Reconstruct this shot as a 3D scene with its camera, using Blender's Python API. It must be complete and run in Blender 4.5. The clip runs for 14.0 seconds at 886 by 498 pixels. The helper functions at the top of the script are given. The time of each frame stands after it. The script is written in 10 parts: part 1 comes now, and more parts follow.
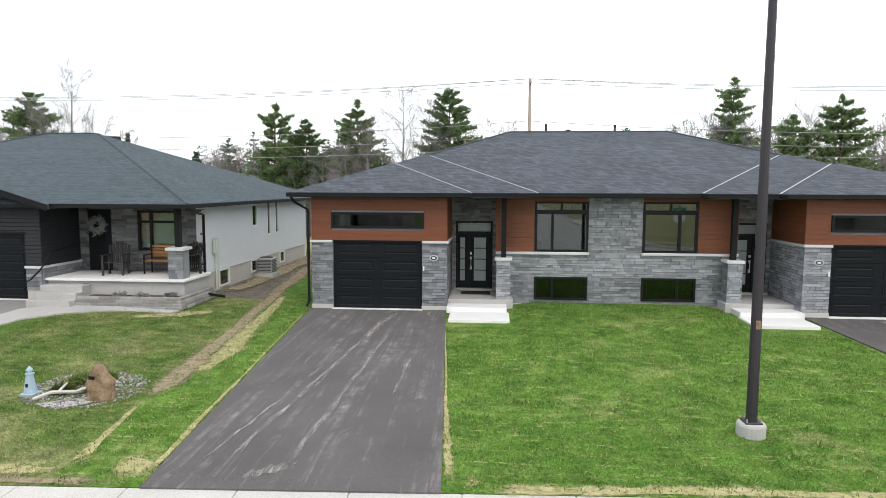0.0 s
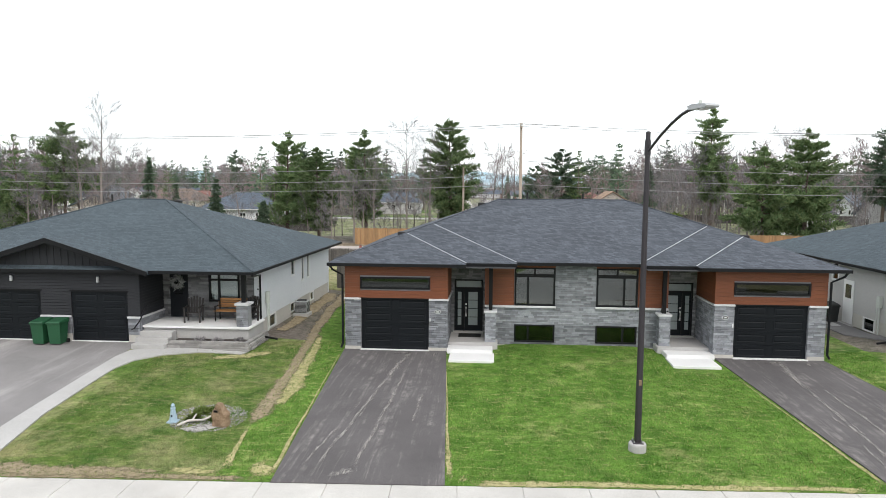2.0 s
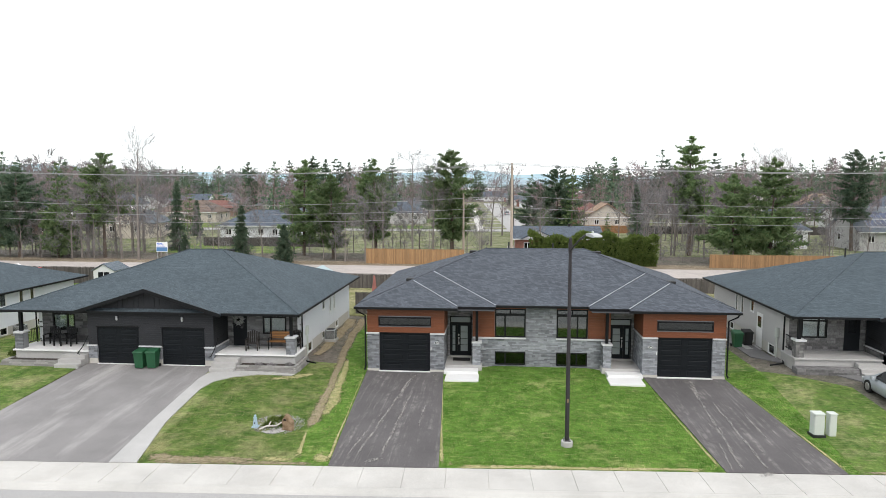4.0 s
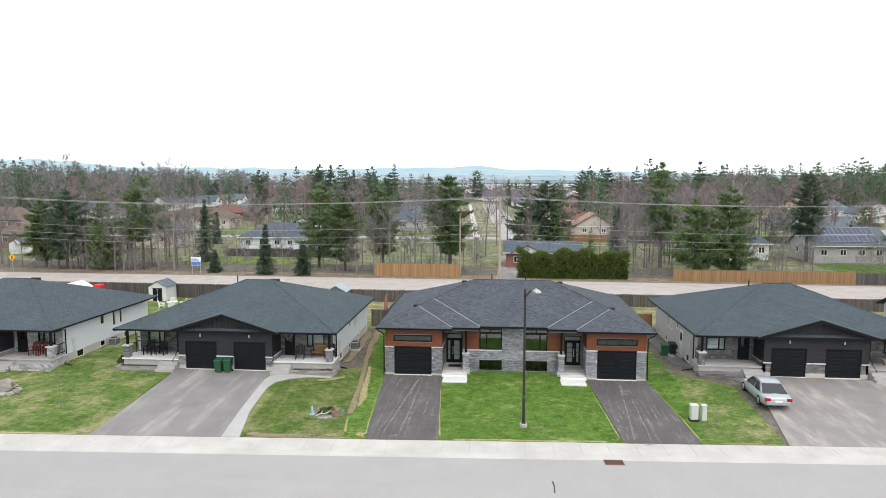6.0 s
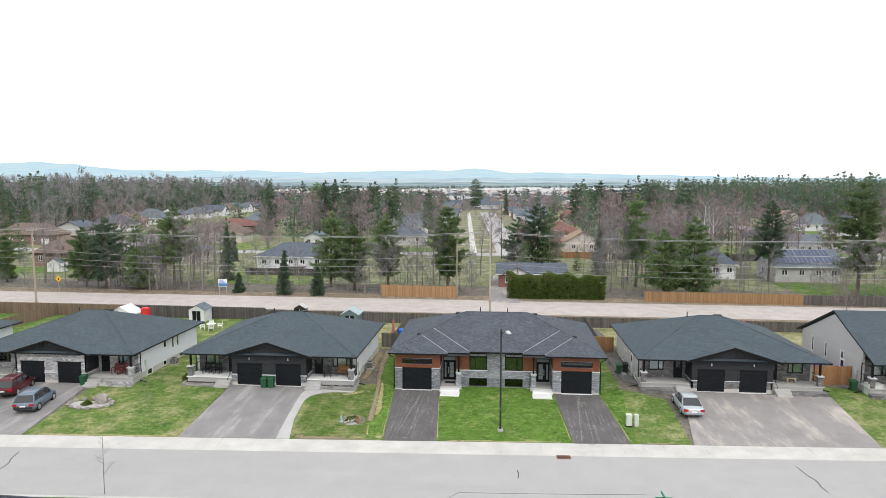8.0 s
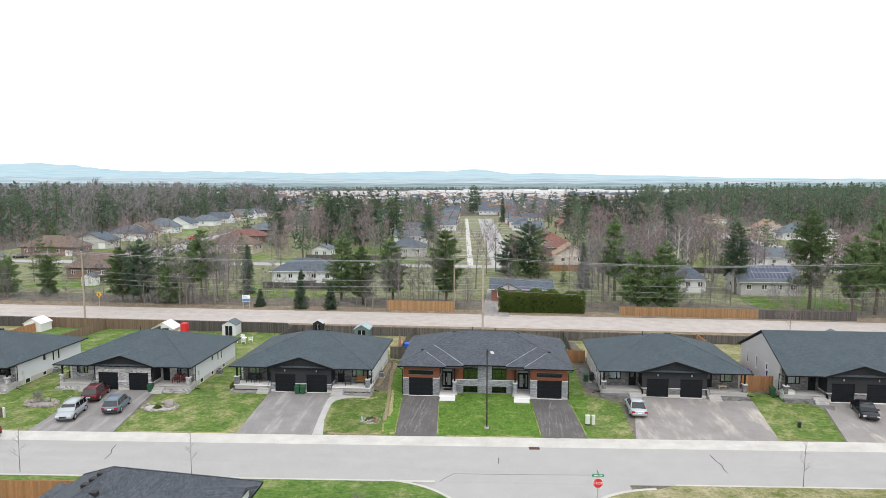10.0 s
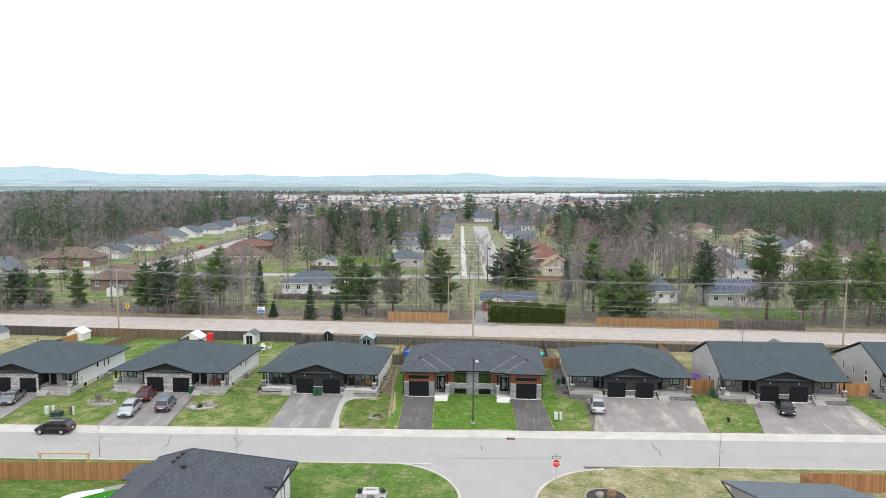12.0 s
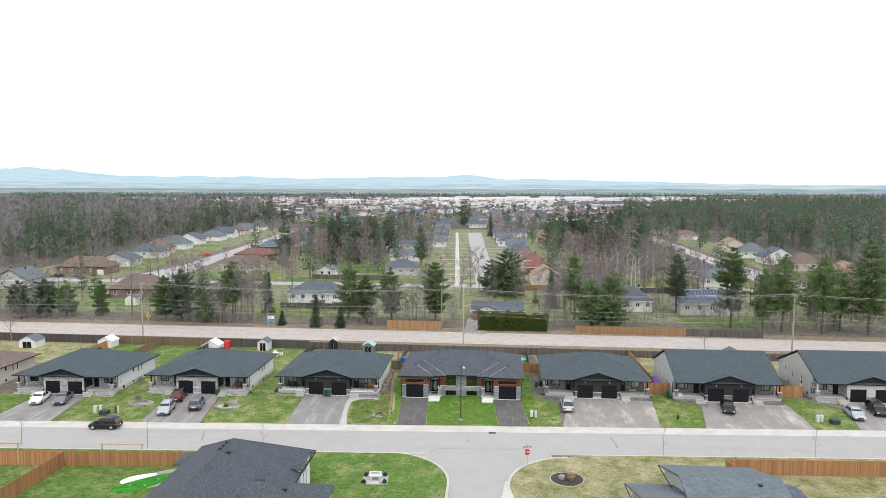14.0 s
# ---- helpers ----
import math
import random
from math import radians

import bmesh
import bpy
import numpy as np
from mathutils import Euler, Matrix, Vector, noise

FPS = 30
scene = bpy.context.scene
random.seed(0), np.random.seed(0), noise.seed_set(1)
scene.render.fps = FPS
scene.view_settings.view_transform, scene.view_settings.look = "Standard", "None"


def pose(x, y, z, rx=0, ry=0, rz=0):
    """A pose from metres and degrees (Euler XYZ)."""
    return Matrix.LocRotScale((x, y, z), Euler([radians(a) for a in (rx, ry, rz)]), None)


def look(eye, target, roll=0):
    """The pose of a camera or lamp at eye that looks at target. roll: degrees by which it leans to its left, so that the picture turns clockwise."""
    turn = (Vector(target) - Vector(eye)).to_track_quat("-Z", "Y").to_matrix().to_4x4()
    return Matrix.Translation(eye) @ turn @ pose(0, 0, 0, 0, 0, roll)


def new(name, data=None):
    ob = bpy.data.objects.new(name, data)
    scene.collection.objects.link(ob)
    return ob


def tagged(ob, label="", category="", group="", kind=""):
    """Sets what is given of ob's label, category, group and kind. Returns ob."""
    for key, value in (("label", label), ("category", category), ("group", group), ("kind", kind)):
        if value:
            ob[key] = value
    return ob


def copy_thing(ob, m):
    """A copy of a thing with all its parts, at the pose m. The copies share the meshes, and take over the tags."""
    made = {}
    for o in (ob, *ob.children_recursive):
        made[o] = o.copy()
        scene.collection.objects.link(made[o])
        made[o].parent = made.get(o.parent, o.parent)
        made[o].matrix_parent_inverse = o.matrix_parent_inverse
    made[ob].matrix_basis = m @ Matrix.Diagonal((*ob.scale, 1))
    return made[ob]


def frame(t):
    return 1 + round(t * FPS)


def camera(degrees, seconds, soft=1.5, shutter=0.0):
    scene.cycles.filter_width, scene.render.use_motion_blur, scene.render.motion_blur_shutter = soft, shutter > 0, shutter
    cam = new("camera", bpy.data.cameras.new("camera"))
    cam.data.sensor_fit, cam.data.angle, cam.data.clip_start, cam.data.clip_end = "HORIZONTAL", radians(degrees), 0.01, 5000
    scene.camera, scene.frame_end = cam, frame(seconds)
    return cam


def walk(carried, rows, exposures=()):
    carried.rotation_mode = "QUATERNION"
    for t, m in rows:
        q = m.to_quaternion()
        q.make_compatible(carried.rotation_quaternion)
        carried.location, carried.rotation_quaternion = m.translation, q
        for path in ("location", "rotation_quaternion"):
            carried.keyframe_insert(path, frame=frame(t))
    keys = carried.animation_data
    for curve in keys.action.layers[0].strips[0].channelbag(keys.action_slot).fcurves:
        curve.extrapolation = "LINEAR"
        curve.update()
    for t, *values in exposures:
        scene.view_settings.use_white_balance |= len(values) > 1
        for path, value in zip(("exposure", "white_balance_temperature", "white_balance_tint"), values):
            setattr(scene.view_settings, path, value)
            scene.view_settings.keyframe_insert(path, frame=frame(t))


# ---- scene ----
cam = camera(69.6, 14.0, soft=0.6)
PATH = [
    (0, (4.862, -19.02, 3.743), (4.707, -17.036, 3.55), 0.2),
    (0.5, (4.902, -20.121, 4.154), (4.747, -18.136, 3.963), 0.2),
    (1, (4.955, -21.519, 4.783), (4.804, -19.534, 4.591), 0.2),
    (1.5, (5.124, -23.238, 5.578), (4.969, -21.253, 5.388), 0.2),
    (2, (5.24, -25.003, 6.502), (5.086, -23.018, 6.314), 0.3),
    (2.5, (5.429, -26.674, 7.321), (5.271, -24.689, 7.138), 0.2),
    (3, (5.733, -28.423, 8.081), (5.565, -26.438, 7.902), 0.1),
    (5.5, (7.132, -42.018, 12.868), (6.96, -40.037, 12.655), -0.1),
    (6, (7.459, -45.005, 13.974), (7.288, -43.023, 13.767), -0.0),
    (6.5, (7.787, -47.992, 15.282), (7.616, -46.01, 15.076), -0.1),
    (7, (8.134, -50.969, 16.523), (7.963, -48.987, 16.317), -0.1),
    (7.5, (8.494, -53.977, 17.792), (8.32, -51.995, 17.588), -0.1),
    (8, (8.727, -57.114, 18.961), (8.556, -55.132, 18.76), -0.0),
    (10.5, (10.273, -74.145, 25.226), (10.108, -72.162, 25.025), -0.1),
    (11, (10.641, -77.658, 26.232), (10.478, -75.675, 26.037), -0.2),
    (11.5, (10.896, -81.013, 27.351), (10.737, -79.029, 27.158), 0.0),
    (12, (11.352, -84.322, 28.512), (11.195, -82.338, 28.319), -0.0),
    (12.5, (11.755, -87.744, 29.621), (11.602, -85.759, 29.429), 0.0),
    (13, (12.192, -91.134, 30.823), (12.042, -89.148, 30.632), 0.1),
    (13.5, (12.634, -94.378, 31.902), (12.485, -92.393, 31.711), 0.2),
    (14, (12.928, -97.559, 32.861), (12.783, -95.573, 32.673), 0.1),
]
walk(cam, [(t, look(eye, target, roll)) for t, eye, target, roll in PATH])

# ---- world and light: bright overcast ----
world = bpy.data.worlds.new("overcast_sky")
scene.world = world
world.use_nodes = True
wn, wl = world.node_tree.nodes, world.node_tree.links
wn.clear()
sky = wn.new("ShaderNodeTexSky")
sky.sky_type = "NISHITA"
sky.sun_disc = False
sky.sun_elevation = radians(50)
sky.sun_rotation = radians(155)
sky.air_density = 1.0
sky.dust_density = 4.0
sky_bg = wn.new("ShaderNodeBackground")
sky_bg.inputs["Strength"].default_value = 0.05
wl.new(sky.outputs[0], sky_bg.inputs["Color"])
cloud_noise = wn.new("ShaderNodeTexNoise")
cloud_noise.inputs["Scale"].default_value = 2.2
cloud_noise.inputs["Detail"].default_value = 4
cloud_ramp = wn.new("ShaderNodeValToRGB")
cloud_ramp.color_ramp.elements[0].color = (0.93, 0.975, 0.99, 1)
cloud_ramp.color_ramp.elements[1].color = (0.985, 1.0, 1.01, 1)
cloud_bg = wn.new("ShaderNodeBackground")
cloud_bg.inputs["Strength"].default_value = 1.26
sky_sum = wn.new("ShaderNodeAddShader")
wout = wn.new("ShaderNodeOutputWorld")
wl.new(cloud_noise.outputs["Fac"], cloud_ramp.inputs["Fac"])
wl.new(cloud_ramp.outputs["Color"], cloud_bg.inputs["Color"])
wl.new(sky_bg.outputs[0], sky_sum.inputs[0])
wl.new(cloud_bg.outputs[0], sky_sum.inputs[1])
wl.new(sky_sum.outputs[0], wout.inputs["Surface"])

sun = new("sun", bpy.data.lights.new("sun", "SUN"))
sun.data.energy = 0.9
sun.data.angle = radians(25)
sun.data.color = (1.0, 0.97, 0.92)
sun.matrix_world = look((20, -42, 58), (0, 0, 0))


# ---- materials ----
def node_set(name):
    m = bpy.data.materials.new(name)
    m.use_nodes = True
    nt = m.node_tree
    return m, nt.nodes, nt.links, nt.nodes["Principled BSDF"]


def noise_node(n, l, vec, scale, detail=3.0, rough=0.55):
    t = n.new("ShaderNodeTexNoise")
    t.inputs["Scale"].default_value = scale
    t.inputs["Detail"].default_value = detail
    t.inputs["Roughness"].default_value = rough
    l.new(vec, t.inputs["Vector"])
    return t.outputs["Fac"]


def math_node(n, l, op, a, b, clamp=False):
    t = n.new("ShaderNodeMath")
    t.operation = op
    t.use_clamp = clamp
    for i, v in enumerate((a, b)):
        if isinstance(v, (int, float)):
            t.inputs[i].default_value = v
        else:
            l.new(v, t.inputs[i])
    return t.outputs[0]


def range_node(n, l, v, a, b, c, d):
    t = n.new("ShaderNodeMapRange")
    l.new(v, t.inputs[0])
    for i, k in enumerate((a, b, c, d)):
        t.inputs[i + 1].default_value = k
    return t.outputs[0]


def mix_node(n, l, fac, a, b, blend="MIX"):
    t = n.new("ShaderNodeMix")
    t.data_type = "RGBA"
    t.blend_type = blend
    for sock, v in ((t.inputs[0], fac), (t.inputs[6], a), (t.inputs[7], b)):
        if isinstance(v, (int, float)):
            sock.default_value = v
        elif isinstance(v, tuple):
            sock.default_value = (*v[:3], 1)
        else:
            l.new(v, sock)
    return t.outputs[2]


def bump_node(n, l, bsdf, height, strength, dist):
    b = n.new("ShaderNodeBump")
    b.inputs["Strength"].default_value = strength
    b.inputs["Distance"].default_value = dist
    l.new(height, b.inputs["Height"])
    l.new(b.outputs[0], bsdf.inputs["Normal"])


def scaled(c, k):
    return tuple(min(1, v * k) for v in c)


def surface(name, col, rough=0.8, var=0.22, s1=0.7, s2=14.0, bump=0.15, dist=0.01, bscale=60.0, metal=0.0,
            rand=0.0, island=0.0, col2=None, spec=0.4):
    """Two scales of tone, fine relief, and a tone of its own for each object or island."""
    m, n, l, p = node_set(name)
    pos = n.new("ShaderNodeNewGeometry").outputs["Position"]
    a = noise_node(n, l, pos, s1, 4)
    b = noise_node(n, l, pos, s2, 3)
    f = math_node(n, l, "ADD", math_node(n, l, "MULTIPLY", a, 0.6), math_node(n, l, "MULTIPLY", b, 0.4))
    f = range_node(n, l, f, 0.3, 0.7, 0.0, 1.0)
    c = mix_node(n, l, f, scaled(col, 1 - var), scaled(col2 or col, 1 + var))
    if rand:
        r = n.new("ShaderNodeObjectInfo").outputs["Random"]
        c = mix_node(n, l, 1.0, c, range_node(n, l, r, 0, 1, 1 - rand, 1 + rand), "MULTIPLY")
    if island:
        r = n.new("ShaderNodeNewGeometry").outputs["Random Per Island"]
        c = mix_node(n, l, 1.0, c, range_node(n, l, r, 0, 1, 1 - island, 1 + island), "MULTIPLY")
    l.new(c, p.inputs["Base Color"])
    p.inputs["Roughness"].default_value = rough
    p.inputs["Metallic"].default_value = metal
    p.inputs["Specular IOR Level"].default_value = spec
    if bump:
        bump_node(n, l, p, noise_node(n, l, pos, bscale, 2), bump, dist)
    return m


def shingles(name, col, var=0.35):
    """Laminated roof shingles: courses and tabs with tones of their own, and granules."""
    m, n, l, p = node_set(name)
    pos = n.new("ShaderNodeNewGeometry").outputs["Position"]
    sep = n.new("ShaderNodeSeparateXYZ")
    l.new(pos, sep.inputs[0])
    com = n.new("ShaderNodeCombineXYZ")
    l.new(math_node(n, l, "ADD", sep.outputs[0], sep.outputs[1]), com.inputs[0])
    l.new(math_node(n, l, "MULTIPLY", sep.outputs[2], 2.9), com.inputs[1])
    br = n.new("ShaderNodeTexBrick")
    l.new(com.outputs[0], br.inputs["Vector"])
    for k, v in (("Scale", 1.0), ("Mortar Size", 0.007), ("Mortar Smooth", 0.5), ("Brick Width", 0.2), ("Row Height", 0.14), ("Bias", 0.0)):
        br.inputs[k].default_value = v
    br.offset = 0.37
    br.inputs["Color1"].default_value = (*scaled(col, 1 - var), 1)
    br.inputs["Color2"].default_value = (*scaled(col, 1 + var), 1)
    # joints darkened, with the shadow line under each course put into their colour
    br.inputs["Mortar"].default_value = (*scaled(col, 0.42), 1)
    big = range_node(n, l, noise_node(n, l, pos, 0.5, 4), 0.3, 0.7, 0.92, 1.08)
    grain = range_node(n, l, noise_node(n, l, pos, 55, 2), 0.3, 0.7, 0.75, 1.25)
    c = mix_node(n, l, 1.0, br.outputs["Color"], big, "MULTIPLY")
    c = mix_node(n, l, 1.0, c, grain, "MULTIPLY")
    l.new(c, p.inputs["Base Color"])
    p.inputs["Roughness"].default_value = 0.9
    p.inputs["Specular IOR Level"].default_value = 0.3
    bump_node(n, l, p, math_node(n, l, "SUBTRACT", 1.0, br.outputs["Fac"]), 0.5, 0.012)
    return m


def ashlar(name, col, var=0.4):
    """Coursed stone veneer for walls too far off for single stones."""
    m, n, l, p = node_set(name)
    pos = n.new("ShaderNodeNewGeometry").outputs["Position"]
    sep = n.new("ShaderNodeSeparateXYZ")
    l.new(pos, sep.inputs[0])
    com = n.new("ShaderNodeCombineXYZ")
    l.new(math_node(n, l, "ADD", sep.outputs[0], sep.outputs[1]), com.inputs[0])
    l.new(sep.outputs[2], com.inputs[1])
    br = n.new("ShaderNodeTexBrick")
    l.new(com.outputs[0], br.inputs["Vector"])
    for k, v in (("Scale", 1.0), ("Mortar Size", 0.01), ("Brick Width", 0.46), ("Row Height", 0.16), ("Bias", -0.1)):
        br.inputs[k].default_value = v
    br.offset, br.squash, br.squash_frequency = 0.4, 0.6, 3
    br.inputs["Color1"].default_value = (*scaled(col, 1 - var), 1)
    br.inputs["Color2"].default_value = (*scaled(col, 1 + var), 1)
    br.inputs["Mortar"].default_value = (*scaled(col, 0.8), 1)
    g = range_node(n, l, noise_node(n, l, pos, 9, 4), 0.3, 0.7, 0.75, 1.25)
    l.new(mix_node(n, l, 1.0, br.outputs["Color"], g, "MULTIPLY"), p.inputs["Base Color"])
    p.inputs["Roughness"].default_value = 0.85
    bump_node(n, l, p, math_node(n, l, "SUBTRACT", g, br.outputs["Fac"]), 0.5, 0.02)
    return m


def turf_colour(n, l, pos, green, green2, straw, straw_amount, dirt, dirt_amount, streak, fleck):
    """Two greens in tufts, straw patches along the mowing, and bare earth."""
    mp = n.new("ShaderNodeMapping")
    mp.inputs["Scale"].default_value = (0.35, 1.6, 1.0)
    l.new(pos, mp.inputs["Vector"])
    f1 = range_node(n, l, noise_node(n, l, pos, 1.1, 6, 0.72), 0.36, 0.64, 0, 1)
    c = mix_node(n, l, f1, scaled(green, 0.86), scaled(green2, 1.06))
    if streak:
        fs = range_node(n, l, noise_node(n, l, mp.outputs[0], 2.4, 6, 0.74), 0.54, 0.72, 0, streak * 1.5)
        c = mix_node(n, l, fs, c, straw)
    f2 = range_node(n, l, noise_node(n, l, pos, 0.33, 7, 0.74), 0.60 - straw_amount * 0.25, 0.82 - straw_amount * 0.2, 0, 0.8)
    c = mix_node(n, l, f2, c, straw)
    if fleck:
        f4 = range_node(n, l, noise_node(n, l, mp.outputs[0], 4.6, 7, 0.8), 0.565, 0.665, 0, fleck)
        c = mix_node(n, l, f4, c, straw)
    if dirt_amount:
        f3 = range_node(n, l, noise_node(n, l, pos, 0.21, 7, 0.72), 0.66 - dirt_amount * 0.25, 0.74 - dirt_amount * 0.2, 0, 0.9)
        c = mix_node(n, l, f3, c, dirt)
    tuft = range_node(n, l, noise_node(n, l, pos, 3.2, 6, 0.75), 0.34, 0.66, 0.68, 1.34)
    return mix_node(n, l, 1.0, c, tuft, "MULTIPLY")


def lawn(name, green, green2, straw, straw_amount, dirt=(0.2, 0.15, 0.11), dirt_amount=0.0, streak=0.0, fleck=0.0):
    """Grass in spring: two greens, straw patches and bare earth, mown strips."""
    m, n, l, p = node_set(name)
    pos = n.new("ShaderNodeNewGeometry").outputs["Position"]
    c = turf_colour(n, l, pos, green, green2, straw, straw_amount, dirt, dirt_amount, streak, fleck)
    fine = range_node(n, l, noise_node(n, l, pos, 26, 3, 0.7), 0.3, 0.7, 0.55, 1.45)
    c = mix_node(n, l, 1.0, c, fine, "MULTIPLY")
    l.new(c, p.inputs["Base Color"])
    p.inputs["Roughness"].default_value = 0.95
    p.inputs["Specular IOR Level"].default_value = 0.1
    bump_node(n, l, p, noise_node(n, l, pos, 34, 3, 0.7), 0.8, 0.04)
    return m


def grass_blade(name, green, green2, straw, straw_amount, dirt=(0.2, 0.15, 0.11), dirt_amount=0.0, streak=0.0, fleck=0.0):
    """Single blades that take the tone of the turf they stand in."""
    m, n, l, p = node_set(name)
    pos = n.new("ShaderNodeNewGeometry").outputs["Position"]
    c = turf_colour(n, l, pos, green, green2, straw, straw_amount, dirt, dirt_amount, streak, fleck)
    i = n.new("ShaderNodeNewGeometry").outputs["Random Per Island"]
    c = mix_node(n, l, 1.0, c, range_node(n, l, i, 0, 1, 0.75, 1.5), "MULTIPLY")
    l.new(c, p.inputs["Base Color"])
    p.inputs["Roughness"].default_value = 0.8
    p.inputs["Specular IOR Level"].default_value = 0.12
    tl = n.new("ShaderNodeBsdfTranslucent")
    l.new(c, tl.inputs["Color"])
    mx = n.new("ShaderNodeMixShader")
    mx.inputs[0].default_value = 0.4
    l.new(p.outputs[0], mx.inputs[1])
    l.new(tl.outputs[0], mx.inputs[2])
    l.new(mx.outputs[0], n["Material Output"].inputs["Surface"])
    return m


def paving(name, col, stain, s_stain, amount, stretch=(1, 1, 1), fine=90.0, rough=0.9, streaks=False, mottle=0.12):
    """Asphalt or concrete: aggregate, soft blotches, and worn or dusty streaks along one way."""
    m, n, l, p = node_set(name)
    pos = n.new("ShaderNodeNewGeometry").outputs["Position"]
    mp = n.new("ShaderNodeMapping")
    mp.inputs["Scale"].default_value = stretch
    l.new(pos, mp.inputs["Vector"])
    agg = range_node(n, l, noise_node(n, l, pos, fine, 2), 0.3, 0.7, 0.82, 1.18)
    blot = range_node(n, l, noise_node(n, l, pos, 0.5, 5, 0.6), 0.3, 0.7, 1 - mottle, 1 + mottle)
    f = range_node(n, l, noise_node(n, l, mp.outputs[0], s_stain, 6, 0.68), 0.5, 0.72, 0, amount)
    if streaks:
        f = range_node(n, l, noise_node(n, l, mp.outputs[0], s_stain, 7, 0.7), 0.5, 0.66, 0, amount)
        f = math_node(n, l, "MULTIPLY", f, range_node(n, l, noise_node(n, l, pos, 2.3, 6, 0.75), 0.42, 0.62, 0, 1))
    c = mix_node(n, l, f, col, stain)
    c = mix_node(n, l, 1.0, c, agg, "MULTIPLY")
    c = mix_node(n, l, 1.0, c, blot, "MULTIPLY")
    l.new(c, p.inputs["Base Color"])
    p.inputs["Roughness"].default_value = rough
    p.inputs["Specular IOR Level"].default_value = 0.25
    bump_node(n, l, p, noise_node(n, l, pos, fine, 2), 0.25, 0.006)
    return m


def timber(name, col, var=0.3, along="x", rand=0.25, rough=0.6):
    """Wood with grain along one way."""
    m, n, l, p = node_set(name)
    pos = n.new("ShaderNodeNewGeometry").outputs["Position"]
    mp = n.new("ShaderNodeMapping")
    mp.inputs["Scale"].default_value = {"x": (1.2, 14, 22), "z": (16, 16, 1.0), "y": (14, 1.2, 22)}[along]
    l.new(pos, mp.inputs["Vector"])
    g = range_node(n, l, noise_node(n, l, mp.outputs[0], 1.6, 5, 0.65), 0.3, 0.7, 0, 1)
    c = mix_node(n, l, g, scaled(col, 1 - var), scaled(col, 1 + var))
    r = n.new("ShaderNodeObjectInfo").outputs["Random"]
    c = mix_node(n, l, 1.0, c, range_node(n, l, r, 0, 1, 1 - rand, 1 + rand), "MULTIPLY")
    i = n.new("ShaderNodeNewGeometry").outputs["Random Per Island"]
    c = mix_node(n, l, 1.0, c, range_node(n, l, i, 0, 1, 1 - rand, 1 + rand), "MULTIPLY")
    l.new(c, p.inputs["Base Color"])
    p.inputs["Roughness"].default_value = rough
    bump_node(n, l, p, g, 0.25, 0.004)
    return m


def glass_pane(name, tint=(0.55, 0.6, 0.6), amount=1.0):
    """Window glass: clear with a mirror sheen that grows at a slant."""
    m, n, l, p = node_set(name)
    n.remove(p)
    fr = n.new("ShaderNodeFresnel")
    fr.inputs["IOR"].default_value = 1.55
    tr = n.new("ShaderNodeBsdfTransparent")
    tr.inputs["Color"].default_value = (*tint, 1)
    gl = n.new("ShaderNodeBsdfGlossy")
    gl.inputs["Roughness"].default_value = 0.02
    gl.inputs["Color"].default_value = (0.95, 1, 0.98, 1)
    mx = n.new("ShaderNodeMixShader")
    l.new(math_node(n, l, "MULTIPLY", fr.outputs[0], 1.6 * amount, True), mx.inputs[0])
    l.new(tr.outputs[0], mx.inputs[1])
    l.new(gl.outputs[0], mx.inputs[2])
    l.new(mx.outputs[0], n["Material Output"].inputs["Surface"])
    return m


def foliage(name, col, col2, trans=0.25):
    m, n, l, p = node_set(name)
    i = n.new("ShaderNodeNewGeometry").outputs["Random Per Island"]
    r = n.new("ShaderNodeObjectInfo").outputs["Random"]
    c = mix_node(n, l, i, col, col2)
    c = mix_node(n, l, 1.0, c, range_node(n, l, r, 0, 1, 0.75, 1.25), "MULTIPLY")
    l.new(c, p.inputs["Base Color"])
    p.inputs["Roughness"].default_value = 0.75
    p.inputs["Specular IOR Level"].default_value = 0.15
    tl = n.new("ShaderNodeBsdfTranslucent")
    l.new(c, tl.inputs["Color"])
    mx = n.new("ShaderNodeMixShader")
    mx.inputs[0].default_value = trans
    l.new(p.outputs[0], mx.inputs[1])
    l.new(tl.outputs[0], mx.inputs[2])
    l.new(mx.outputs[0], n["Material Output"].inputs["Surface"])
    return m


SHINGLE = shingles("charcoal_shingle", (0.078, 0.088, 0.106), 0.26)
SHINGLE_GREEN = shingles("slate_shingle", (0.068, 0.088, 0.103), 0.16)
SHINGLE_GREY = shingles("grey_shingle", (0.135, 0.16, 0.185), 0.2)
SHINGLE_BROWN = shingles("brown_shingle", (0.17, 0.13, 0.11))
SHINGLE_RED = shingles("red_brown_shingle", (0.2, 0.1, 0.085))
SHINGLE_TAN = shingles("tan_shingle", (0.33, 0.23, 0.16))
SHINGLE_BLUE = shingles("blue_grey_shingle", (0.1, 0.12, 0.15))
VALLEY = surface("bright_metal_flashing", (0.46, 0.48, 0.51), 0.45, 0.08, metal=0.6, bump=0)
STONE = surface("grey_ledge_stone", (0.225, 0.234, 0.254), 0.85, 0.26, 5, 26, 0.5, 0.02, 30, rand=0.34, island=0.34)
STONE_DARK = surface("dark_mixed_stone", (0.17, 0.17, 0.175), 0.85, 0.25, 3, 22, 0.5, 0.02, 30, rand=0.45, island=0.45)
LEDGE = surface("pale_stacked_ledge", (0.27, 0.26, 0.25), 0.9, 0.22, 4, 22, 0.5, 0.02, 30, rand=0.25)
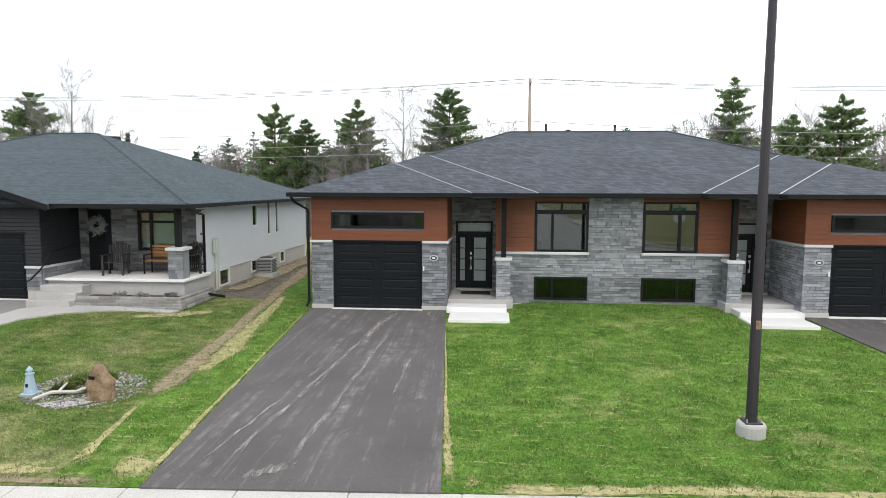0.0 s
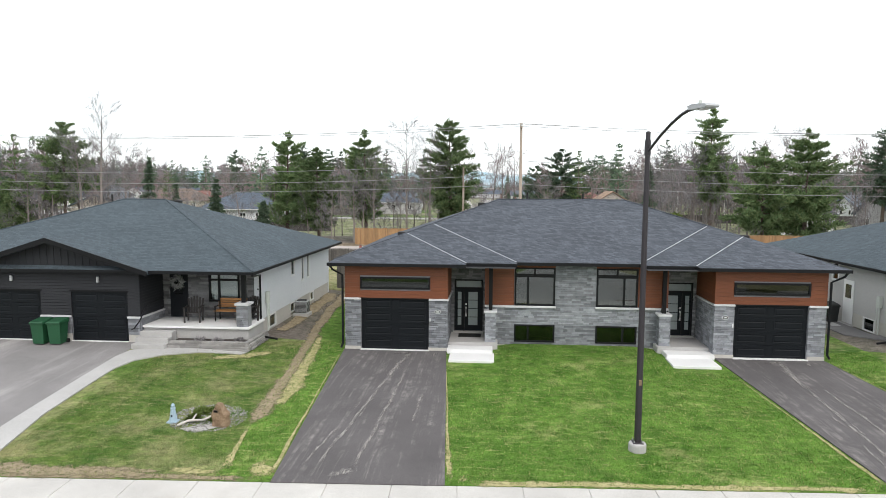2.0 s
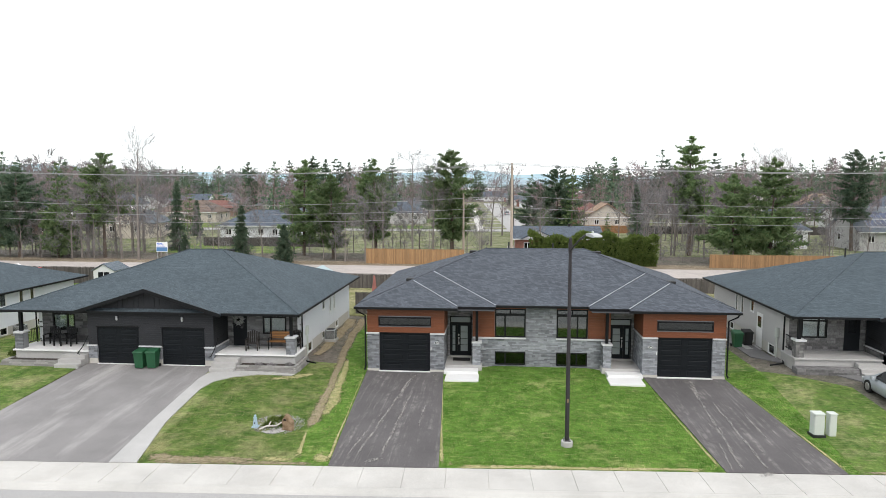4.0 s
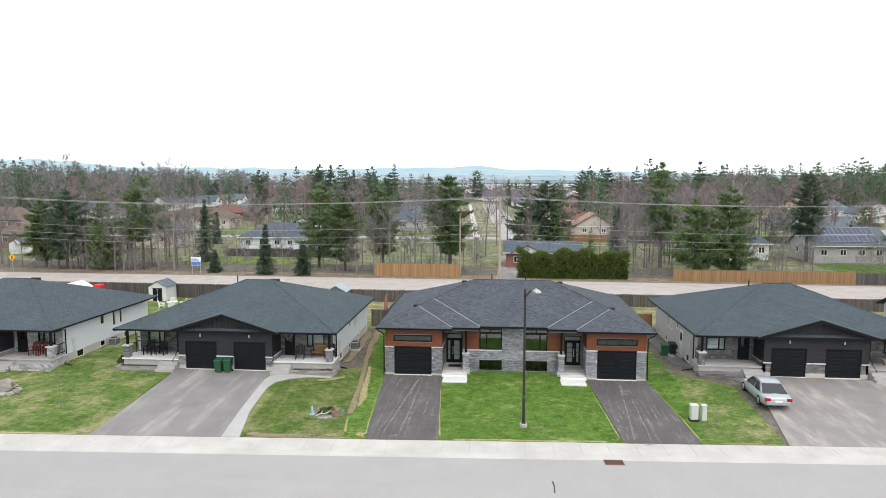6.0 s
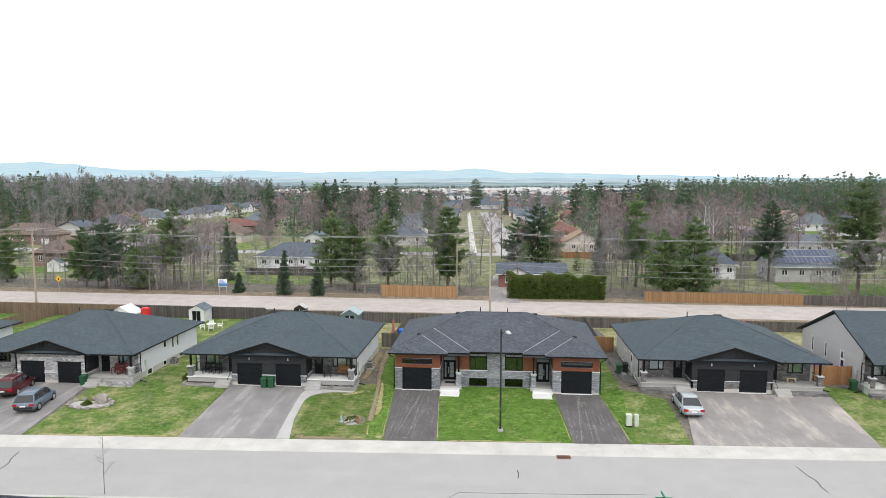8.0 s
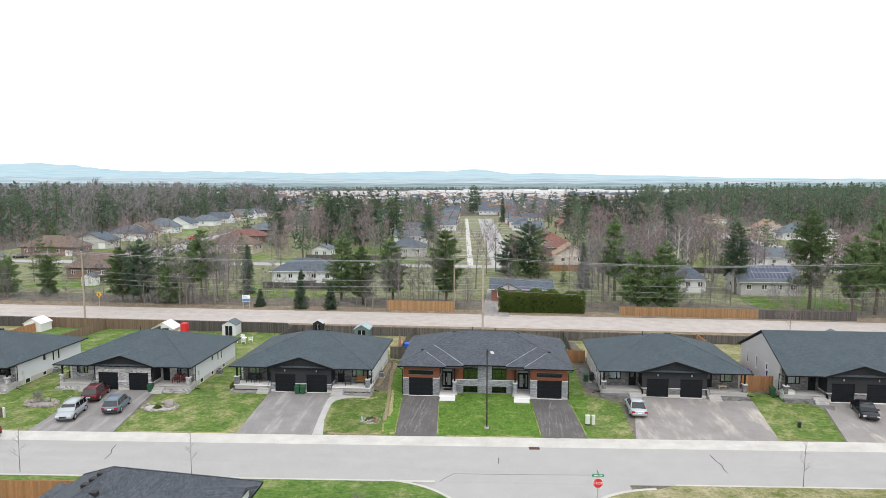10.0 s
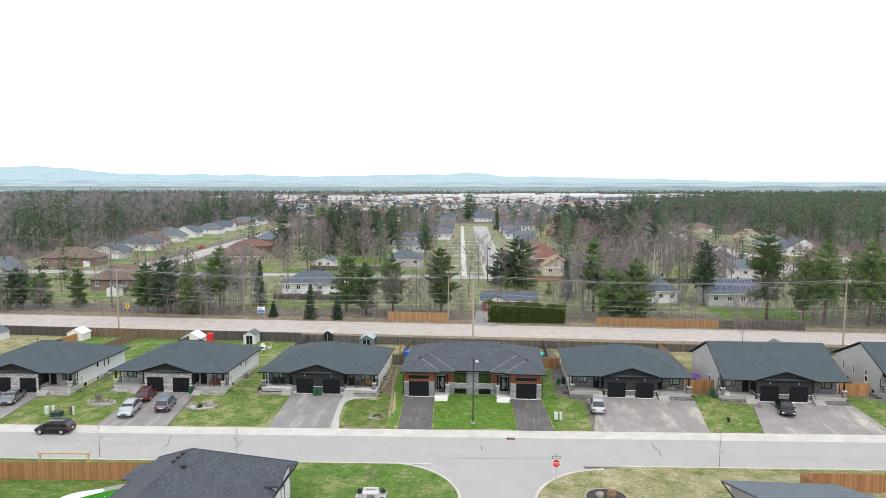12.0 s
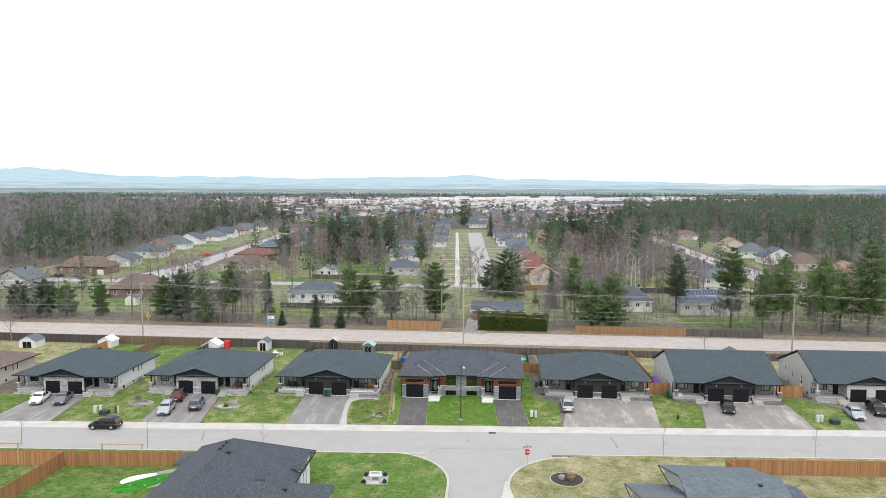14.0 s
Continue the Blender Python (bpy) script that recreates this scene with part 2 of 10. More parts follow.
MORTAR = surface("grey_mortar", (0.25, 0.256, 0.272), 0.95, 0.12)
ASHLAR_LIGHT = ashlar("light_ashlar", (0.38, 0.375, 0.38))
ASHLAR_DARK = ashlar("dark_ashlar", (0.17, 0.165, 0.165))
BRICK_RED = ashlar("red_brick", (0.28, 0.13, 0.1), 0.2)
BRICK_BROWN = ashlar("brown_brick", (0.24, 0.16, 0.13), 0.2)
CAP = surface("cast_stone_sill", (0.56, 0.565, 0.58), 0.8, 0.08, bump=0.1)
PLANK = timber("cedar_look_cladding", (0.165, 0.05, 0.019), 0.2, "x", 0.1, 0.6)
BLACK = surface("black_painted_metal", (0.0085, 0.009, 0.0105), 0.5, 0.2, bump=0.0, spec=0.2)
DOOR_BLACK = surface("black_steel_door", (0.0085, 0.0105, 0.013), 0.55, 0.15, 0.5, 6, 0.04, 0.002, 120, spec=0.16)
SOFFIT = surface("dark_soffit", (0.02, 0.02, 0.022), 0.6, 0.1, bump=0)
SIDING_WHITE = surface("white_vinyl_siding", (0.68, 0.695, 0.72), 0.55, 0.05, 0.4, 8, 0.03)
SIDING_DARK = surface("charcoal_vinyl_siding", (0.03, 0.031, 0.035), 0.6, 0.12, 0.4, 8, 0.03, spec=0.2)
SIDING_GREY = surface("grey_vinyl_siding", (0.47, 0.46, 0.455), 0.55, 0.06, 0.4, 8, 0.03)
SIDING_PALE = surface("pale_vinyl_siding", (0.66, 0.665, 0.68), 0.55, 0.06, 0.4, 8, 0.03)
SIDING_BEIGE = surface("beige_vinyl_siding", (0.5, 0.45, 0.39), 0.6, 0.08, 0.4, 8, 0.03)
CONCRETE = surface("grey_concrete", (0.42, 0.41, 0.40), 0.9, 0.14, 0.9, 18, 0.2, 0.006, 70)
CONCRETE_NEW = surface("fresh_white_concrete", (0.74, 0.735, 0.73), 0.85, 0.06, 0.9, 18, 0.1, 0.004, 70)
FOUNDATION = surface("parged_foundation", (0.5, 0.48, 0.44), 0.9, 0.12, 0.6, 9, 0.25, 0.01, 40)
WALK = paving("sidewalk_concrete", (0.51, 0.492, 0.466), (0.44, 0.418, 0.39), 0.7, 0.6, (1, 1, 1), 60)
KERB = paving("kerb_concrete", (0.49, 0.475, 0.45), (0.44, 0.42, 0.40), 1.5, 0.5, (1, 1, 1), 60)
STREET = paving("worn_street_asphalt", (0.366, 0.356, 0.35), (0.332, 0.324, 0.32), 0.25, 0.6, (0.06, 1.5, 1), 45, mottle=0.04)
HIGHWAY = paving("pale_highway_asphalt", (0.44, 0.395, 0.37), (0.35, 0.32, 0.305), 0.5, 0.7, (0.012, 1.5, 1), 45)
DRIVE_NEW = paving("fresh_black_asphalt", (0.108, 0.1, 0.101), (0.28, 0.26, 0.248), 1.9, 0.8, (2.6, 0.16, 1), 55, streaks=True, mottle=0.16)
DRIVE_OLD = paving("aged_asphalt", (0.235, 0.224, 0.222), (0.42, 0.4, 0.39), 0.42, 0.9, (1.6, 0.2, 1), 55)
DRIVE_SAND = paving("sandy_aged_asphalt", (0.262, 0.246, 0.24), (0.5, 0.45, 0.4), 0.5, 1.0, (1.1, 0.25, 1), 55)
PATH_DARK = paving("dark_asphalt_path", (0.17, 0.165, 0.165), (0.23, 0.22, 0.22), 0.8, 0.5)
SOD_TONES = dict(green=(0.074, 0.162, 0.024), green2=(0.122, 0.222, 0.04), straw=(0.46, 0.44, 0.2), straw_amount=0.2, streak=0.16, fleck=0.7)
SOD = lawn("new_sod", **SOD_TONES)
GRASS_TONES = dict(green=(0.066, 0.138, 0.026), green2=(0.125, 0.186, 0.044), straw=(0.4, 0.35, 0.195), straw_amount=0.54, dirt=(0.3, 0.235, 0.165), dirt_amount=0.2, streak=0.35, fleck=0.5)
GRASS = lawn("patchy_spring_grass", **GRASS_TONES)
GRASS_GREEN = lawn("green_lawn", (0.066, 0.142, 0.028), (0.115, 0.19, 0.042), (0.37, 0.33, 0.18), 0.4, streak=0.35, fleck=0.4)
GRASS_STRAW = lawn("straw_lawn", (0.135, 0.17, 0.05), (0.205, 0.2, 0.085), (0.43, 0.375, 0.255), 0.8, streak=0.5, fleck=0.45)
EARTH = lawn("rough_ground", (0.108, 0.108, 0.082), (0.16, 0.146, 0.124), (0.25, 0.222, 0.186), 0.6, (0.17, 0.145, 0.128), 0.7)
SUBURB = lawn("garden_grass", (0.11, 0.152, 0.058), (0.18, 0.193, 0.1), (0.36, 0.325, 0.24), 0.66, (0.27, 0.23, 0.19), 0.4)
VERGE = lawn("brown_verge", (0.175, 0.145, 0.10), (0.235, 0.19, 0.14), (0.34, 0.28, 0.205), 0.6, (0.25, 0.195, 0.15), 0.6, streak=0.5)
WOODFLOOR = lawn("wood_floor", (0.085, 0.082, 0.066), (0.125, 0.112, 0.096), (0.17, 0.15, 0.132), 0.4)
GRAVEL = surface("grey_gravel", (0.28, 0.268, 0.26), 0.95, 0.2, 2, 40, 0.6, 0.03, 45, rand=0.3, island=0.45)
MULCH = surface("dark_mulch", (0.055, 0.045, 0.04), 0.95, 0.4, 3, 40, 0.8, 0.03, 45)
GLASS = glass_pane("window_glass", (0.76, 0.8, 0.8), 1.5)
GLASS_ROOM = glass_pane("reflecting_window_glass", (0.42, 0.46, 0.46), 1.9)
GLASS_DARK = glass_pane("dark_window_glass", (0.25, 0.27, 0.28))
FROSTED = surface("frosted_glass", (0.26, 0.30, 0.30), 0.25, 0.08, 0.8, 6, 0, spec=0.7)
WHITE = surface("white_paint", (0.76, 0.76, 0.75), 0.5, 0.06, bump=0.02)
BLIND = surface("pale_blind", (0.66, 0.67, 0.68), 0.8, 0.05, bump=0)
POLE = surface("bronze_painted_pole", (0.032, 0.028, 0.033), 0.4, 0.12, 0.8, 10, 0.05)
LAMP_GREY = surface("grey_lamp_housing", (0.42, 0.43, 0.44), 0.4, 0.06, bump=0)
FENCE_DARK = timber("weathered_dark_fence", (0.092, 0.083, 0.077), 0.3, "z", 0.3, 0.9)
FENCE_BROWN = timber("weathered_brown_fence", (0.2, 0.14, 0.095), 0.25, "z", 0.2, 0.9)
FENCE_CEDAR = timber("cedar_fence", (0.34, 0.17, 0.075), 0.22, "z", 0.22, 0.8)
FENCE_GOLD = timber("golden_fence", (0.34, 0.2, 0.095), 0.22, "z", 0.2, 0.8)
FENCE_PALE = timber("pale_timber", (0.5, 0.39, 0.25), 0.2, "x", 0.15, 0.8)
BENCH_WOOD = timber("oiled_bench_slats", (0.4, 0.19, 0.065), 0.2, "x", 0.15, 0.6)
DARK_WOOD = timber("dark_stained_wood", (0.035, 0.03, 0.028), 0.3, "z", 0.2, 0.7)
BIN_GREEN = surface("green_bin_plastic", (0.018, 0.085, 0.038), 0.5, 0.15, bump=0.05)
BARK = surface("grey_brown_bark", (0.13, 0.1, 0.08), 0.95, 0.35, 2, 20, 0.6, 0.03, 20, rand=0.2)
BARK_GREY = surface("pale_bare_bark", (0.2, 0.175, 0.16), 0.95, 0.3, 2, 20, 0.4, 0.02, 20, rand=0.25)
BIRCH = surface("white_birch_bark", (0.55, 0.52, 0.48), 0.9, 0.3, 2, 12, 0.3, 0.01, 20)
TWIG = surface("grey_twigs", (0.205, 0.194, 0.198), 0.95, 0.2, bump=0, rand=0.2, island=0.35)
TWIG_RED = surface("budding_red_twigs", (0.212, 0.162, 0.166), 0.95, 0.2, bump=0, rand=0.2, island=0.35)
NEEDLE = foliage("pine_needles", (0.108, 0.178, 0.078), (0.245, 0.318, 0.15), 0.45)
NEEDLE_DARK = foliage("dark_needles", (0.07, 0.12, 0.08), (0.17, 0.226, 0.145), 0.42)
# distance haze put into the colour: greyer and bluer than the near needles
NEEDLE_HAZED = foliage("hazed_needles", (0.072, 0.108, 0.088), (0.145, 0.182, 0.145), 0.4)
HEDGE = foliage("cedar_hedge_leaves", (0.08, 0.12, 0.03), (0.15, 0.19, 0.055), 0.35)
ROCK = surface("tan_boulder", (0.235, 0.135, 0.07), 0.9, 0.42, 6, 16, 0.9, 0.05, 9, col2=(0.235, 0.17, 0.115))
ROCK_GREY = surface("grey_boulder", (0.3, 0.27, 0.25), 0.9, 0.25, 2.2, 9, 0.7, 0.04, 8)
RUBBER = surface("tyre_rubber", (0.015, 0.015, 0.015), 0.85, 0.2, bump=0)
CHROME = surface("brushed_metal", (0.6, 0.6, 0.61), 0.3, 0.05, metal=0.9, bump=0)
CAR_GLASS = surface("tinted_car_glass", (0.012, 0.014, 0.016), 0.05, 0.1, bump=0, spec=0.9)
LIGHT_RED = surface("red_lens", (0.35, 0.012, 0.015), 0.2, 0.1, bump=0)
LIGHT_CLEAR = surface("clear_lens", (0.6, 0.62, 0.63), 0.15, 0.1, bump=0)
SIGN_RED = surface("red_sign_sheet", (0.55, 0.02, 0.03), 0.45, 0.06, bump=0)
SIGN_WHITE = surface("white_sign_sheet", (0.78, 0.78, 0.78), 0.5, 0.04, bump=0)
SIGN_GREEN = surface("green_sign_sheet", (0.01, 0.22, 0.11), 0.5, 0.05, bump=0)
SIGN_YELLOW = surface("yellow_sign_sheet", (0.75, 0.4, 0.02), 0.5, 0.05, bump=0)
GALV = surface("galvanised_steel", (0.4, 0.41, 0.42), 0.5, 0.12, metal=0.5, bump=0)
UTILITY = surface("pale_utility_box", (0.55, 0.58, 0.54), 0.6, 0.06, bump=0)
UTILITY_GREEN = surface("green_utility_box", (0.02, 0.045, 0.035), 0.55, 0.1, bump=0)
WIRE = surface("grey_cable", (0.34, 0.34, 0.35), 0.6, 0.05, bump=0)
POLE_WOOD = timber("weathered_pole", (0.36, 0.3, 0.25), 0.25, "z", 0.15, 0.9)
TURF = lawn("putting_green", (0.03, 0.2, 0.02), (0.05, 0.25, 0.03), (0.06, 0.25, 0.04), 0.0)
SAND = surface("white_bunker_sand", (0.72, 0.71, 0.69), 0.95, 0.06)
SOLAR = surface("solar_glass", (0.02, 0.035, 0.09), 0.12, 0.1, bump=0, spec=0.8)
BLACK_PLASTIC = surface("black_plastic", (0.02, 0.02, 0.02), 0.6, 0.1, bump=0)
TARP_RED = surface("faded_red_canvas", (0.32, 0.13, 0.11), 0.9, 0.2)
TEAL = surface("teal_plastic", (0.05, 0.5, 0.48), 0.5, 0.1, bump=0)
PURPLE = surface("purple_plastic", (0.2, 0.06, 0.5), 0.5, 0.2, bump=0)
BLUE_PLASTIC = surface("blue_plastic", (0.02, 0.12, 0.6), 0.5, 0.1, bump=0)
RED_PAINT = surface("bright_red_paint", (0.6, 0.03, 0.035), 0.5, 0.08, bump=0)
PALE_BLUE = surface("weathered_blue_paint", (0.36, 0.47, 0.56), 0.7, 0.15)


# ---- mesh helpers ----
def thing(name, x, y, z=0.0, rz=0.0, label="", category="", group="", kind=""):
    ob = new(name)
    ob.matrix_world = pose(x, y, z, 0, 0, rz)
    return tagged(ob, label, category, group, kind)


def part(name, bm, material, parent=None, label="", smooth=False):
    """Links a bmesh, in its thing's own metres, as one mesh object under that thing or part."""
    bmesh.ops.recalc_face_normals(bm, faces=bm.faces[:])
    me = bpy.data.meshes.new(name)
    bm.to_mesh(me)
    bm.free()
    me.materials.append(material)
    if smooth:
        me.polygons.foreach_set("use_smooth", [True] * len(me.polygons))
    ob = new(name, me)
    ob.parent = parent
    return tagged(ob, label)


def raw(name, verts, faces, material, parent=None, label="", mats=None, index=None):
    me = bpy.data.meshes.new(name)
    me.from_pydata([tuple(v) for v in verts], [], [tuple(f) for f in faces])
    for m in (mats or [material]):
        me.materials.append(m)
    if index is not None:
        me.polygons.foreach_set("material_index", index)
    ob = new(name, me)
    ob.parent = parent
    return tagged(ob, label)


def tri_mesh(name, v, material, parent=None, label=""):
    """Loose triangles from an array of corners."""
    v = np.ascontiguousarray(v, dtype=np.float32)
    n = len(v)
    me = bpy.data.meshes.new(name)
    me.vertices.add(n)
    me.vertices.foreach_set("co", v.ravel())
    me.loops.add(n)
    me.loops.foreach_set("vertex_index", np.arange(n, dtype=np.int32))
    me.polygons.add(n // 3)
    me.polygons.foreach_set("loop_start", np.arange(0, n, 3, dtype=np.int32))
    me.update(calc_edges=True)
    me.materials.append(material)
    ob = new(name, me)
    ob.parent = parent
    return tagged(ob, label)


def B():
    return bmesh.new()


def solid(bm, lower, upper):
    """Closes two rings of points into a solid."""
    a = [bm.verts.new(v) for v in lower]
    b = [bm.verts.new(v) for v in upper]
    k = len(a)
    bm.faces.new(a[::-1])
    bm.faces.new(b)
    for i in range(k):
        bm.faces.new((a[i], a[(i + 1) % k], b[(i + 1) % k], b[i]))
    return bm


def box(bm, x0, x1, y0, y1, z0, z1, m=None):
    lo = [Vector((x, y, z0)) for x, y in ((x0, y0), (x1, y0), (x1, y1), (x0, y1))]
    hi = [Vector((v.x, v.y, z1)) for v in lo]
    if m is not None:
        lo, hi = [m @ v for v in lo], [m @ v for v in hi]
    return solid(bm, lo, hi)


def soft_box(bm, x0, x1, y0, y1, z0, z1, r, m=None):
    """A box with its upper and upright edges eased."""
    ring = lambda d, z: [Vector(p) for p in ((x0 + d, y0, z), (x1 - d, y0, z), (x1, y0 + d, z), (x1, y1 - d, z), (x1 - d, y1, z), (x0 + d, y1, z), (x0, y1 - d, z), (x0, y0 + d, z))]
    def inner(z):
        return [Vector(p) for p in ((x0 + 1.5 * r, y0 + r, z), (x1 - 1.5 * r, y0 + r, z), (x1 - r, y0 + 1.5 * r, z), (x1 - r, y1 - 1.5 * r, z), (x1 - 1.5 * r, y1 - r, z), (x0 + 1.5 * r, y1 - r, z), (x0 + r, y1 - 1.5 * r, z), (x0 + r, y0 + 1.5 * r, z))]
    rings = [ring(r, z0), ring(r, z1 - r), inner(z1)]
    if m is not None:
        rings = [[m @ v for v in g] for g in rings]
    vs = [[bm.verts.new(v) for v in g] for g in rings]
    bm.faces.new(vs[0][::-1])
    bm.faces.new(vs[-1])
    for a, b in zip(vs, vs[1:]):
        for i in range(8):
            bm.faces.new((a[i], a[(i + 1) % 8], b[(i + 1) % 8], b[i]))
    return bm


def rod(bm, p, q, r0, r1=None, n=8):
    """A round bar from p to q."""
    p, q = Vector(p), Vector(q)
    r1 = r0 if r1 is None else r1
    w = (q - p).normalized()
    u = w.orthogonal().normalized()
    v = w.cross(u)
    ring = lambda c, r: [c + r * (math.cos(a) * u + math.sin(a) * v) for a in (2 * math.pi * i / n for i in range(n))]
    return solid(bm, ring(p, r0), ring(q, max(r1, 1e-4)))


def tube(bm, points, r, n=8):
    """A bent round bar through the points, in one piece."""
    pts = [Vector(p) for p in points]
    rings = []
    u = None
    for i, p in enumerate(pts):
        w = (pts[min(i + 1, len(pts) - 1)] - pts[max(i - 1, 0)]).normalized()
        u = w.orthogonal().normalized() if u is None else (u - w * u.dot(w)).normalized()
        v = w.cross(u)
        rings.append([bm.verts.new(p + r * (math.cos(2 * math.pi * k / n) * u + math.sin(2 * math.pi * k / n) * v)) for k in range(n)])
    for a, b in zip(rings, rings[1:]):
        for k in range(n):
            bm.faces.new((a[k], a[(k + 1) % n], b[(k + 1) % n], b[k]))
    bm.faces.new(rings[0][::-1])
    bm.faces.new(rings[-1])
    return bm


def extrude(bm, outline, a, b, m=None):
    """A flat outline of (u, z) pairs in the xz plane, pulled from y = a to y = b."""
    lo = [Vector((u, a, z)) for u, z in outline]
    hi = [Vector((u, b, z)) for u, z in outline]
    if m is not None:
        lo, hi = [m @ v for v in lo], [m @ v for v in hi]
    return solid(bm, lo, hi)


def slab(bm, outline, z0, z1):
    return solid(bm, [Vector((x, y, z0)) for x, y in outline], [Vector((x, y, z1)) for x, y in outline])


def ball(bm, x, y, z, rx, ry, rz, rough=0.0, seed=0, sub=2):
    r = bmesh.ops.create_icosphere(bm, subdivisions=sub, radius=1.0)
    for v in r["verts"]:
        k = 1 + rough * noise.noise(v.co * 1.7 + Vector((seed, seed * 0.7, 0))) + rough * 0.4 * noise.noise(v.co * 5 + Vector((seed, 0, 1)))
        v.co = Vector((x + v.co.x * rx * k, y + v.co.y * ry * k, z + v.co.z * rz * k))
    return bm


def wall_cells(length, z0, z1, openings):
    us = sorted({0.0, length, *(o[0] for o in openings), *(o[1] for o in openings)})
    zs = sorted({z0, z1, *(o[2] for o in openings), *(o[3] for o in openings)})
    for a, b in zip(us, us[1:]):
        run = None
        for c, d in zip(zs, zs[1:]):
            mu, mz = (a + b) / 2, (c + d) / 2
            hole = any(o[0] < mu < o[1] and o[2] < mz < o[3] for o in openings) or c < z0 or d > z1
            if hole:
                if run:
                    yield a, b, *run
                run = None
            else:
                run = (run[0], d) if run else (c, d)
        if run:
            yield a, b, *run


def plain_wall(bm, m, length, z0, z1, thick, openings=()):
    """A wall along m's x axis with openings (u0, u1, z0, z1) that go through it; outside is at -y."""
    for a, b, c, d in wall_cells(length, z0, z1, openings):
        box(bm, a, b, 0, thick, c, d, m)
    bmesh.ops.remove_doubles(bm, verts=bm.verts[:], dist=0.0005)
    return bm


def frame_ring(bm, u0, u1, z0, z1, y0, y1, rim, m):
    """A rectangular frame in one piece."""
    out = ((u0, z0), (u1, z0), (u1, z1), (u0, z1))
    inn = ((u0 + rim, z0 + rim), (u1 - rim, z0 + rim), (u1 - rim, z1 - rim), (u0 + rim, z1 - rim))
    g = [[bm.verts.new(m @ Vector((u, y, z))) for u, z in ring] for ring, y in ((out, y0), (inn, y0), (inn, y1), (out, y1))]
    for a, b in zip(g, g[1:] + g[:1]):
        for i in range(4):
            bm.faces.new((a[i], a[(i + 1) % 4], b[(i + 1) % 4], b[i]))
    return bm


def siding_wall(bm, m, length, z0, z1, thick, openings=(), lap=0.115):
    """As plain_wall, faced with overlapping boards."""
    for a, b, c, d in wall_cells(length, z0, z1, openings):
        k = max(1, round((d - c) / lap))
        h = (d - c) / k
        pts = [(thick, c)]
        for i in range(k):
            top = c + (i + 1) * h
            pts += [(-0.022, c + i * h), (-0.01, top - 0.02), (0.01, top - 0.02), (0.01, top)]
        pts.append((thick, d))
        lo = [m @ Vector((a, y, z)) for y, z in pts]
        hi = [m @ Vector((b, y, z)) for y, z in pts]
        va, vb = [bm.verts.new(v) for v in lo], [bm.verts.new(v) for v in hi]
        for i in range(len(pts)):
            j = (i + 1) % len(pts)
            bm.faces.new((va[i], va[j], vb[j], vb[i]))
        bm.faces.new(va[::-1])
        bm.faces.new(vb)
    return bm


def window_at(parent, m, u0, u1, z0, z1, frame_mat, bars=(), rails=(), pane_mat=None, blind=None, depth=0.06, rim=0.06, sill=None, name="window", label=""):
    """A window in the wall frame m: frame, bars at given u, rails at given z, panes, and what hangs behind."""
    bm = B()
    y0, y1 = -0.025, depth
    frame_ring(bm, u0, u1, z0, z1, y0, y1, rim, m)
    w = part(name, bm, frame_mat, parent, label)
    for u in bars:
        part("mullion", box(B(), u - rim * 0.6, u + rim * 0.6, y0 + 0.006, y1, z0 + rim, z1 - rim, m), frame_mat, w)
    for z in rails:
        part("mullion", box(B(), u0 + rim, u1 - rim, y0 + 0.01, y1 - 0.004, z - rim * 0.6, z + rim * 0.6, m), frame_mat, w)
    us = [u0 + rim, *bars, u1 - rim]
    zs = [z0 + rim, *rails, z1 - rim]
    for a, b in zip(us, us[1:]):
        for c, d in zip(zs, zs[1:]):
            g = part("pane", box(B(), a, b, 0.02, 0.026, c, d, m), pane_mat or GLASS, w)
            g.visible_shadow = False
    if blind:
        part("blind", box(B(), u0 + rim, u1 - rim, 0.13, 0.14, z0 + rim + blind[1] * (z1 - z0), z1 - rim, m), blind[0], w)
    if sill:
        part("window_sill", box(B(), u0 - 0.05, u1 + 0.05, -0.07, 0.0, z0 - 0.09, z0 - 0.003, m), sill, w)
    return w


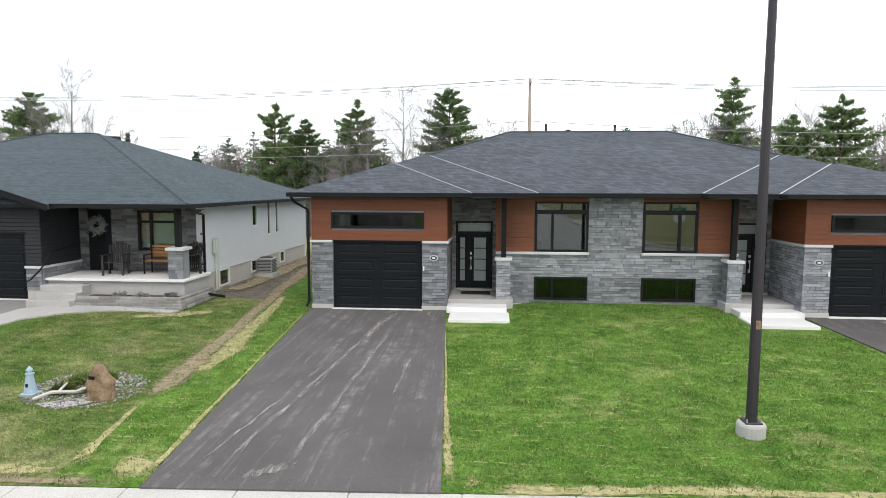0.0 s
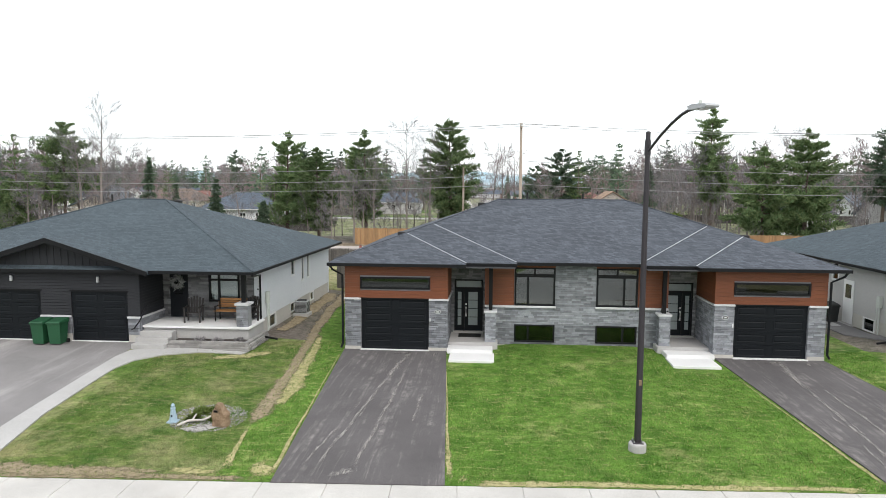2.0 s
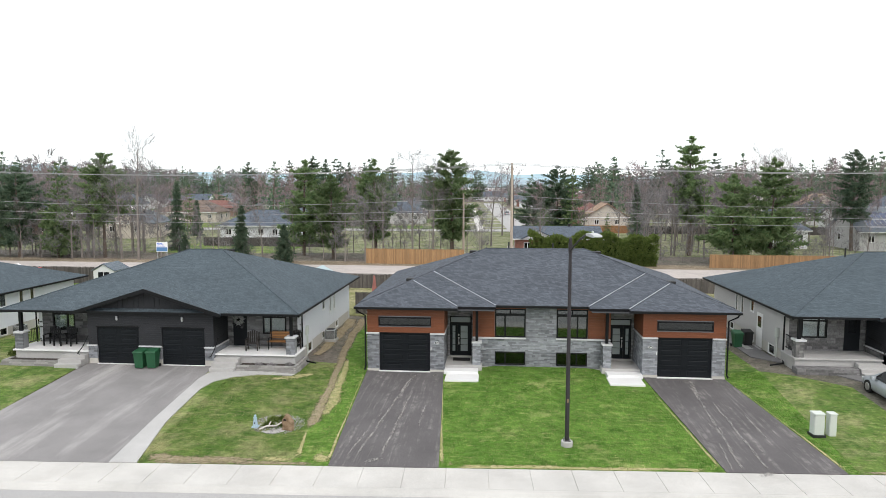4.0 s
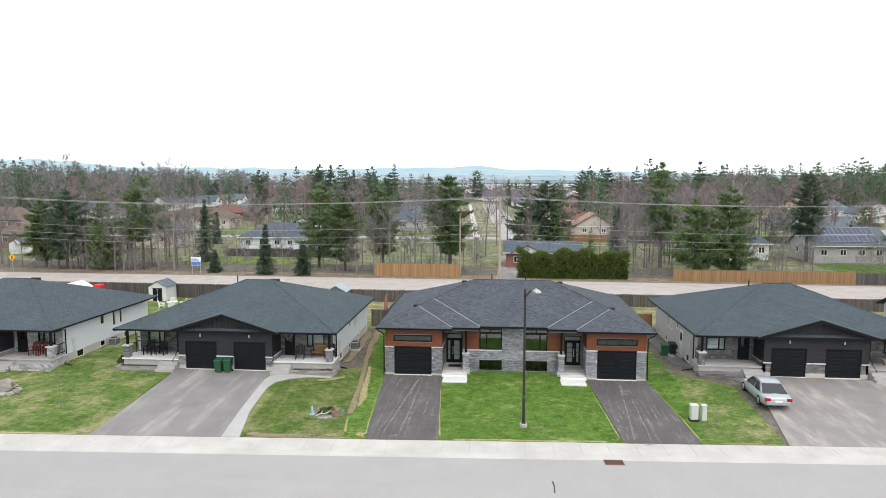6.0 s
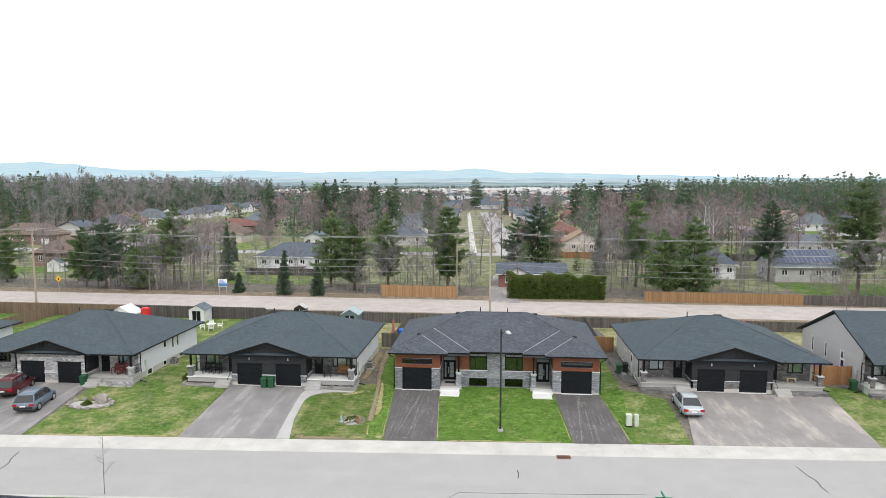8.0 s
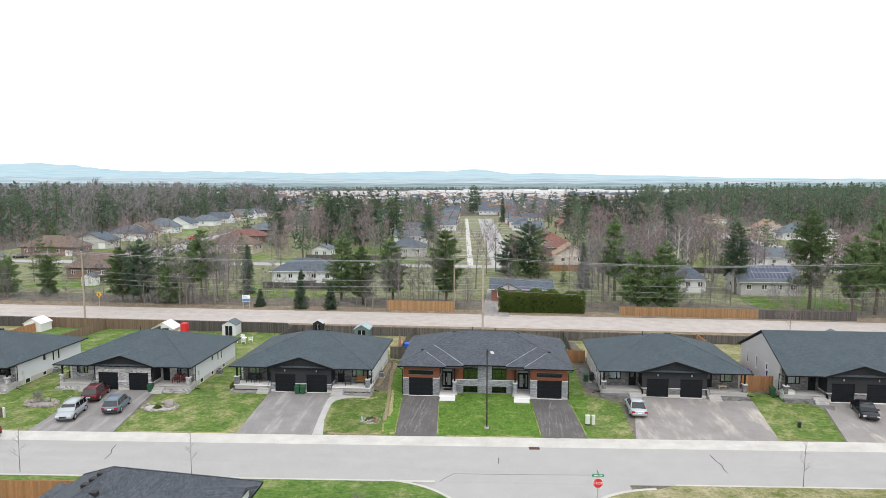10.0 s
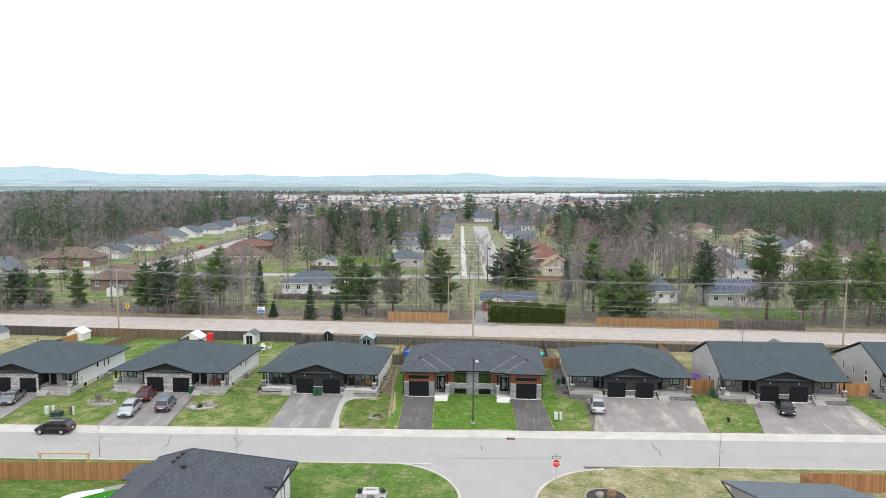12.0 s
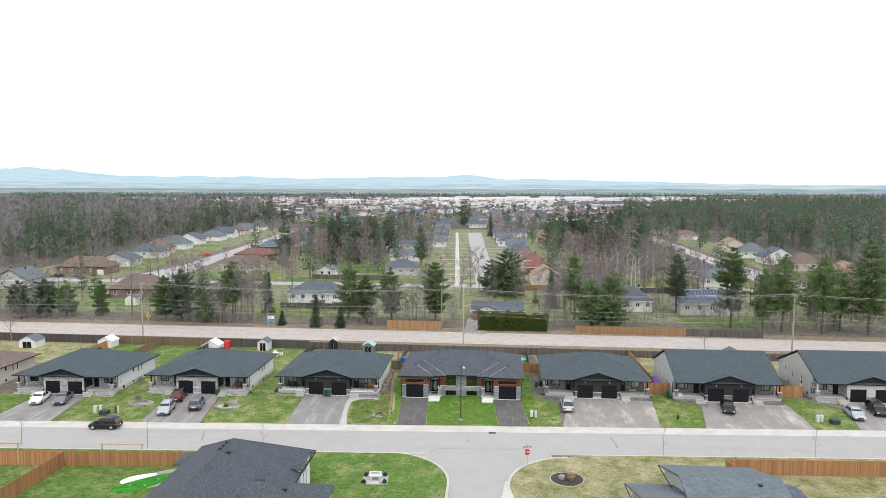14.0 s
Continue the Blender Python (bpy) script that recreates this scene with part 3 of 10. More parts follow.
def panel_door(parent, m, u0, u1, z0, z1, rows, cols, mat_, label="", name="garage_door"):
    """A sectional garage door with raised panels, set back in its opening."""
    h = (z1 - z0) / rows
    door = part(name, box(B(), u0, u1, 0.09, 0.11, z0, z1, m), mat_, parent, label)
    for r in range(rows):
        part("door_section", box(B(), u0 + 0.002, u1 - 0.002, 0.05, 0.088, z0 + r * h + 0.005, z0 + (r + 1) * h - 0.005, m), mat_, door)
    w = (u1 - u0) / cols
    for r in range(rows):
        for c in range(cols):
            a, b = u0 + c * w + w * 0.1, u0 + (c + 1) * w - w * 0.1
            lo, hi = z0 + r * h + h * 0.2, z0 + (r + 1) * h - h * 0.2
            bm = B()
            q = 0.045
            rings = [[(a, 0.049, lo), (b, 0.049, lo), (b, 0.049, hi), (a, 0.049, hi)], [(a, 0.036, lo), (b, 0.036, lo), (b, 0.036, hi), (a, 0.036, hi)],
                     [(a + q, 0.048, lo + q), (b - q, 0.048, lo + q), (b - q, 0.048, hi - q), (a + q, 0.048, hi - q)], [(a + 2 * q, 0.034, lo + 1.6 * q), (b - 2 * q, 0.034, lo + 1.6 * q), (b - 2 * q, 0.034, hi - 1.6 * q), (a + 2 * q, 0.034, hi - 1.6 * q)]]
            vs = [[bm.verts.new(m @ Vector(p)) for p in g] for g in rings]
            for g, k in zip(vs, vs[1:]):
                for i in range(4):
                    bm.faces.new((g[i], g[(i + 1) % 4], k[(i + 1) % 4], k[i]))
            bm.faces.new(vs[-1])
            bm.faces.new(vs[0][::-1])
            part("raised_panel", bm, mat_, door)
    return door


def hip_roof(bm, x0, x1, y0, y1, z, slope, thick=0.16):
    """A hipped roof over a rectangle of eaves at height z."""
    run = min(x1 - x0, y1 - y0) / 2
    top = z + run * slope
    e = [bm.verts.new(v) for v in ((x0, y0, z), (x1, y0, z), (x1, y1, z), (x0, y1, z))]
    lo = [bm.verts.new((v.co.x, v.co.y, z - thick)) for v in e]
    if x1 - x0 >= y1 - y0:
        r = [bm.verts.new((x0 + run, y0 + run, top)), bm.verts.new((x1 - run, y0 + run, top))]
        bm.faces.new((e[0], e[1], r[1], r[0]))
        bm.faces.new((e[1], e[2], r[1]))
        bm.faces.new((e[2], e[3], r[0], r[1]))
        bm.faces.new((e[3], e[0], r[0]))
    else:
        r = [bm.verts.new((x0 + run, y0 + run, top)), bm.verts.new((x0 + run, y1 - run, top))]
        bm.faces.new((e[0], e[1], r[0]))
        bm.faces.new((e[1], e[2], r[1], r[0]))
        bm.faces.new((e[2], e[3], r[1]))
        bm.faces.new((e[3], e[0], r[0], r[1]))
    for i in range(4):
        bm.faces.new((lo[i], lo[(i + 1) % 4], e[(i + 1) % 4], e[i]))
    bm.faces.new(lo[::-1])
    return bm


def gable_roof(bm, x0, x1, y0, y1, z, slope, along="x", thick=0.18):
    """A saddle roof over a rectangle of eaves; the ridge runs along x or y."""
    if along == "x":
        c, top = (y0 + y1) / 2, z + (y1 - y0) / 2 * slope
        prof = [(y0, z - thick), (y0, z), (c, top), (y1, z), (y1, z - thick), (c, top - thick)]
        return solid(bm, [Vector((x0, a, b)) for a, b in prof], [Vector((x1, a, b)) for a, b in prof])
    c, top = (x0 + x1) / 2, z + (x1 - x0) / 2 * slope
    prof = [(x0, z - thick), (x0, z), (c, top), (x1, z), (x1, z - thick), (c, top - thick)]
    return solid(bm, [Vector((a, y0, b)) for a, b in prof], [Vector((a, y1, b)) for a, b in prof])


def eaves(parent, x0, x1, y0, y1, z, depth=0.16, mat_=None, ends_open=False):
    """Fascia boards under a roof's edge; a saddle roof has none on its gables."""
    t = 0.03
    for a, b, c, d in ((x0 - t, x1 + t, y0 - t, y0 - 0.002), (x0 - t, x1 + t, y1 + 0.002, y1 + t), (x0 - t, x0 - 0.002, y0, y1), (x1 + 0.002, x1 + t, y0, y1))[:2 if ends_open else 4]:
        part("fascia", box(B(), a, b, c, d, z - depth, z - 0.01), mat_ or BLACK, parent)


# ---- ground, street, walks and drives ----
ST = Matrix.Translation((0, -11.15, 0)) @ pose(0, 0, 0, 0, 0, 2.69)
ST_INV = ST.inverted()


def smooth_step(a, b, v):
    k = min(1, max(0, (v - a) / (b - a)))
    return k * k * (3 - 2 * k)


def ground_z(x, y):
    v = (ST_INV @ Vector((x, y, 0))).y
    if v < -1.615:
        return -0.47
    if v < 0:
        return -0.33
    h = 0.22 - 0.22 * smooth_step(-6, -2.0, x) * (1 - smooth_step(18.5, 22, x))
    h += 0.13 * smooth_step(5.3, 6.1, x) * (1 - smooth_step(11.2, 12.0, x))
    front = -0.33 + (h + 0.30) * min(1, v / 11.0)
    return front + (-0.25 - front) * smooth_step(24, 48, v)


def patch(name, corners, nx, ny, dz, material, label="", depth=0.06, top=None, kind="structure", category=""):
    """A sheet between four corners (x, y) that follows the ground, with an edge."""
    (ax, ay), (bx, by), (cx, cy), (dx, dy) = corners
    verts, faces = [], []
    for j in range(ny + 1):
        for i in range(nx + 1):
            s, t = i / nx, j / ny
            x = (1 - t) * ((1 - s) * ax + s * bx) + t * ((1 - s) * dx + s * cx)
            y = (1 - t) * ((1 - s) * ay + s * by) + t * ((1 - s) * dy + s * cy)
            z = top if top is not None else ground_z(x, y) + dz
            verts.append((x, y, z))
    n = len(verts)
    verts += [(x, y, z - depth) for x, y, z in verts]
    at = lambda i, j: j * (nx + 1) + i
    for j in range(ny):
        for i in range(nx):
            faces.append((at(i, j), at(i + 1, j), at(i + 1, j + 1), at(i, j + 1)))
    rim = [at(i, 0) for i in range(nx)] + [at(nx, j) for j in range(ny)] + [at(i, ny) for i in range(nx, 0, -1)] + [at(0, j) for j in range(ny, 0, -1)]
    for a, b in zip(rim, rim[1:] + rim[:1]):
        faces.append((a, a + n, b + n, b))
    ob = raw(name, verts, faces, material)
    return tagged(ob, label, category or name.split("_")[0], kind=kind)


def in_street(u, v):
    p = ST @ Vector((u, v, 0))
    return p.x, p.y


def strip(name, u0, u1, v0, v1, top, material, label, depth=0.1, nx=1, category=""):
    return patch(name, [in_street(u0, v0), in_street(u1, v0), in_street(u1, v1), in_street(u0, v1)], nx, 1, 0, material, label, depth, top, category=category)


us = [-4700, -2500, -1200, -600, -350] + list(range(-260, 261, 10)) + [350, 600, 1200, 2500, 4700]
us = sorted(set(us + [x / 2 for x in range(-20, 61)]))
vs = [-4700, -2000, -800, -300, -120, -60, -30, -15, -1.62, -1.61, -0.01] + [0.0] + [1.2 * k for k in range(1, 11)] + [13, 14, 16, 20, 24, 27, 30, 34, 38, 42, 48, 60, 90, 150, 260, 420, 700, 1200, 2200, 3400, 4700]
gv, gf = [], []
for v in vs:
    for u in us:
        x, y = in_street(u, v)
        gv.append((x, y, ground_z(x, y)))
for j in range(len(vs) - 1):
    for i in range(len(us) - 1):
        a = j * len(us) + i
        gf.append((a, a + 1, a + 1 + len(us), a + len(us)))
tagged(raw("ground", gv, gf, EARTH), "rough earth and dry grass reaching the horizon", "ground", kind="structure")

# the street, its walk and kerbs
strip("street", -300, 300, -9.3, -1.92, -0.415, STREET, "worn pale grey asphalt street", 0.1, category="road")
prof = ((-1.6, -0.5), (-1.6, -0.297), (-1.7, -0.302), (-1.8, -0.335), (-1.9, -0.385), (-2.0, -0.408), (-2.0, -0.5))
ring = lambda u: [Vector((*in_street(u, v), z)) for v, z in prof]
tagged(part("kerb", solid(B(), ring(-300), ring(300)), KERB), "pale rolled concrete kerb along the street", "kerb", kind="structure")
strip("walk_bed", -300, 300, -1.6, 0.0, -0.315, KERB, "concrete bed under the walk", 0.1, category="pavement")
for c, x0 in (("kerb_south_west", -300), ("kerb_south_east", 24.2)):
    strip(c, x0, 4.5 if x0 < 0 else 300, -9.6, -9.3, -0.30, KERB, "pale concrete kerb on the far side of the street", 0.2, category="kerb")


def arc(cx, cy, r, a0, a1, k=14):
    return [(cx + r * math.cos(radians(a0 + (a1 - a0) * i / k)), cy + r * math.sin(radians(a0 + (a1 - a0) * i / k))) for i in range(k + 1)]


def fan_slab(name, outline, z0, z1, material, label, category):
    bm = slab(B(), outline, z0, z1)
    bmesh.ops.triangulate(bm, faces=[f for f in bm.faces if len(f.verts) > 4])
    return tagged(part(name, bm, material), label, category, kind="structure")


fan_slab("side_street", [in_street(3.2, -9.3), in_street(20.5, -9.3), in_street(20.5, -9.9), (15.5, -200), (7.5, -200), in_street(3.2, -9.9)], -0.5, -0.42, STREET, "worn grey asphalt side street", "road")
west_corner = [in_street(-300, -9.6)] + [in_street(1.0, -9.6)] + arc(0.4, -28.6, 8.0, 82, 0) + [(8.4, -34), (9.3, -60), (10, -200), (-300, -200)]
east_corner = [in_street(300, -9.6), (300, -200), (16.2, -200), (15.6, -60), (15.2, -33)] + arc(23.6, -28.6, 8.2, 180, 95) + [in_street(24, -9.6)]
fan_slab("lawn_south_west", west_corner, -0.5, -0.27, GRASS_GREEN, "green corner lawn with pale patches", "lawn")
fan_slab("lawn_south_east", east_corner, -0.5, -0.27, GRASS_STRAW, "half-dormant straw-coloured corner lawn", "lawn")
for outline, label in ((arc(0.4, -28.6, 8.25, 84, 0) + [(8.65, -34), (9.5, -60), (9.2, -60), (8.35, -34)] + arc(0.4, -28.6, 7.98, 0, 84), "curved concrete kerb at the corner"),
                       (arc(23.6, -28.6, 8.45, 182, 95) + arc(23.6, -28.6, 8.15, 95, 182), "curved concrete kerb at the corner")):
    fan_slab("corner_kerb", outline, -0.5, -0.255, KERB, label, "kerb")
fan_slab("corner_walk", [(14.95, -27.5), (15.25, -27.5), (16.1, -33), (16.3, -60), (14.4, -60), (14.2, -33)], -0.5, -0.26, WALK, "pale concrete walk along the side street", "pavement")

# lawns of the row
patch("lawn_sod", [in_street(-1.2, 0.02), in_street(19.4, 0.02), (20.2, 1.3), (-2.45, 1.3)], 42, 22, 0.03, SOD, "bright green newly laid sod with pale seams")
patch("lawn_side_west", [(-2.45, 1.3), (-0.7, 1.3), (-0.7, 14.5), (-3.6, 14.5)], 6, 14, 0.03, SOD, "green sod strip beside the house")
patch("lawn_side_east", [(17.9, 1.3), (20.2, 1.3), (20.2, 14.5), (17.9, 14.5)], 6, 14, 0.03, GRASS_GREEN, "green strip beside the house")
patch("lawn_next", [in_street(-7.3, 0.02), in_street(-1.2, 0.02), (-2.45, 1.3), (-9.4, 0.9)], 18, 22, 0.03, GRASS, "patchy spring lawn of green and straw")
patch("lawn_west", [in_street(-27.9, 0.02), in_street(-15.6, 0.02), (-16.3, -0.2), (-29.0, -1.0)], 24, 22, 0.03, GRASS, "patchy green lawn between two drives")
patch("lawn_west_side", [(-26.0, -1.0), (-20.2, -0.6), (-20.2, 14), (-26.0, 14)], 12, 22, 0.034, GRASS, "green strip between two houses")
patch("lawn_far_west", [in_street(-49.4, 0.02), in_street(-36.2, 0.02), (-37.2, -1.8), (-50.2, -3.0)], 24, 22, 0.03, GRASS, "patchy green lawn between two drives")
patch("lawn_far_west_side", [(-46.6, -3.0), (-41.1, -2), (-41.1, 14), (-46.6, 14)], 12, 22, 0.034, GRASS, "green strip between two houses")
patch("lawn_end_west", [in_street(-100, 0.02), in_street(-58.6, 0.02), (-58.6, -3.3), (-100, -5)], 24, 22, 0.03, GRASS_GREEN, "green lawn")
patch("lawn_east", [in_street(19.2, 0.02), in_street(23.3, 0.02), (23.6, -1.2), (20.2, 1.3)], 12, 22, 0.033, GRASS, "patchy lawn of green and dry straw")
patch("lawn_east_two", [in_street(37.0, 0.02), in_street(43.2, 0.02), (45.5, 0.8), (38.2, 4.2)], 16, 22, 0.03, GRASS, "green and straw lawn between two drives")
patch("lawn_east_three", [in_street(58.2, 0.02), in_street(64.4, 0.02), (66.8, 1.5), (58.4, 4.2)], 16, 22, 0.03, GRASS, "green and straw lawn between two drives")
patch("backyard_lawn", [(-110, 14), (100, 14), (100, 25.8), (-110, 32.2)], 60, 14, 0.026, GRASS_STRAW, "half-dormant back gardens")
for gx0, gx1 in ((-65.8, -44.4), (-44.0, -23.0)):
    patch("backyard_green", [(gx0, 12.5), (gx1, 12.5), (gx1, 31.0), (gx0, 31.0)], 10, 10, 0.034, GRASS_GREEN if gx0 < -50 else GRASS, "green back garden")
patch("verge", [(-140, 33.4), (140, 24.3), (140, 34.1), (-140, 39.8)], 50, 4, 0.03, VERGE, "dry roadside verge")

# drives
patch("driveway", [(0.18, -11.17), (4.22, -10.98), (3.46, 0.0), (-0.68, 0.0)], 6, 20, 0.06, DRIVE_NEW, "new black asphalt drive with pale tyre scuffs")
patch("driveway_two", [(14.5, -10.5), (18.75, -10.3), (17.98, 0.0), (13.88, 0.0)], 6, 20, 0.06, DRIVE_NEW, "new black asphalt drive with pale scuffs")
patch("driveway_next", [(-15.6, -11.91), (-8.0, -11.56), (-8.95, -0.6), (-16.1, -0.6)], 8, 20, 0.05, DRIVE_OLD, "aged grey asphalt double drive with pale streaks")
patch("driveway_west", [(-36.6, -12.9), (-27.9, -12.49), (-29.6, -1.5), (-37.2, -1.5)], 8, 20, 0.05, DRIVE_OLD, "aged grey asphalt double drive")
patch("driveway_far_west", [(-58.6, -13.93), (-49.6, -13.51), (-50.6, -3.3), (-58.2, -3.3)], 8, 20, 0.05, DRIVE_OLD, "aged grey asphalt double drive")
patch("driveway_east", [(23.4, -10.08), (37.0, -9.44), (38.3, 0.6), (25.6, 1.1)], 8, 20, 0.05, DRIVE_SAND, "sandy aged asphalt double drive")
patch("driveway_east_two", [(43.3, -9.14), (58.3, -8.44), (58.4, 0.6), (45.7, 0.9)], 8, 20, 0.05, DRIVE_SAND, "sandy aged asphalt double drive")
patch("driveway_east_three", [(64.4, -8.15), (80, -7.42), (80, 2.1), (67.2, 2.1)], 8, 20, 0.05, DRIVE_SAND, "sandy aged asphalt double drive")
for xs in ((21.0, 23.9, 20.9), (40.6, 44.4, 38.6), (61.4, 65.4, 59.6)):
    patch("side_path", [(xs[0] - 0.2, 4), (xs[0] + 0.9, 3.4), (xs[0] + 0.8, 12), (xs[0] - 0.2, 12)], 3, 8, 0.05, PATH_DARK, "dark asphalt path beside the house", category="path")
    patch("front_path", [(xs[0] - 0.2, 4), (xs[1] + 1.6, -1.5), (xs[1] + 2.2, -0.2), (xs[0] + 0.9, 3.4 + 0.6)], 10, 3, 0.054, PATH_DARK, "dark asphalt path to the porch", category="path")
# curved walk of the house next door
wk = [(-8.0, -11.55), (-8.45, -7.6), (-8.7, -4.6), (-8.85, -2.6), (-8.75, -1.7), (-7.5, -1.2), (-6.0, -1.1), (-4.2, -1.15)]
wk2 = [(-6.95, -11.5), (-7.75, -7.9), (-8.0, -5.2), (-8.1, -3.9), (-7.9, -2.9), (-7.2, -2.2), (-6.0, -1.75), (-4.35, -1.6)]
bm = B()
for (a, b), (c, d) in zip(zip(wk, wk[1:]), zip(wk2, wk2[1:])):
    z = lambda p: ground_z(*p) + 0.07
    solid(bm, [Vector((*p, z(p) - 0.1)) for p in (a, c, d, b)], [Vector((*p, z(p))) for p in (a, c, d, b)])
tagged(part("curved_walk", bm, CONCRETE), "curved grey concrete walk beside the drive", "path", kind="structure")

# the highway behind and the streets beyond
patch("highway", [(-700, 51), (700, 22.8), (700, 30.5), (-700, 65)], 40, 1, 0.05, HIGHWAY, "pale two-lane highway with gravel shoulders", category="road")
patch("verge_north", [(-170, 52.0), (150, 44.2), (150, 48.6), (-170, 56.0)], 60, 4, 0.045, VERGE, "brown dry verge north of the highway", category="verge")
patch("belt_floor", [(-170, 56.0), (150, 48.6), (150, 60), (-170, 66)], 40, 4, 0.03, EARTH, "rough brown ground under roadside trees", category="ground")
patch("garden_strip", [(-170, 66), (150, 60), (150, 112), (-170, 116)], 40, 12, 0.032, SUBURB, "straw and green gardens behind roadside trees", category="lawn")
patch("cross_street", [(-170, 117.5), (170, 112.0), (170, 119.0), (-170, 124.5)], 20, 1, 0.06, STREET, "pale local street", category="road")
patch("far_street", [(8.8, 116), (16.2, 116), (6.6, 385), (-3.6, 385)], 1, 12, 0.08, STREET, "straight pale residential street", category="road")
patch("far_walk", [(1.2, 120), (3.0, 120), (-10.6, 385), (-12.6, 385)], 1, 12, 0.08, WALK, "pale walk beside the street", category="pavement")
patch("street_lawn", [(-7, 121), (29, 121), (17, 385), (-24, 385)], 6, 30, 0.045, SUBURB, "green and straw lawns along the straight street")
for k in range(15):
    y = 128 + k * 17.5
    x = 12.4 - (y - 119) * 0.0437
    patch("far_driveway", [(x - 20, y), (x - 3.6, y), (x - 3.6, y + 3.4), (x - 20, y + 3.4)], 1, 1, 0.07, DRIVE_SAND, "pale drive off the straight street")
    patch("far_driveway", [(x + 3.6, y + 5), (x + 14, y + 5), (x + 14, y + 8.4), (x + 3.6, y + 8.4)], 1, 1, 0.07, DRIVE_SAND, "pale drive off the straight street")
patch("west_street", [(-124, 118), (-102, 118), (-111.5, 190), (-119, 165)], 2, 3, 0.09, STREET, "pale residential street", category="road")
patch("west_street_far", [(-119, 165), (-111.5, 190), (-122, 310), (-131, 290)], 1, 6, 0.09, STREET, "pale residential street", category="road")
patch("west_street_end", [(-131, 290), (-122, 310), (-136, 400), (-148, 400)], 1, 6, 0.09, STREET, "pale residential street", category="road")
patch("east_street", [(108, 116), (124, 116), (121, 222), (113, 222)], 1, 6, 0.09, STREET, "pale residential street", category="road")
patch("east_street_far", [(113, 222), (121, 222), (128, 352), (120, 352)], 1, 6, 0.09, STREET, "pale residential street", category="road")
patch("far_plain", [(-3000, 430), (3000, 430), (4600, 4200), (-4600, 4200)], 24, 24, 0.02, WOODFLOOR, "dull brown-green plain")
patch("suburb_lawn", [(-100, 124.8), (104, 120), (112, 420), (-112, 420)], 30, 20, 0.03, SUBURB, "patchy lawns between the houses beyond")
patch("forest_floor_west", [(-560, 150), (-174, 150), (-186, 640), (-620, 640)], 24, 24, 0.028, WOODFLOOR, "brown leaf litter under a wood", category="ground")
patch("forest_floor_east", [(176, 116), (600, 116), (640, 800), (112, 340)], 24, 24, 0.028, WOODFLOOR, "brown needle litter under a wood", category="ground")
patch("suburb_lawn_west", [(-172, 126), (-124.5, 125), (-146, 400), (-184, 400)], 16, 20, 0.03, SUBURB, "patchy lawns between the houses beyond")
patch("suburb_lawn_east", [(124.5, 118), (172, 116), (152, 330), (130, 330)], 16, 20, 0.03, SUBURB, "patchy lawns between the houses beyond")
for gi, (gx0, gx1, gy0, gy1) in enumerate(((-49, -27, 62, 80), (-62, -8, 124, 134), (-52, -12, 150, 172), (60, 104, 121, 141), (-104, -86, 72, 82), (62, 82, 58, 71), (-101, -66, 124.5, 144), (-160, -126, 150, 158), (-166, -128, 176, 190), (-172, -134, 222, 234), (-176, -140, 250, 264), (131, 160, 150, 166), (131, 160, 182, 190), (131, 158, 204, 216), (126, 160, 119, 135))):
    patch("garden_lawn", [(gx0, gy0), (gx1, gy0), (gx1, gy1), (gx0, gy1)], 4, 4, 0.05, GRASS_GREEN if gi % 3 else GRASS, "green garden lawn of a far house")
patch("hedge_drive", [(7.2, 46.2), (12.4, 46.0), (11.0, 78), (7.9, 78)], 2, 4, 0.07, DRIVE_SAND, "pale concrete drive off the highway", category="driveway")


# ---- stone veneer laid piece by piece ----
def stone_mesh():
    """One stone, 1 x 1 across and 1 deep, with eased front edges."""
    bm = B()
    back = [(0, 1, 0), (1, 1, 0), (1, 1, 1), (0, 1, 1)]
    mid = [(0, 0.16, 0), (1, 0.16, 0), (1, 0.16, 1), (0, 0.16, 1)]
    front = [(0.014, 0, 0.045), (0.986, 0, 0.04), (0.988, 0, 0.96), (0.012, 0, 0.965)]
    rings = [[bm.verts.new(v) for v in g] for g in (back, mid, front)]
    for a, b in zip(rings, rings[1:]):
        for i in range(4):
            bm.faces.new((a[i], a[(i + 1) % 4], b[(i + 1) % 4], b[i]))
    bm.faces.new(rings[2])
    bmesh.ops.recalc_face_normals(bm, faces=bm.faces[:])
    me = bpy.data.meshes.new("stone")
    bm.to_mesh(me)
    bm.free()
    return me


STONE_LATER = []


def stones(parent, m, length, z0, z1, openings=(), single=False, mat_=None, depth=0.05, seed=1, big=1.0):
    """Queues ledge stones over a wall face; they are laid at the end of the script."""
    STONE_LATER.append((parent, m.copy(), length, z0, z1, tuple(openings), single, mat_ or STONE, depth, seed, big))


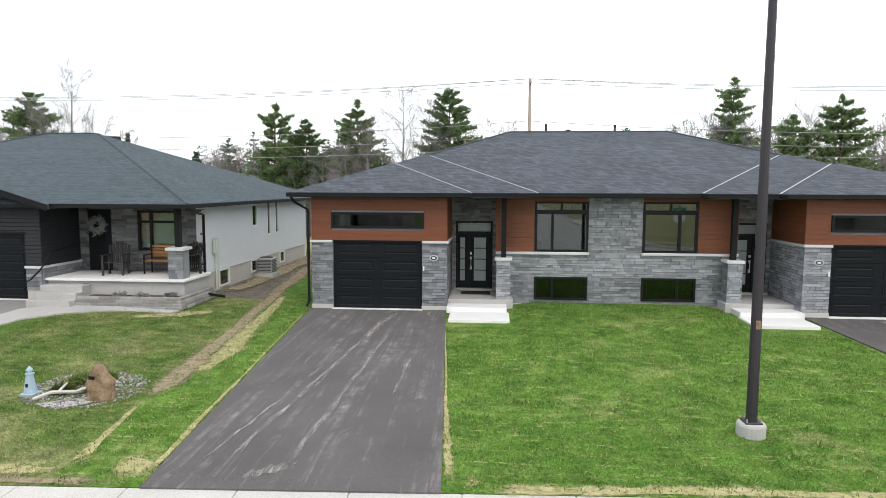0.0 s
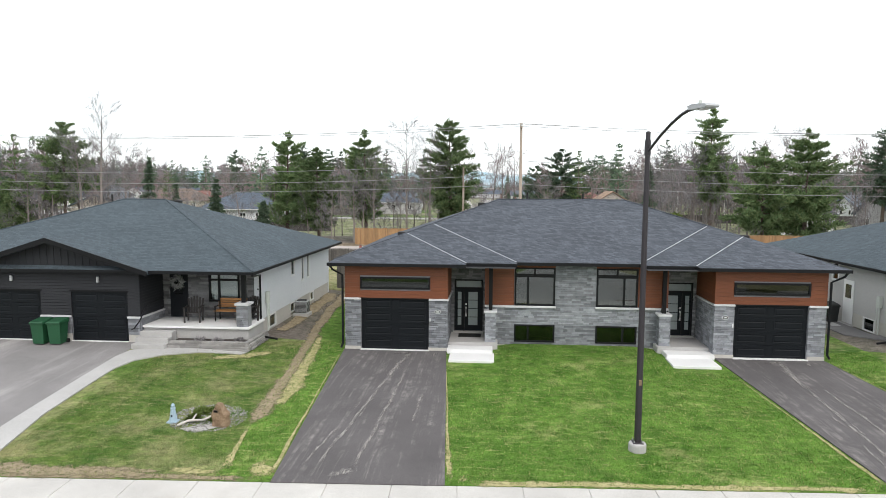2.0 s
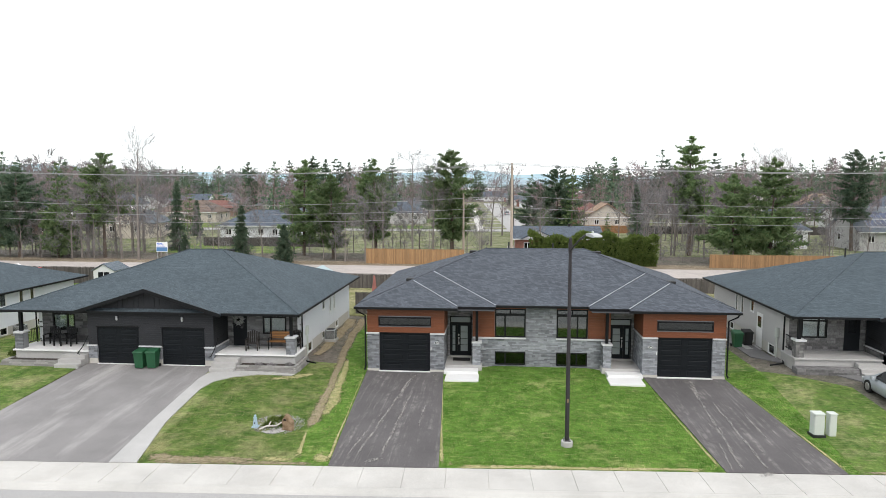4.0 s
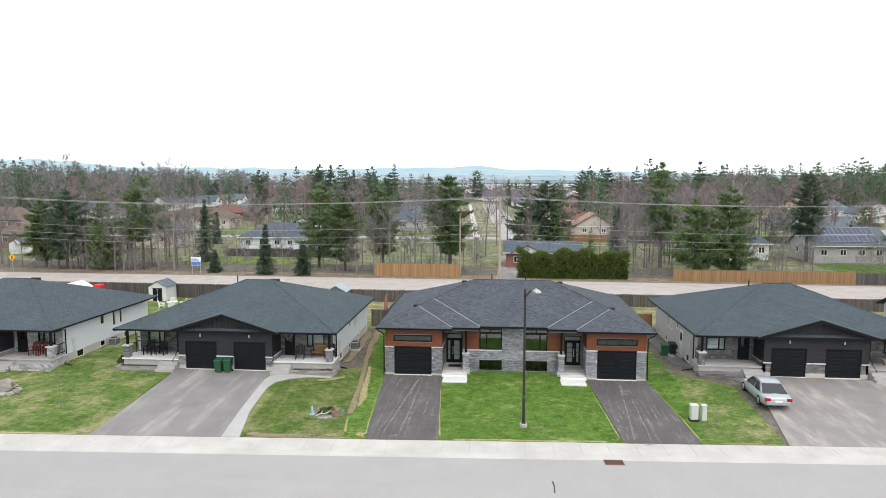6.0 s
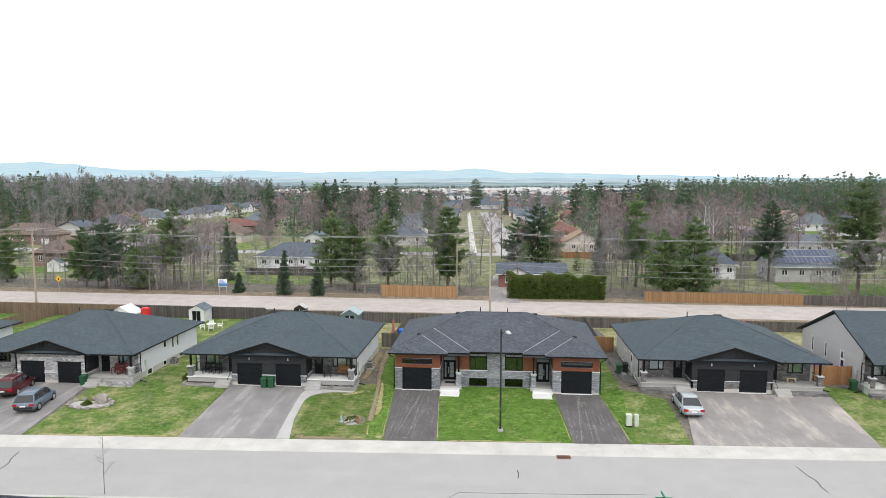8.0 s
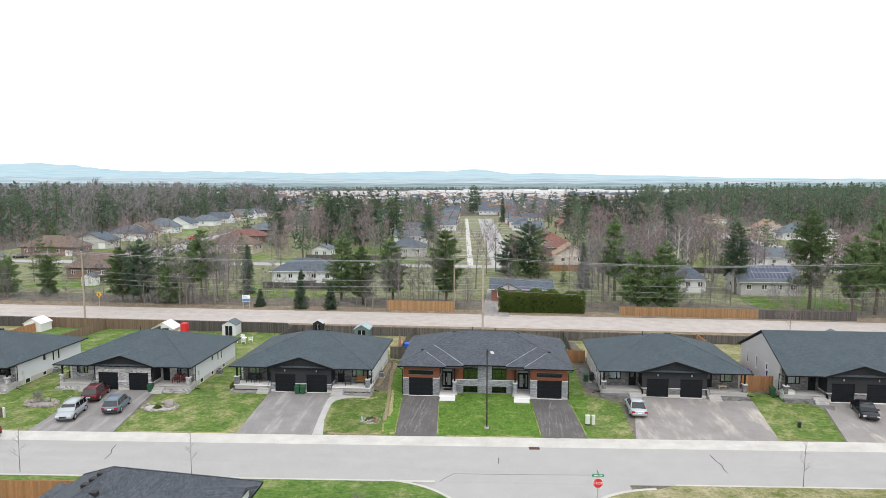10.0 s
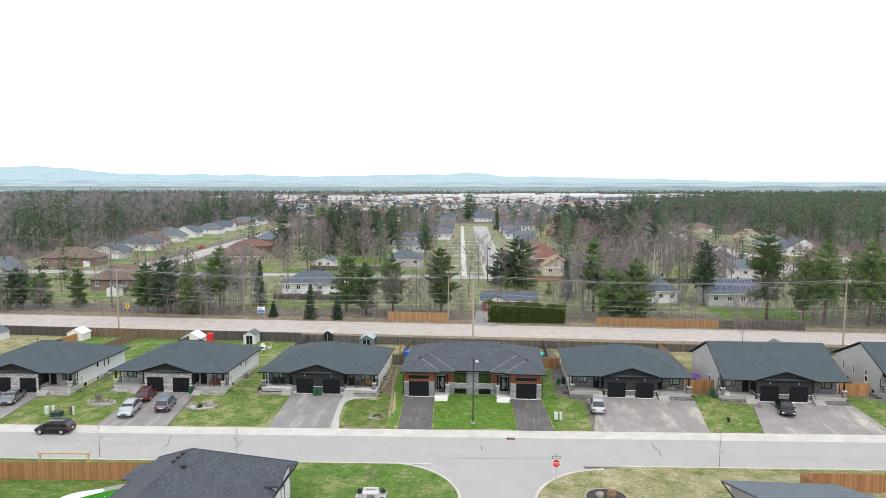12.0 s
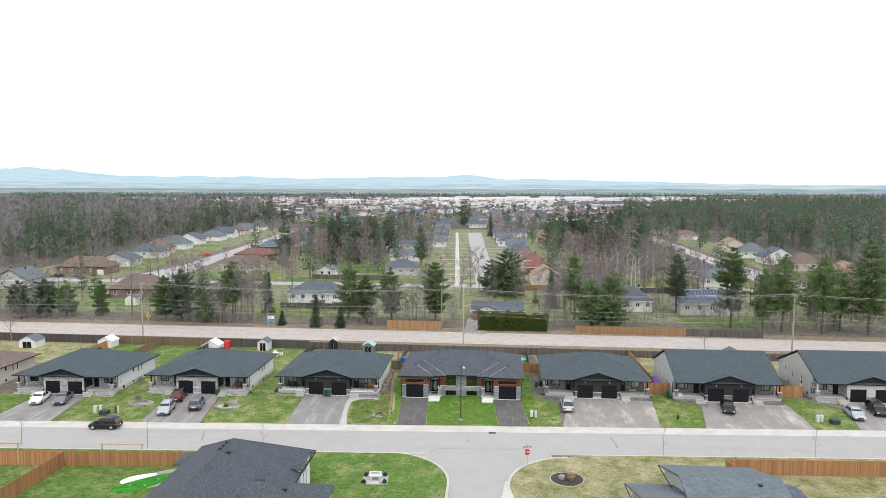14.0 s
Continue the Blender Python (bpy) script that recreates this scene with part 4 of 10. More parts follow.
def stone_places(length, z0, z1, openings, seed, big):
    rng = random.Random(seed)
    z = z0
    while z < z1 - 0.03:
        h = rng.choice((0.066, 0.076, 0.088, 0.1)) * big
        if z1 - (z + h) < 0.06:
            h = z1 - z
        u = -rng.random() * 0.2
        while u < length - 0.02:
            w = rng.choice((0.17, 0.24, 0.3, 0.38, 0.46)) * big
            a, b = max(0, u), min(length, u + w)
            if length - b < 0.08:
                b = length
            bits = [(a, b)]
            for o in openings:
                if o[2] < z + h * 0.5 < o[3]:
                    nxt = []
                    for p, q in bits:
                        if q <= o[0] or p >= o[1]:
                            nxt.append((p, q))
                        else:
                            if p < o[0] - 0.03:
                                nxt.append((p, o[0]))
                            if q > o[1] + 0.03:
                                nxt.append((o[1], q))
                    bits = nxt
            for p, q in bits:
                if q - p > 0.03:
                    yield p, q, z, z + h, rng.random()
            u += w
        z += h


# ---- the house: a semi-detached bungalow of grey stone and cedar-coloured planks ----
house = thing("semi_detached_house", 0, 0, 0, 0, "grey stone semi-detached bungalow with cedar-coloured panels and black garage doors", "house", "houses along the street")
MIR = Matrix.Translation((17.32, 0, 0)) @ Matrix.Diagonal((-1, 1, 1, 1))
EAVE, SLOPE = 3.58, 0.354


def both(make):
    for m in (Matrix.Identity(4), MIR):
        make(m)


def main_half(m):
    mirrored = m is MIR
    F = lambda y, x=0.0: m @ Matrix.Translation((x, y, 0))
    # wing: piers, header, inner return
    o_g = (0.65, 3.39, -0.1, 2.13)
    o_t = (0.62, 3.45, 2.5, 2.98)
    part("wing_wall", plain_wall(B(), F(0.05, -0.65), 4.09, 0, 3.44, 0.2, [o_g, o_t]), MORTAR, house)
    part("foundation", plain_wall(B(), F(-0.015, -0.66), 4.17, -0.25, 0.15, 0.06, [o_g]), FOUNDATION, house)
    for a, b in ((-0.65, 0), (2.74, 3.5)):
        stones(house, F(0, a), b - a, 0.15, 2.06, single=not mirrored, seed=int(10 + a * 3 + mirrored * 50))
        part("stone_cap", soft_box(B(), a - (0.04 if a < 0 else 0), b + (0.05 if a > 0 else 0), -0.06, 0.05, 2.06, 2.13, 0.012, m), CAP, house)
    for k in range(9):
        z = 2.135 + k * 0.15
        h = min(0.146, 3.438 - z)
        for a, b in ((-0.65, -0.03), (2.80, 3.5)) if 2.46 < z + h / 2 < 3.0 else ((-0.65, 3.5),):
            part("plank", box(B(), a, b, 0.012, 0.048, z, z + h, m), PLANK, house)
    window_at(house, F(0.0), -0.03, 2.80, 2.5, 2.98, BLACK, (), (), GLASS_DARK, rim=0.07, label="long black-framed transom window")
    panel_door(house, F(0.05), 0.0, 2.74, 0.0, 2.13, 4, 2, DOOR_BLACK, "black sectional garage door with raised panels")
    part("door_track", box(B(), 0, 2.74, 0.03, 0.1, 2.085, 2.13, m), BLACK, house)
    part("threshold", box(B(), -0.02, 2.76, -0.12, 0.1, -0.05, 0.035, m), CONCRETE_NEW, house)
    # inner return of the wing, facing the entry
    R = m @ Matrix.Translation((3.5, 0.0, 0)) @ pose(0, 0, 0, 0, 0, 90)
    part("return_wall", plain_wall(B(), R @ Matrix.Translation((0.252, 0.05, 0)), 1.99, 0, 3.44, 0.15), MORTAR, house)
    stones(house, R, 2.25, 0.15, 2.06, seed=33 + mirrored)
    part("stone_cap", box(B(), 3.48, 3.55, 0.05, 2.2, 2.06, 2.13, m), CAP, house)
    for k in range(9):
        z = 2.135 + k * 0.15
        part("plank", box(B(), 3.455, 3.502, 0.05, 2.24, z, min(z + 0.146, 3.438), m), PLANK, house)
    # entry
    E = F(2.25, 3.5)
    o_d = (0.14, 1.36, 0.3, 2.62)
    part("entry_wall", plain_wall(B(), E @ Matrix.Translation((0, 0.05, 0)), 1.9, 0, 3.44, 0.2, [o_d]), MORTAR, house)
    stones(house, E, 1.9, 0.3, 3.44, [o_d], seed=44 + mirrored, mat_=STONE_DARK)
    bm = B()
    for a, b, c, d in ((0.14, 0.2, 0.36, 2.62), (1.3, 1.36, 0.36, 2.62), (0.2, 1.3, 2.56, 2.62), (0.2, 1.3, 2.2, 2.27), (0.52, 0.58, 0.36, 2.2)):
        box(bm, a, b, -0.02, 0.1, c, d, E)
    entry = part("door_frame", bm, BLACK, house)
    bm = B()
    box(bm, 0.2, 0.52, 0.03, 0.07, 0.36, 2.2, E)
    box(bm, 0.58, 1.3, 0.03, 0.08, 0.36, 2.2, E)
    door = part("front_door", bm, DOOR_BLACK, house, "black front door with frosted lights")
    part("transom_light", box(B(), 0.22, 1.28, 0.02, 0.03, 2.28, 2.55, E), FROSTED, house)
    for k in range(4):
        z = 0.62 + k * 0.37
        part("light", box(B(), 0.74, 1.14, 0.012, 0.028, z, z + 0.34, E), FROSTED, door)
        part("light", box(B(), 0.28, 0.44, 0.012, 0.028, z, z + 0.34, E), FROSTED, door)
    bm = B()
    rod(bm, E @ Vector((0.64, -0.03, 1.05)), E @ Vector((0.64, -0.03, 1.4)), 0.018)
    box(bm, 0.61, 0.67, -0.01, 0.03, 1.0, 1.12, E)
    box(bm, 0.61, 0.67, -0.01, 0.03, 1.34, 1.42, E)
    box(bm, 0.61, 0.67, -0.02, 0.03, 1.5, 1.58, E)
    part("door_handle", bm, CHROME, door, "brushed metal handle")
    part("door_sill", box(B(), 0.1, 1.4, -0.12, 0.05, 0.3, 0.37, E), CONCRETE, house)
    # porch slab and steps
    part("porch_slab", soft_box(B(), 3.5, 5.5, 0.42, 2.25, -0.1, 0.3, 0.015, m), CONCRETE, house, "grey concrete porch slab")
    part("step", soft_box(B(), 3.5, 5.3, -0.25, 0.415, -0.2, 0.17, 0.012, m), CONCRETE_NEW, house)
    # middle: stone base, sill, planks and windows
    C = F(1.08)
    o_b = (6.18, 7.83, 0.22, 0.95)
    o_w = (6.18, 7.83, 1.74, 3.31)
    sh = lambda o, x: (o[0] - x, o[1] - x, o[2], o[3])
    part("middle_wall", plain_wall(B(), m @ Matrix.Translation((5.0, 1.13, 0)), 3.66, 0, 3.44, 0.2, [sh(o_b, 5.0), sh(o_w, 5.0)]), MORTAR, house)
    if not mirrored:
        stones(house, F(1.08, 5.0), 7.32, 0.09, 1.66, [sh(o_b, 5.0), (4.49, 6.14, 0.22, 0.95)], single=True, seed=60)
        stones(house, F(1.08, 7.83), 1.66, 1.66, 3.44, single=True, seed=70)
    part("stone_sill", soft_box(B(), 4.96, 7.86, 0.98, 1.12, 1.66, 1.735, 0.012, m), CAP, house)
    for k in range(12):
        z = 1.74 + k * 0.146
        h = min(0.142, 3.435 - z)
        part("plank", box(B(), 5.0, 6.16, 1.09, 1.128, z, z + h, m), PLANK, house)
    part("plank", box(B(), 6.16, 7.83, 1.09, 1.128, 3.312, 3.438, m), PLANK, house)
    part("plank", box(B(), 4.96, 5.0, 1.09, 1.33, 1.74, 3.435, m), PLANK, house)
    window_at(house, C, 6.18, 7.83, 1.74, 2.99, BLACK, (6.72,), (), GLASS_ROOM, None, rim=0.07, label="large black-framed window")
    window_at(house, C, 6.18, 7.83, 2.992, 3.31, BLACK, (7.0,), (), GLASS_ROOM, None, rim=0.06, name="window_transom")
    window_at(house, C, 6.18, 7.83, 0.22, 0.95, BLACK, (6.74,), (), GLASS_DARK, rim=0.06, label="black basement window at lawn level")
    part("plinth", box(B(), 5.0, 8.66, 1.075, 1.13, -0.2, 0.08, m), FOUNDATION, house)
    # pillar and post
    col = part("pillar", box(B(), 5.03, 5.37, 0.6, 0.94, 0.29, 1.5, m), MORTAR, house)
    stones(house, F(0.56, 4.98), 0.44, 0.3, 1.5, seed=80 + mirrored, single=not mirrored)
    stones(house, m @ Matrix.Translation((5.42, 0.56, 0)) @ pose(0, 0, 0, 0, 0, 90), 0.44, 0.3, 1.5, seed=82 + mirrored)
    stones(house, m @ Matrix.Translation((4.98, 1.0, 0)) @ pose(0, 0, 0, 0, 0, -90), 0.44, 0.3, 1.5, seed=84 + mirrored)
    part("pillar_cap", soft_box(B(), 4.93, 5.47, 0.5, 1.05, 1.5, 1.585, 0.015, m), CAP, house)
    part("post", box(B(), 5.13, 5.28, 0.7, 0.85, 1.585, 3.44, m), BLACK, house)
    # outer side wall
    S = m @ Matrix.Translation((-0.65, 13.7, 0)) @ pose(0, 0, 0, 0, 0, -90)
    part("side_wall", siding_wall(B(), S @ Matrix.Translation((0, 0.0, 0)), 13.64, 0.5, 3.44, 0.2), SIDING_PALE, house)
    part("foundation", plain_wall(B(), S @ Matrix.Translation((0, 0.02, 0)), 13.62, -0.25, 0.5, 0.2), FOUNDATION, house)
    part("back_wall", siding_wall(B(), m @ Matrix.Translation((8.66, 13.7, 0)) @ pose(0, 0, 0, 0, 0, 180), 9.1, 0.0, 3.44, 0.2), SIDING_PALE, house)
    # downspout
    bm = B()
    tube(bm, [m @ Vector(p) for p in ((-1.18, -0.3, 3.46), (-1.1, -0.25, 3.3), (-0.74, -0.04, 3.05), (-0.74, -0.04, 0.25), (-0.8, -0.12, 0.1))], 0.045)
    part("downspout", bm, BLACK, house)
    # number plaque beside the door: a plain dark bar on a pale oval
    bm = B()
    a = [(3.1 + 0.13 * math.cos(t), 1.62 + 0.085 * math.sin(t)) for t in (2 * math.pi * i / 18 for i in range(18))]
    plate = part("number_plaque", extrude(bm, a, -0.045, -0.02, m), CAP, house)
    a = [(3.1 + 0.1 * math.cos(t), 1.62 + 0.06 * math.sin(t)) for t in (2 * math.pi * i / 18 for i in range(18))]
    part("plaque_face", extrude(B(), a, -0.052, -0.046, m), BLACK, plate)
    part("plaque_bar", box(B(), 3.05, 3.15, -0.056, -0.053, 1.595, 1.645, m), SIGN_WHITE, plate)
    part("keypad", soft_box(B(), 2.775, 2.815, -0.03, 0.0, 1.22, 1.36, 0.006, m), WHITE, house)
    # step pad
    part("entry_pad", soft_box(B(), 3.63, 5.36, -1.42, -0.25, -0.25, 0.045, 0.012, m), CONCRETE_NEW, house, "fresh white concrete pad")
    mat_door = soft_box(B(), 3.85, 4.8, 1.35, 1.95, 0.3, 0.318, 0.006, m)
    if not mirrored:
        tagged(part("doormat", mat_door, BLACK_PLASTIC), "black doormat on the porch slab", "doormat")
    else:
        mat_door.free()


def main_roof():
    part("roof", hip_roof(B(), -1.25, 18.57, 0.62, 14.2, EAVE, SLOPE, 0.12), SHINGLE, house, "charcoal shingled hip roof")
    eaves(house, -1.25, 18.57, 0.62, 14.2, EAVE, 0.13)
    for m in (Matrix.Identity(4), MIR):
        for x0, x1, y0, y1, d in ((-1.24, 4.2, -0.42, 9.0, 0.002), (-1.23, 6.2, 0.1, 9.0, 0.001)):
            a, b = sorted(((m @ Vector((x0, 0, 0))).x, (m @ Vector((x1, 0, 0))).x))
            part("wing_roof", hip_roof(B(), a, b, y0, y1, EAVE - d, SLOPE, 0.12), SHINGLE, house)
            part("fascia", box(B(), a - 0.03, b + 0.03, y0 - 0.03, y0 - 0.002, EAVE - 0.13, EAVE - 0.012), BLACK, house)
            c = (m @ Vector((x1, 0, 0))).x
            s = 1 if c == b else -1
            part("fascia", box(B(), *sorted((c + s * 0.002, c + s * 0.03)), y0, 0.6, EAVE - 0.13, EAVE - 0.012), BLACK, house)
            c = (m @ Vector((x0, 0, 0))).x
            part("fascia", box(B(), *sorted((c - s * 0.002, c - s * 0.03)), y0, 0.6, EAVE - 0.13, EAVE - 0.012), BLACK, house)
        # bright valley flashings and hip caps
        for (p, q) in (((4.2, 0.1), (1.50, 2.80)), ((6.2, 0.62), (2.52, 4.30))):
            bm = B()
            za, zb = EAVE + 0.004, EAVE + SLOPE * (q[1] - p[1]) + 0.004
            w = 0.026
            for dx, dy, dza in ((0, w * 1.4, SLOPE * 0), (-w * 1.4, 0, 0)):
                quad = [Vector((p[0], p[1], za)), Vector((q[0], q[1], zb)), Vector((q[0] + w * 1.4, q[1], zb)) if dy else Vector((q[0], q[1] - w * 1.4, zb)), Vector((p[0] + w * 1.4, p[1], za)) if dy else Vector((p[0], p[1] - w * 1.4, za))]
                solid(bm, [m @ v for v in quad], [m @ (v + Vector((0, 0, 0.012))) for v in quad])
            part("valley_flashing", bm, VALLEY, house)
    bm = B()
    for x0, y0, x1, y1 in ((-1.25, 0.62, 5.54, 7.41), (18.57, 0.62, 11.78, 7.41)):
        rod(bm, (x0, y0, EAVE + 0.0), (x1, y1, EAVE + SLOPE * 6.79), 0.045, 0.045, 6)
    rod(bm, (5.54, 7.41, 5.984), (11.78, 7.41, 5.984), 0.045, 0.045, 6)
    part("ridge_cap", bm, SHINGLE, house)
    for x, y in ((4.7, 7.9), (12.6, 7.9), (1.2, 3.6), (16.1, 3.6)):
        s = min(x + 1.25, 18.57 - x, y - 0.62)
        z = EAVE + SLOPE * s
        bm = B()
        soft_box(bm, x - 0.22, x + 0.22, y - 0.22, y + 0.22, z - 0.05, z + 0.12, 0.03)
        part("roof_vent", bm, BLACK_PLASTIC, house)
    bm = B()
    rod(bm, (7.0, 7.9, 5.7), (7.0, 7.9, 6.35), 0.05)
    part("vent_pipe", bm, BLACK_PLASTIC, house)
    part("vent_pipe", rod(B(), (9.8, 7.9, 5.7), (9.8, 7.9, 6.3), 0.05), BLACK_PLASTIC, house)
    part("soffit", box(B(), -1.2, 18.5, 0.66, 14.1, 3.435, 3.442), SOFFIT, house)
    for m in (Matrix.Identity(4), MIR):
        part("soffit", box(B(), -1.2, 6.15, -0.38, 0.64, 3.435, 3.442, m), SOFFIT, house)


both(main_half)
main_roof()
part("party_wall", box(B(), 8.6, 8.72, 1.4, 13.6, 0, 3.3), WHITE, house)
part("inner_floor", box(B(), -0.4, 17.7, 2.5, 13.5, 0.9, 1.0), CONCRETE, house)


# ---- the neighbours: semi-detached bungalows with a double garage under a front gable ----
def semi(x, y, z, side_mat, front_mat, label, roof_mat, stone_mat, roof="hip", gable_mat=None, detailed=False, post_mat=None):
    h = thing("semi_detached_bungalow", x, y, z, 0, label, "house", "houses along the street")
    I = Matrix.Identity(4)
    gable_mat = gable_mat or SIDING_DARK
    doors = [(-3.05, -0.65), (0.65, 3.05)]
    op = [(a + 3.55, b + 3.55, -0.1, 2.05) for a, b in doors]
    G = Matrix.Translation((-3.55, 0, 0))
    part("garage_wall", siding_wall(B(), G, 7.1, 1.0, 3.0, 0.2, op), front_mat, h) if front_mat in (SIDING_DARK, SIDING_PALE, SIDING_GREY) else part("garage_wall", plain_wall(B(), G, 7.1, 1.0, 3.0, 0.2, op), front_mat, h)
    for a, b in ((-3.55, -3.05), (-0.65, 0.65), (3.05, 3.55)):
        part("garage_base", box(B(), a, b, 0, 0.2, 0.0, 1.0), MORTAR if detailed else stone_mat, h)
    part("foundation", plain_wall(B(), G @ Matrix.Translation((0, -0.02, 0)), 7.1, -0.4, 0.32, 0.05, op), FOUNDATION, h)
    if detailed:
        for a, b in ((-3.55, -3.05), (-0.65, 0.65), (3.05, 3.55)):
            stones(h, Matrix.Translation((a, -0.05, 0)), b - a, 0.32, 1.0, single=True, mat_=STONE, seed=int(a * 10 + 200), big=1.5)
    for a, b in ((-3.6, -3.05), (-0.65, 0.65), (3.05, 3.6)):
        part("stone_cap", box(B(), a, b, -0.1, 0.0, 1.0, 1.07), CAP, h)
    for a, b in doors:
        panel_door(h, I, a, b, 0.0, 2.05, 4, 2, DOOR_BLACK, "black sectional garage door")
        part("door_trim", box(B(), a - 0.05, b + 0.05, -0.03, -0.002, 2.05, 2.12), BLACK, h)
        part("threshold", box(B(), a, b, -0.1, 0.1, -0.06, 0.03), CONCRETE_NEW, h)
        lamp = B()
        soft_box(lamp, (a + b) / 2 - 0.05, (a + b) / 2 + 0.05, -0.1, -0.022, 2.45, 2.68, 0.012)
        part("wall_lamp", lamp, LAMP_GREY, h, "small grey wall lamp")
    # front gable
    tri = [(-3.6, 2.98), (3.6, 2.98), (3.6, 3.12), (0, 4.18), (-3.6, 3.12)]
    part("gable", extrude(B(), tri, -0.02, 0.2), gable_mat, h)
    bm = B()
    for i in range(23):
        u = -3.3 + i * 0.3
        box(bm, u - 0.02, u + 0.02, -0.045, -0.022, 3.0, 3.1 + (1 - abs(u) / 3.6) * 1.0)
    part("batten", bm, gable_mat, h)
    part("garage_roof", gable_roof(B(), -4.15, 4.15, -0.48, 6.0, 2.98, 0.31, "y", 0.16), roof_mat, h)
    bm = B()
    for s in (-1, 1):
        solid(bm, [Vector(p) for p in ((s * 4.17, -0.52, 2.78), (s * 4.17, -0.482, 2.78), (0, -0.482, 4.06), (0, -0.52, 4.06))],
              [Vector(p) for p in ((s * 4.17, -0.52, 2.97), (s * 4.17, -0.482, 2.97), (0, -0.482, 4.27), (0, -0.52, 4.27))])
    part("barge_board", bm, BLACK, h)
    # porches, front walls and sides
    for s in (-1, 1):
        m = Matrix.Diagonal((s, 1, 1, 1))
        od, ow = (0.32, 1.12, 0.72, 2.75), (2.05, 3.4, 1.4, 2.72)
        W = m @ Matrix.Translation((3.55, 1.85, 0))
        part("front_wall", plain_wall(B(), W @ Matrix.Translation((0, 0.05, 0)), 4.25, 0, 3.0, 0.2, [od, ow]), MORTAR if detailed else stone_mat, h)
        if detailed:
            stones(h, W, 4.25, 0.72, 3.0, [od, ow], single=s > 0, mat_=STONE_DARK, seed=240 + s, big=1.4)
            stones(h, m @ Matrix.Translation((3.6, 0.0, 0)) @ pose(0, 0, 0, 0, 0, 90), 1.85, 0.2, 1.0, single=s > 0, mat_=STONE, seed=260 + s, big=1.5)
        R = m @ Matrix.Translation((3.55, 0.0, 0)) @ pose(0, 0, 0, 0, 0, 90)
        part("return_wall", siding_wall(B(), R, 1.85, 1.0, 3.0, 0.15), front_mat if front_mat in (SIDING_DARK, SIDING_PALE, SIDING_GREY) else SIDING_DARK, h)
        part("return_base", plain_wall(B(), R, 1.85, -0.3, 1.0, 0.15), stone_mat, h)
        part("stone_cap", box(B(), 3.5, 3.62, -0.05, 1.9, 1.0, 1.07, m), CAP, h)
        d = part("front_door", box(B(), od[0], od[1], 0.0, 0.06, od[2], od[3], W), DOOR_BLACK, h, "black front door")
        part("door_light", box(B(), od[0] + 0.2, od[1] - 0.2, -0.01, -0.003, 1.7, 2.4, W), CAR_GLASS, d)
        window_at(h, W, ow[0], ow[1], ow[2], ow[3], BLACK, (ow[0] + 0.45,), (2.35,), GLASS, (BLIND, 0.02), rim=0.07, label="black-framed window with a pale blind")
        part("porch_slab", soft_box(B(), 3.6, 7.98, 0.14, 1.85, -0.3, 0.62, 0.02, m), CONCRETE, h, "grey concrete porch slab")
        for k in range(3):
            part("step", soft_box(B(), 3.65, 5.0, -0.28 - 0.32 * k, 0.1 - 0.32 * k - 0.003, -0.3, 0.52 - 0.18 * k, 0.012, m), CONCRETE, h)
        part("porch_lip", soft_box(B(), 3.6, 8.06, 0.03, 1.84, 0.624, 0.7, 0.015, m), CONCRETE_NEW if detailed else CONCRETE, h)
        if detailed:
            part("planter_soil", box(B(), 5.1, 8.1, -0.5, 0.095, -0.3, 0.2, m), MULCH, h, "dark mulch in a raised bed")
            rr = random.Random(70 + s)
            for k in range(4):
                z, d = k * 0.085 - 0.08, 0.035 * (3 - k)
                u = 5.05 - d
                while u < 8.2 + d:
                    w = min(rr.uniform(0.45, 0.9), 8.25 + d - u)
                    if w > 0.08:
                        part("ledge_stone", soft_box(B(), u, u + w - 0.008, -0.62 - d + rr.uniform(-0.01, 0.01), -0.45, z, z + 0.08, 0.01, m), LEDGE, h)
                    u += w
                v = -0.44
                while v < 1.2:
                    w = rr.uniform(0.4, 0.7)
                    part("ledge_stone", soft_box(B(), 8.08, 8.25 + d + rr.uniform(-0.01, 0.01), v, v + w - 0.008, z, z + 0.08, 0.01, m), LEDGE, h)
                    v += w
        else:
            part("planter_wall", soft_box(B(), 5.05, 8.15, -0.55, 0.095, -0.3, 0.3, 0.03, m), stone_mat, h)
        part("pillar", box(B(), 7.53, 7.95, 0.16, 0.58, 0.7, 1.58, m), MORTAR if detailed else stone_mat, h)
        if detailed:
            stones(h, m @ Matrix.Translation((7.5, 0.12, 0)), 0.48, 0.7, 1.58, single=s > 0, mat_=STONE, seed=320 + s, big=1.2)
        part("pillar_cap", soft_box(B(), 7.45, 8.03, 0.05, 0.66, 1.58, 1.67, 0.015, m), CAP, h)
        part("post", box(B(), 7.66, 7.82, 0.28, 0.44, 1.67, 3.0, m), post_mat or BLACK, h)
        bm = B()
        for zz in (0.85, 1.55):
            box(bm, 7.72, 7.76, 0.6, 1.85, zz, zz + 0.04, m)
        for k in range(9):
            box(bm, 7.73, 7.75, 0.7 + k * 0.13, 0.72 + k * 0.13, 0.89, 1.55, m)
        part("porch_railing", bm, BLACK, h, "black porch railing")
        bm = B()
        tube(bm, [m @ Vector(p) for p in ((3.72, -0.75, 0.75), (3.72, -0.3, 1.0), (3.72, 0.2, 1.5), (3.72, 1.5, 1.62))], 0.025)
        for yy, zz in ((-0.75, 0.75), (0.3, 1.5)):
            rod(bm, m @ Vector((3.72, yy, zz)), m @ Vector((3.6, yy, zz - 0.05)), 0.02)
        part("handrail", bm, BLACK, h)
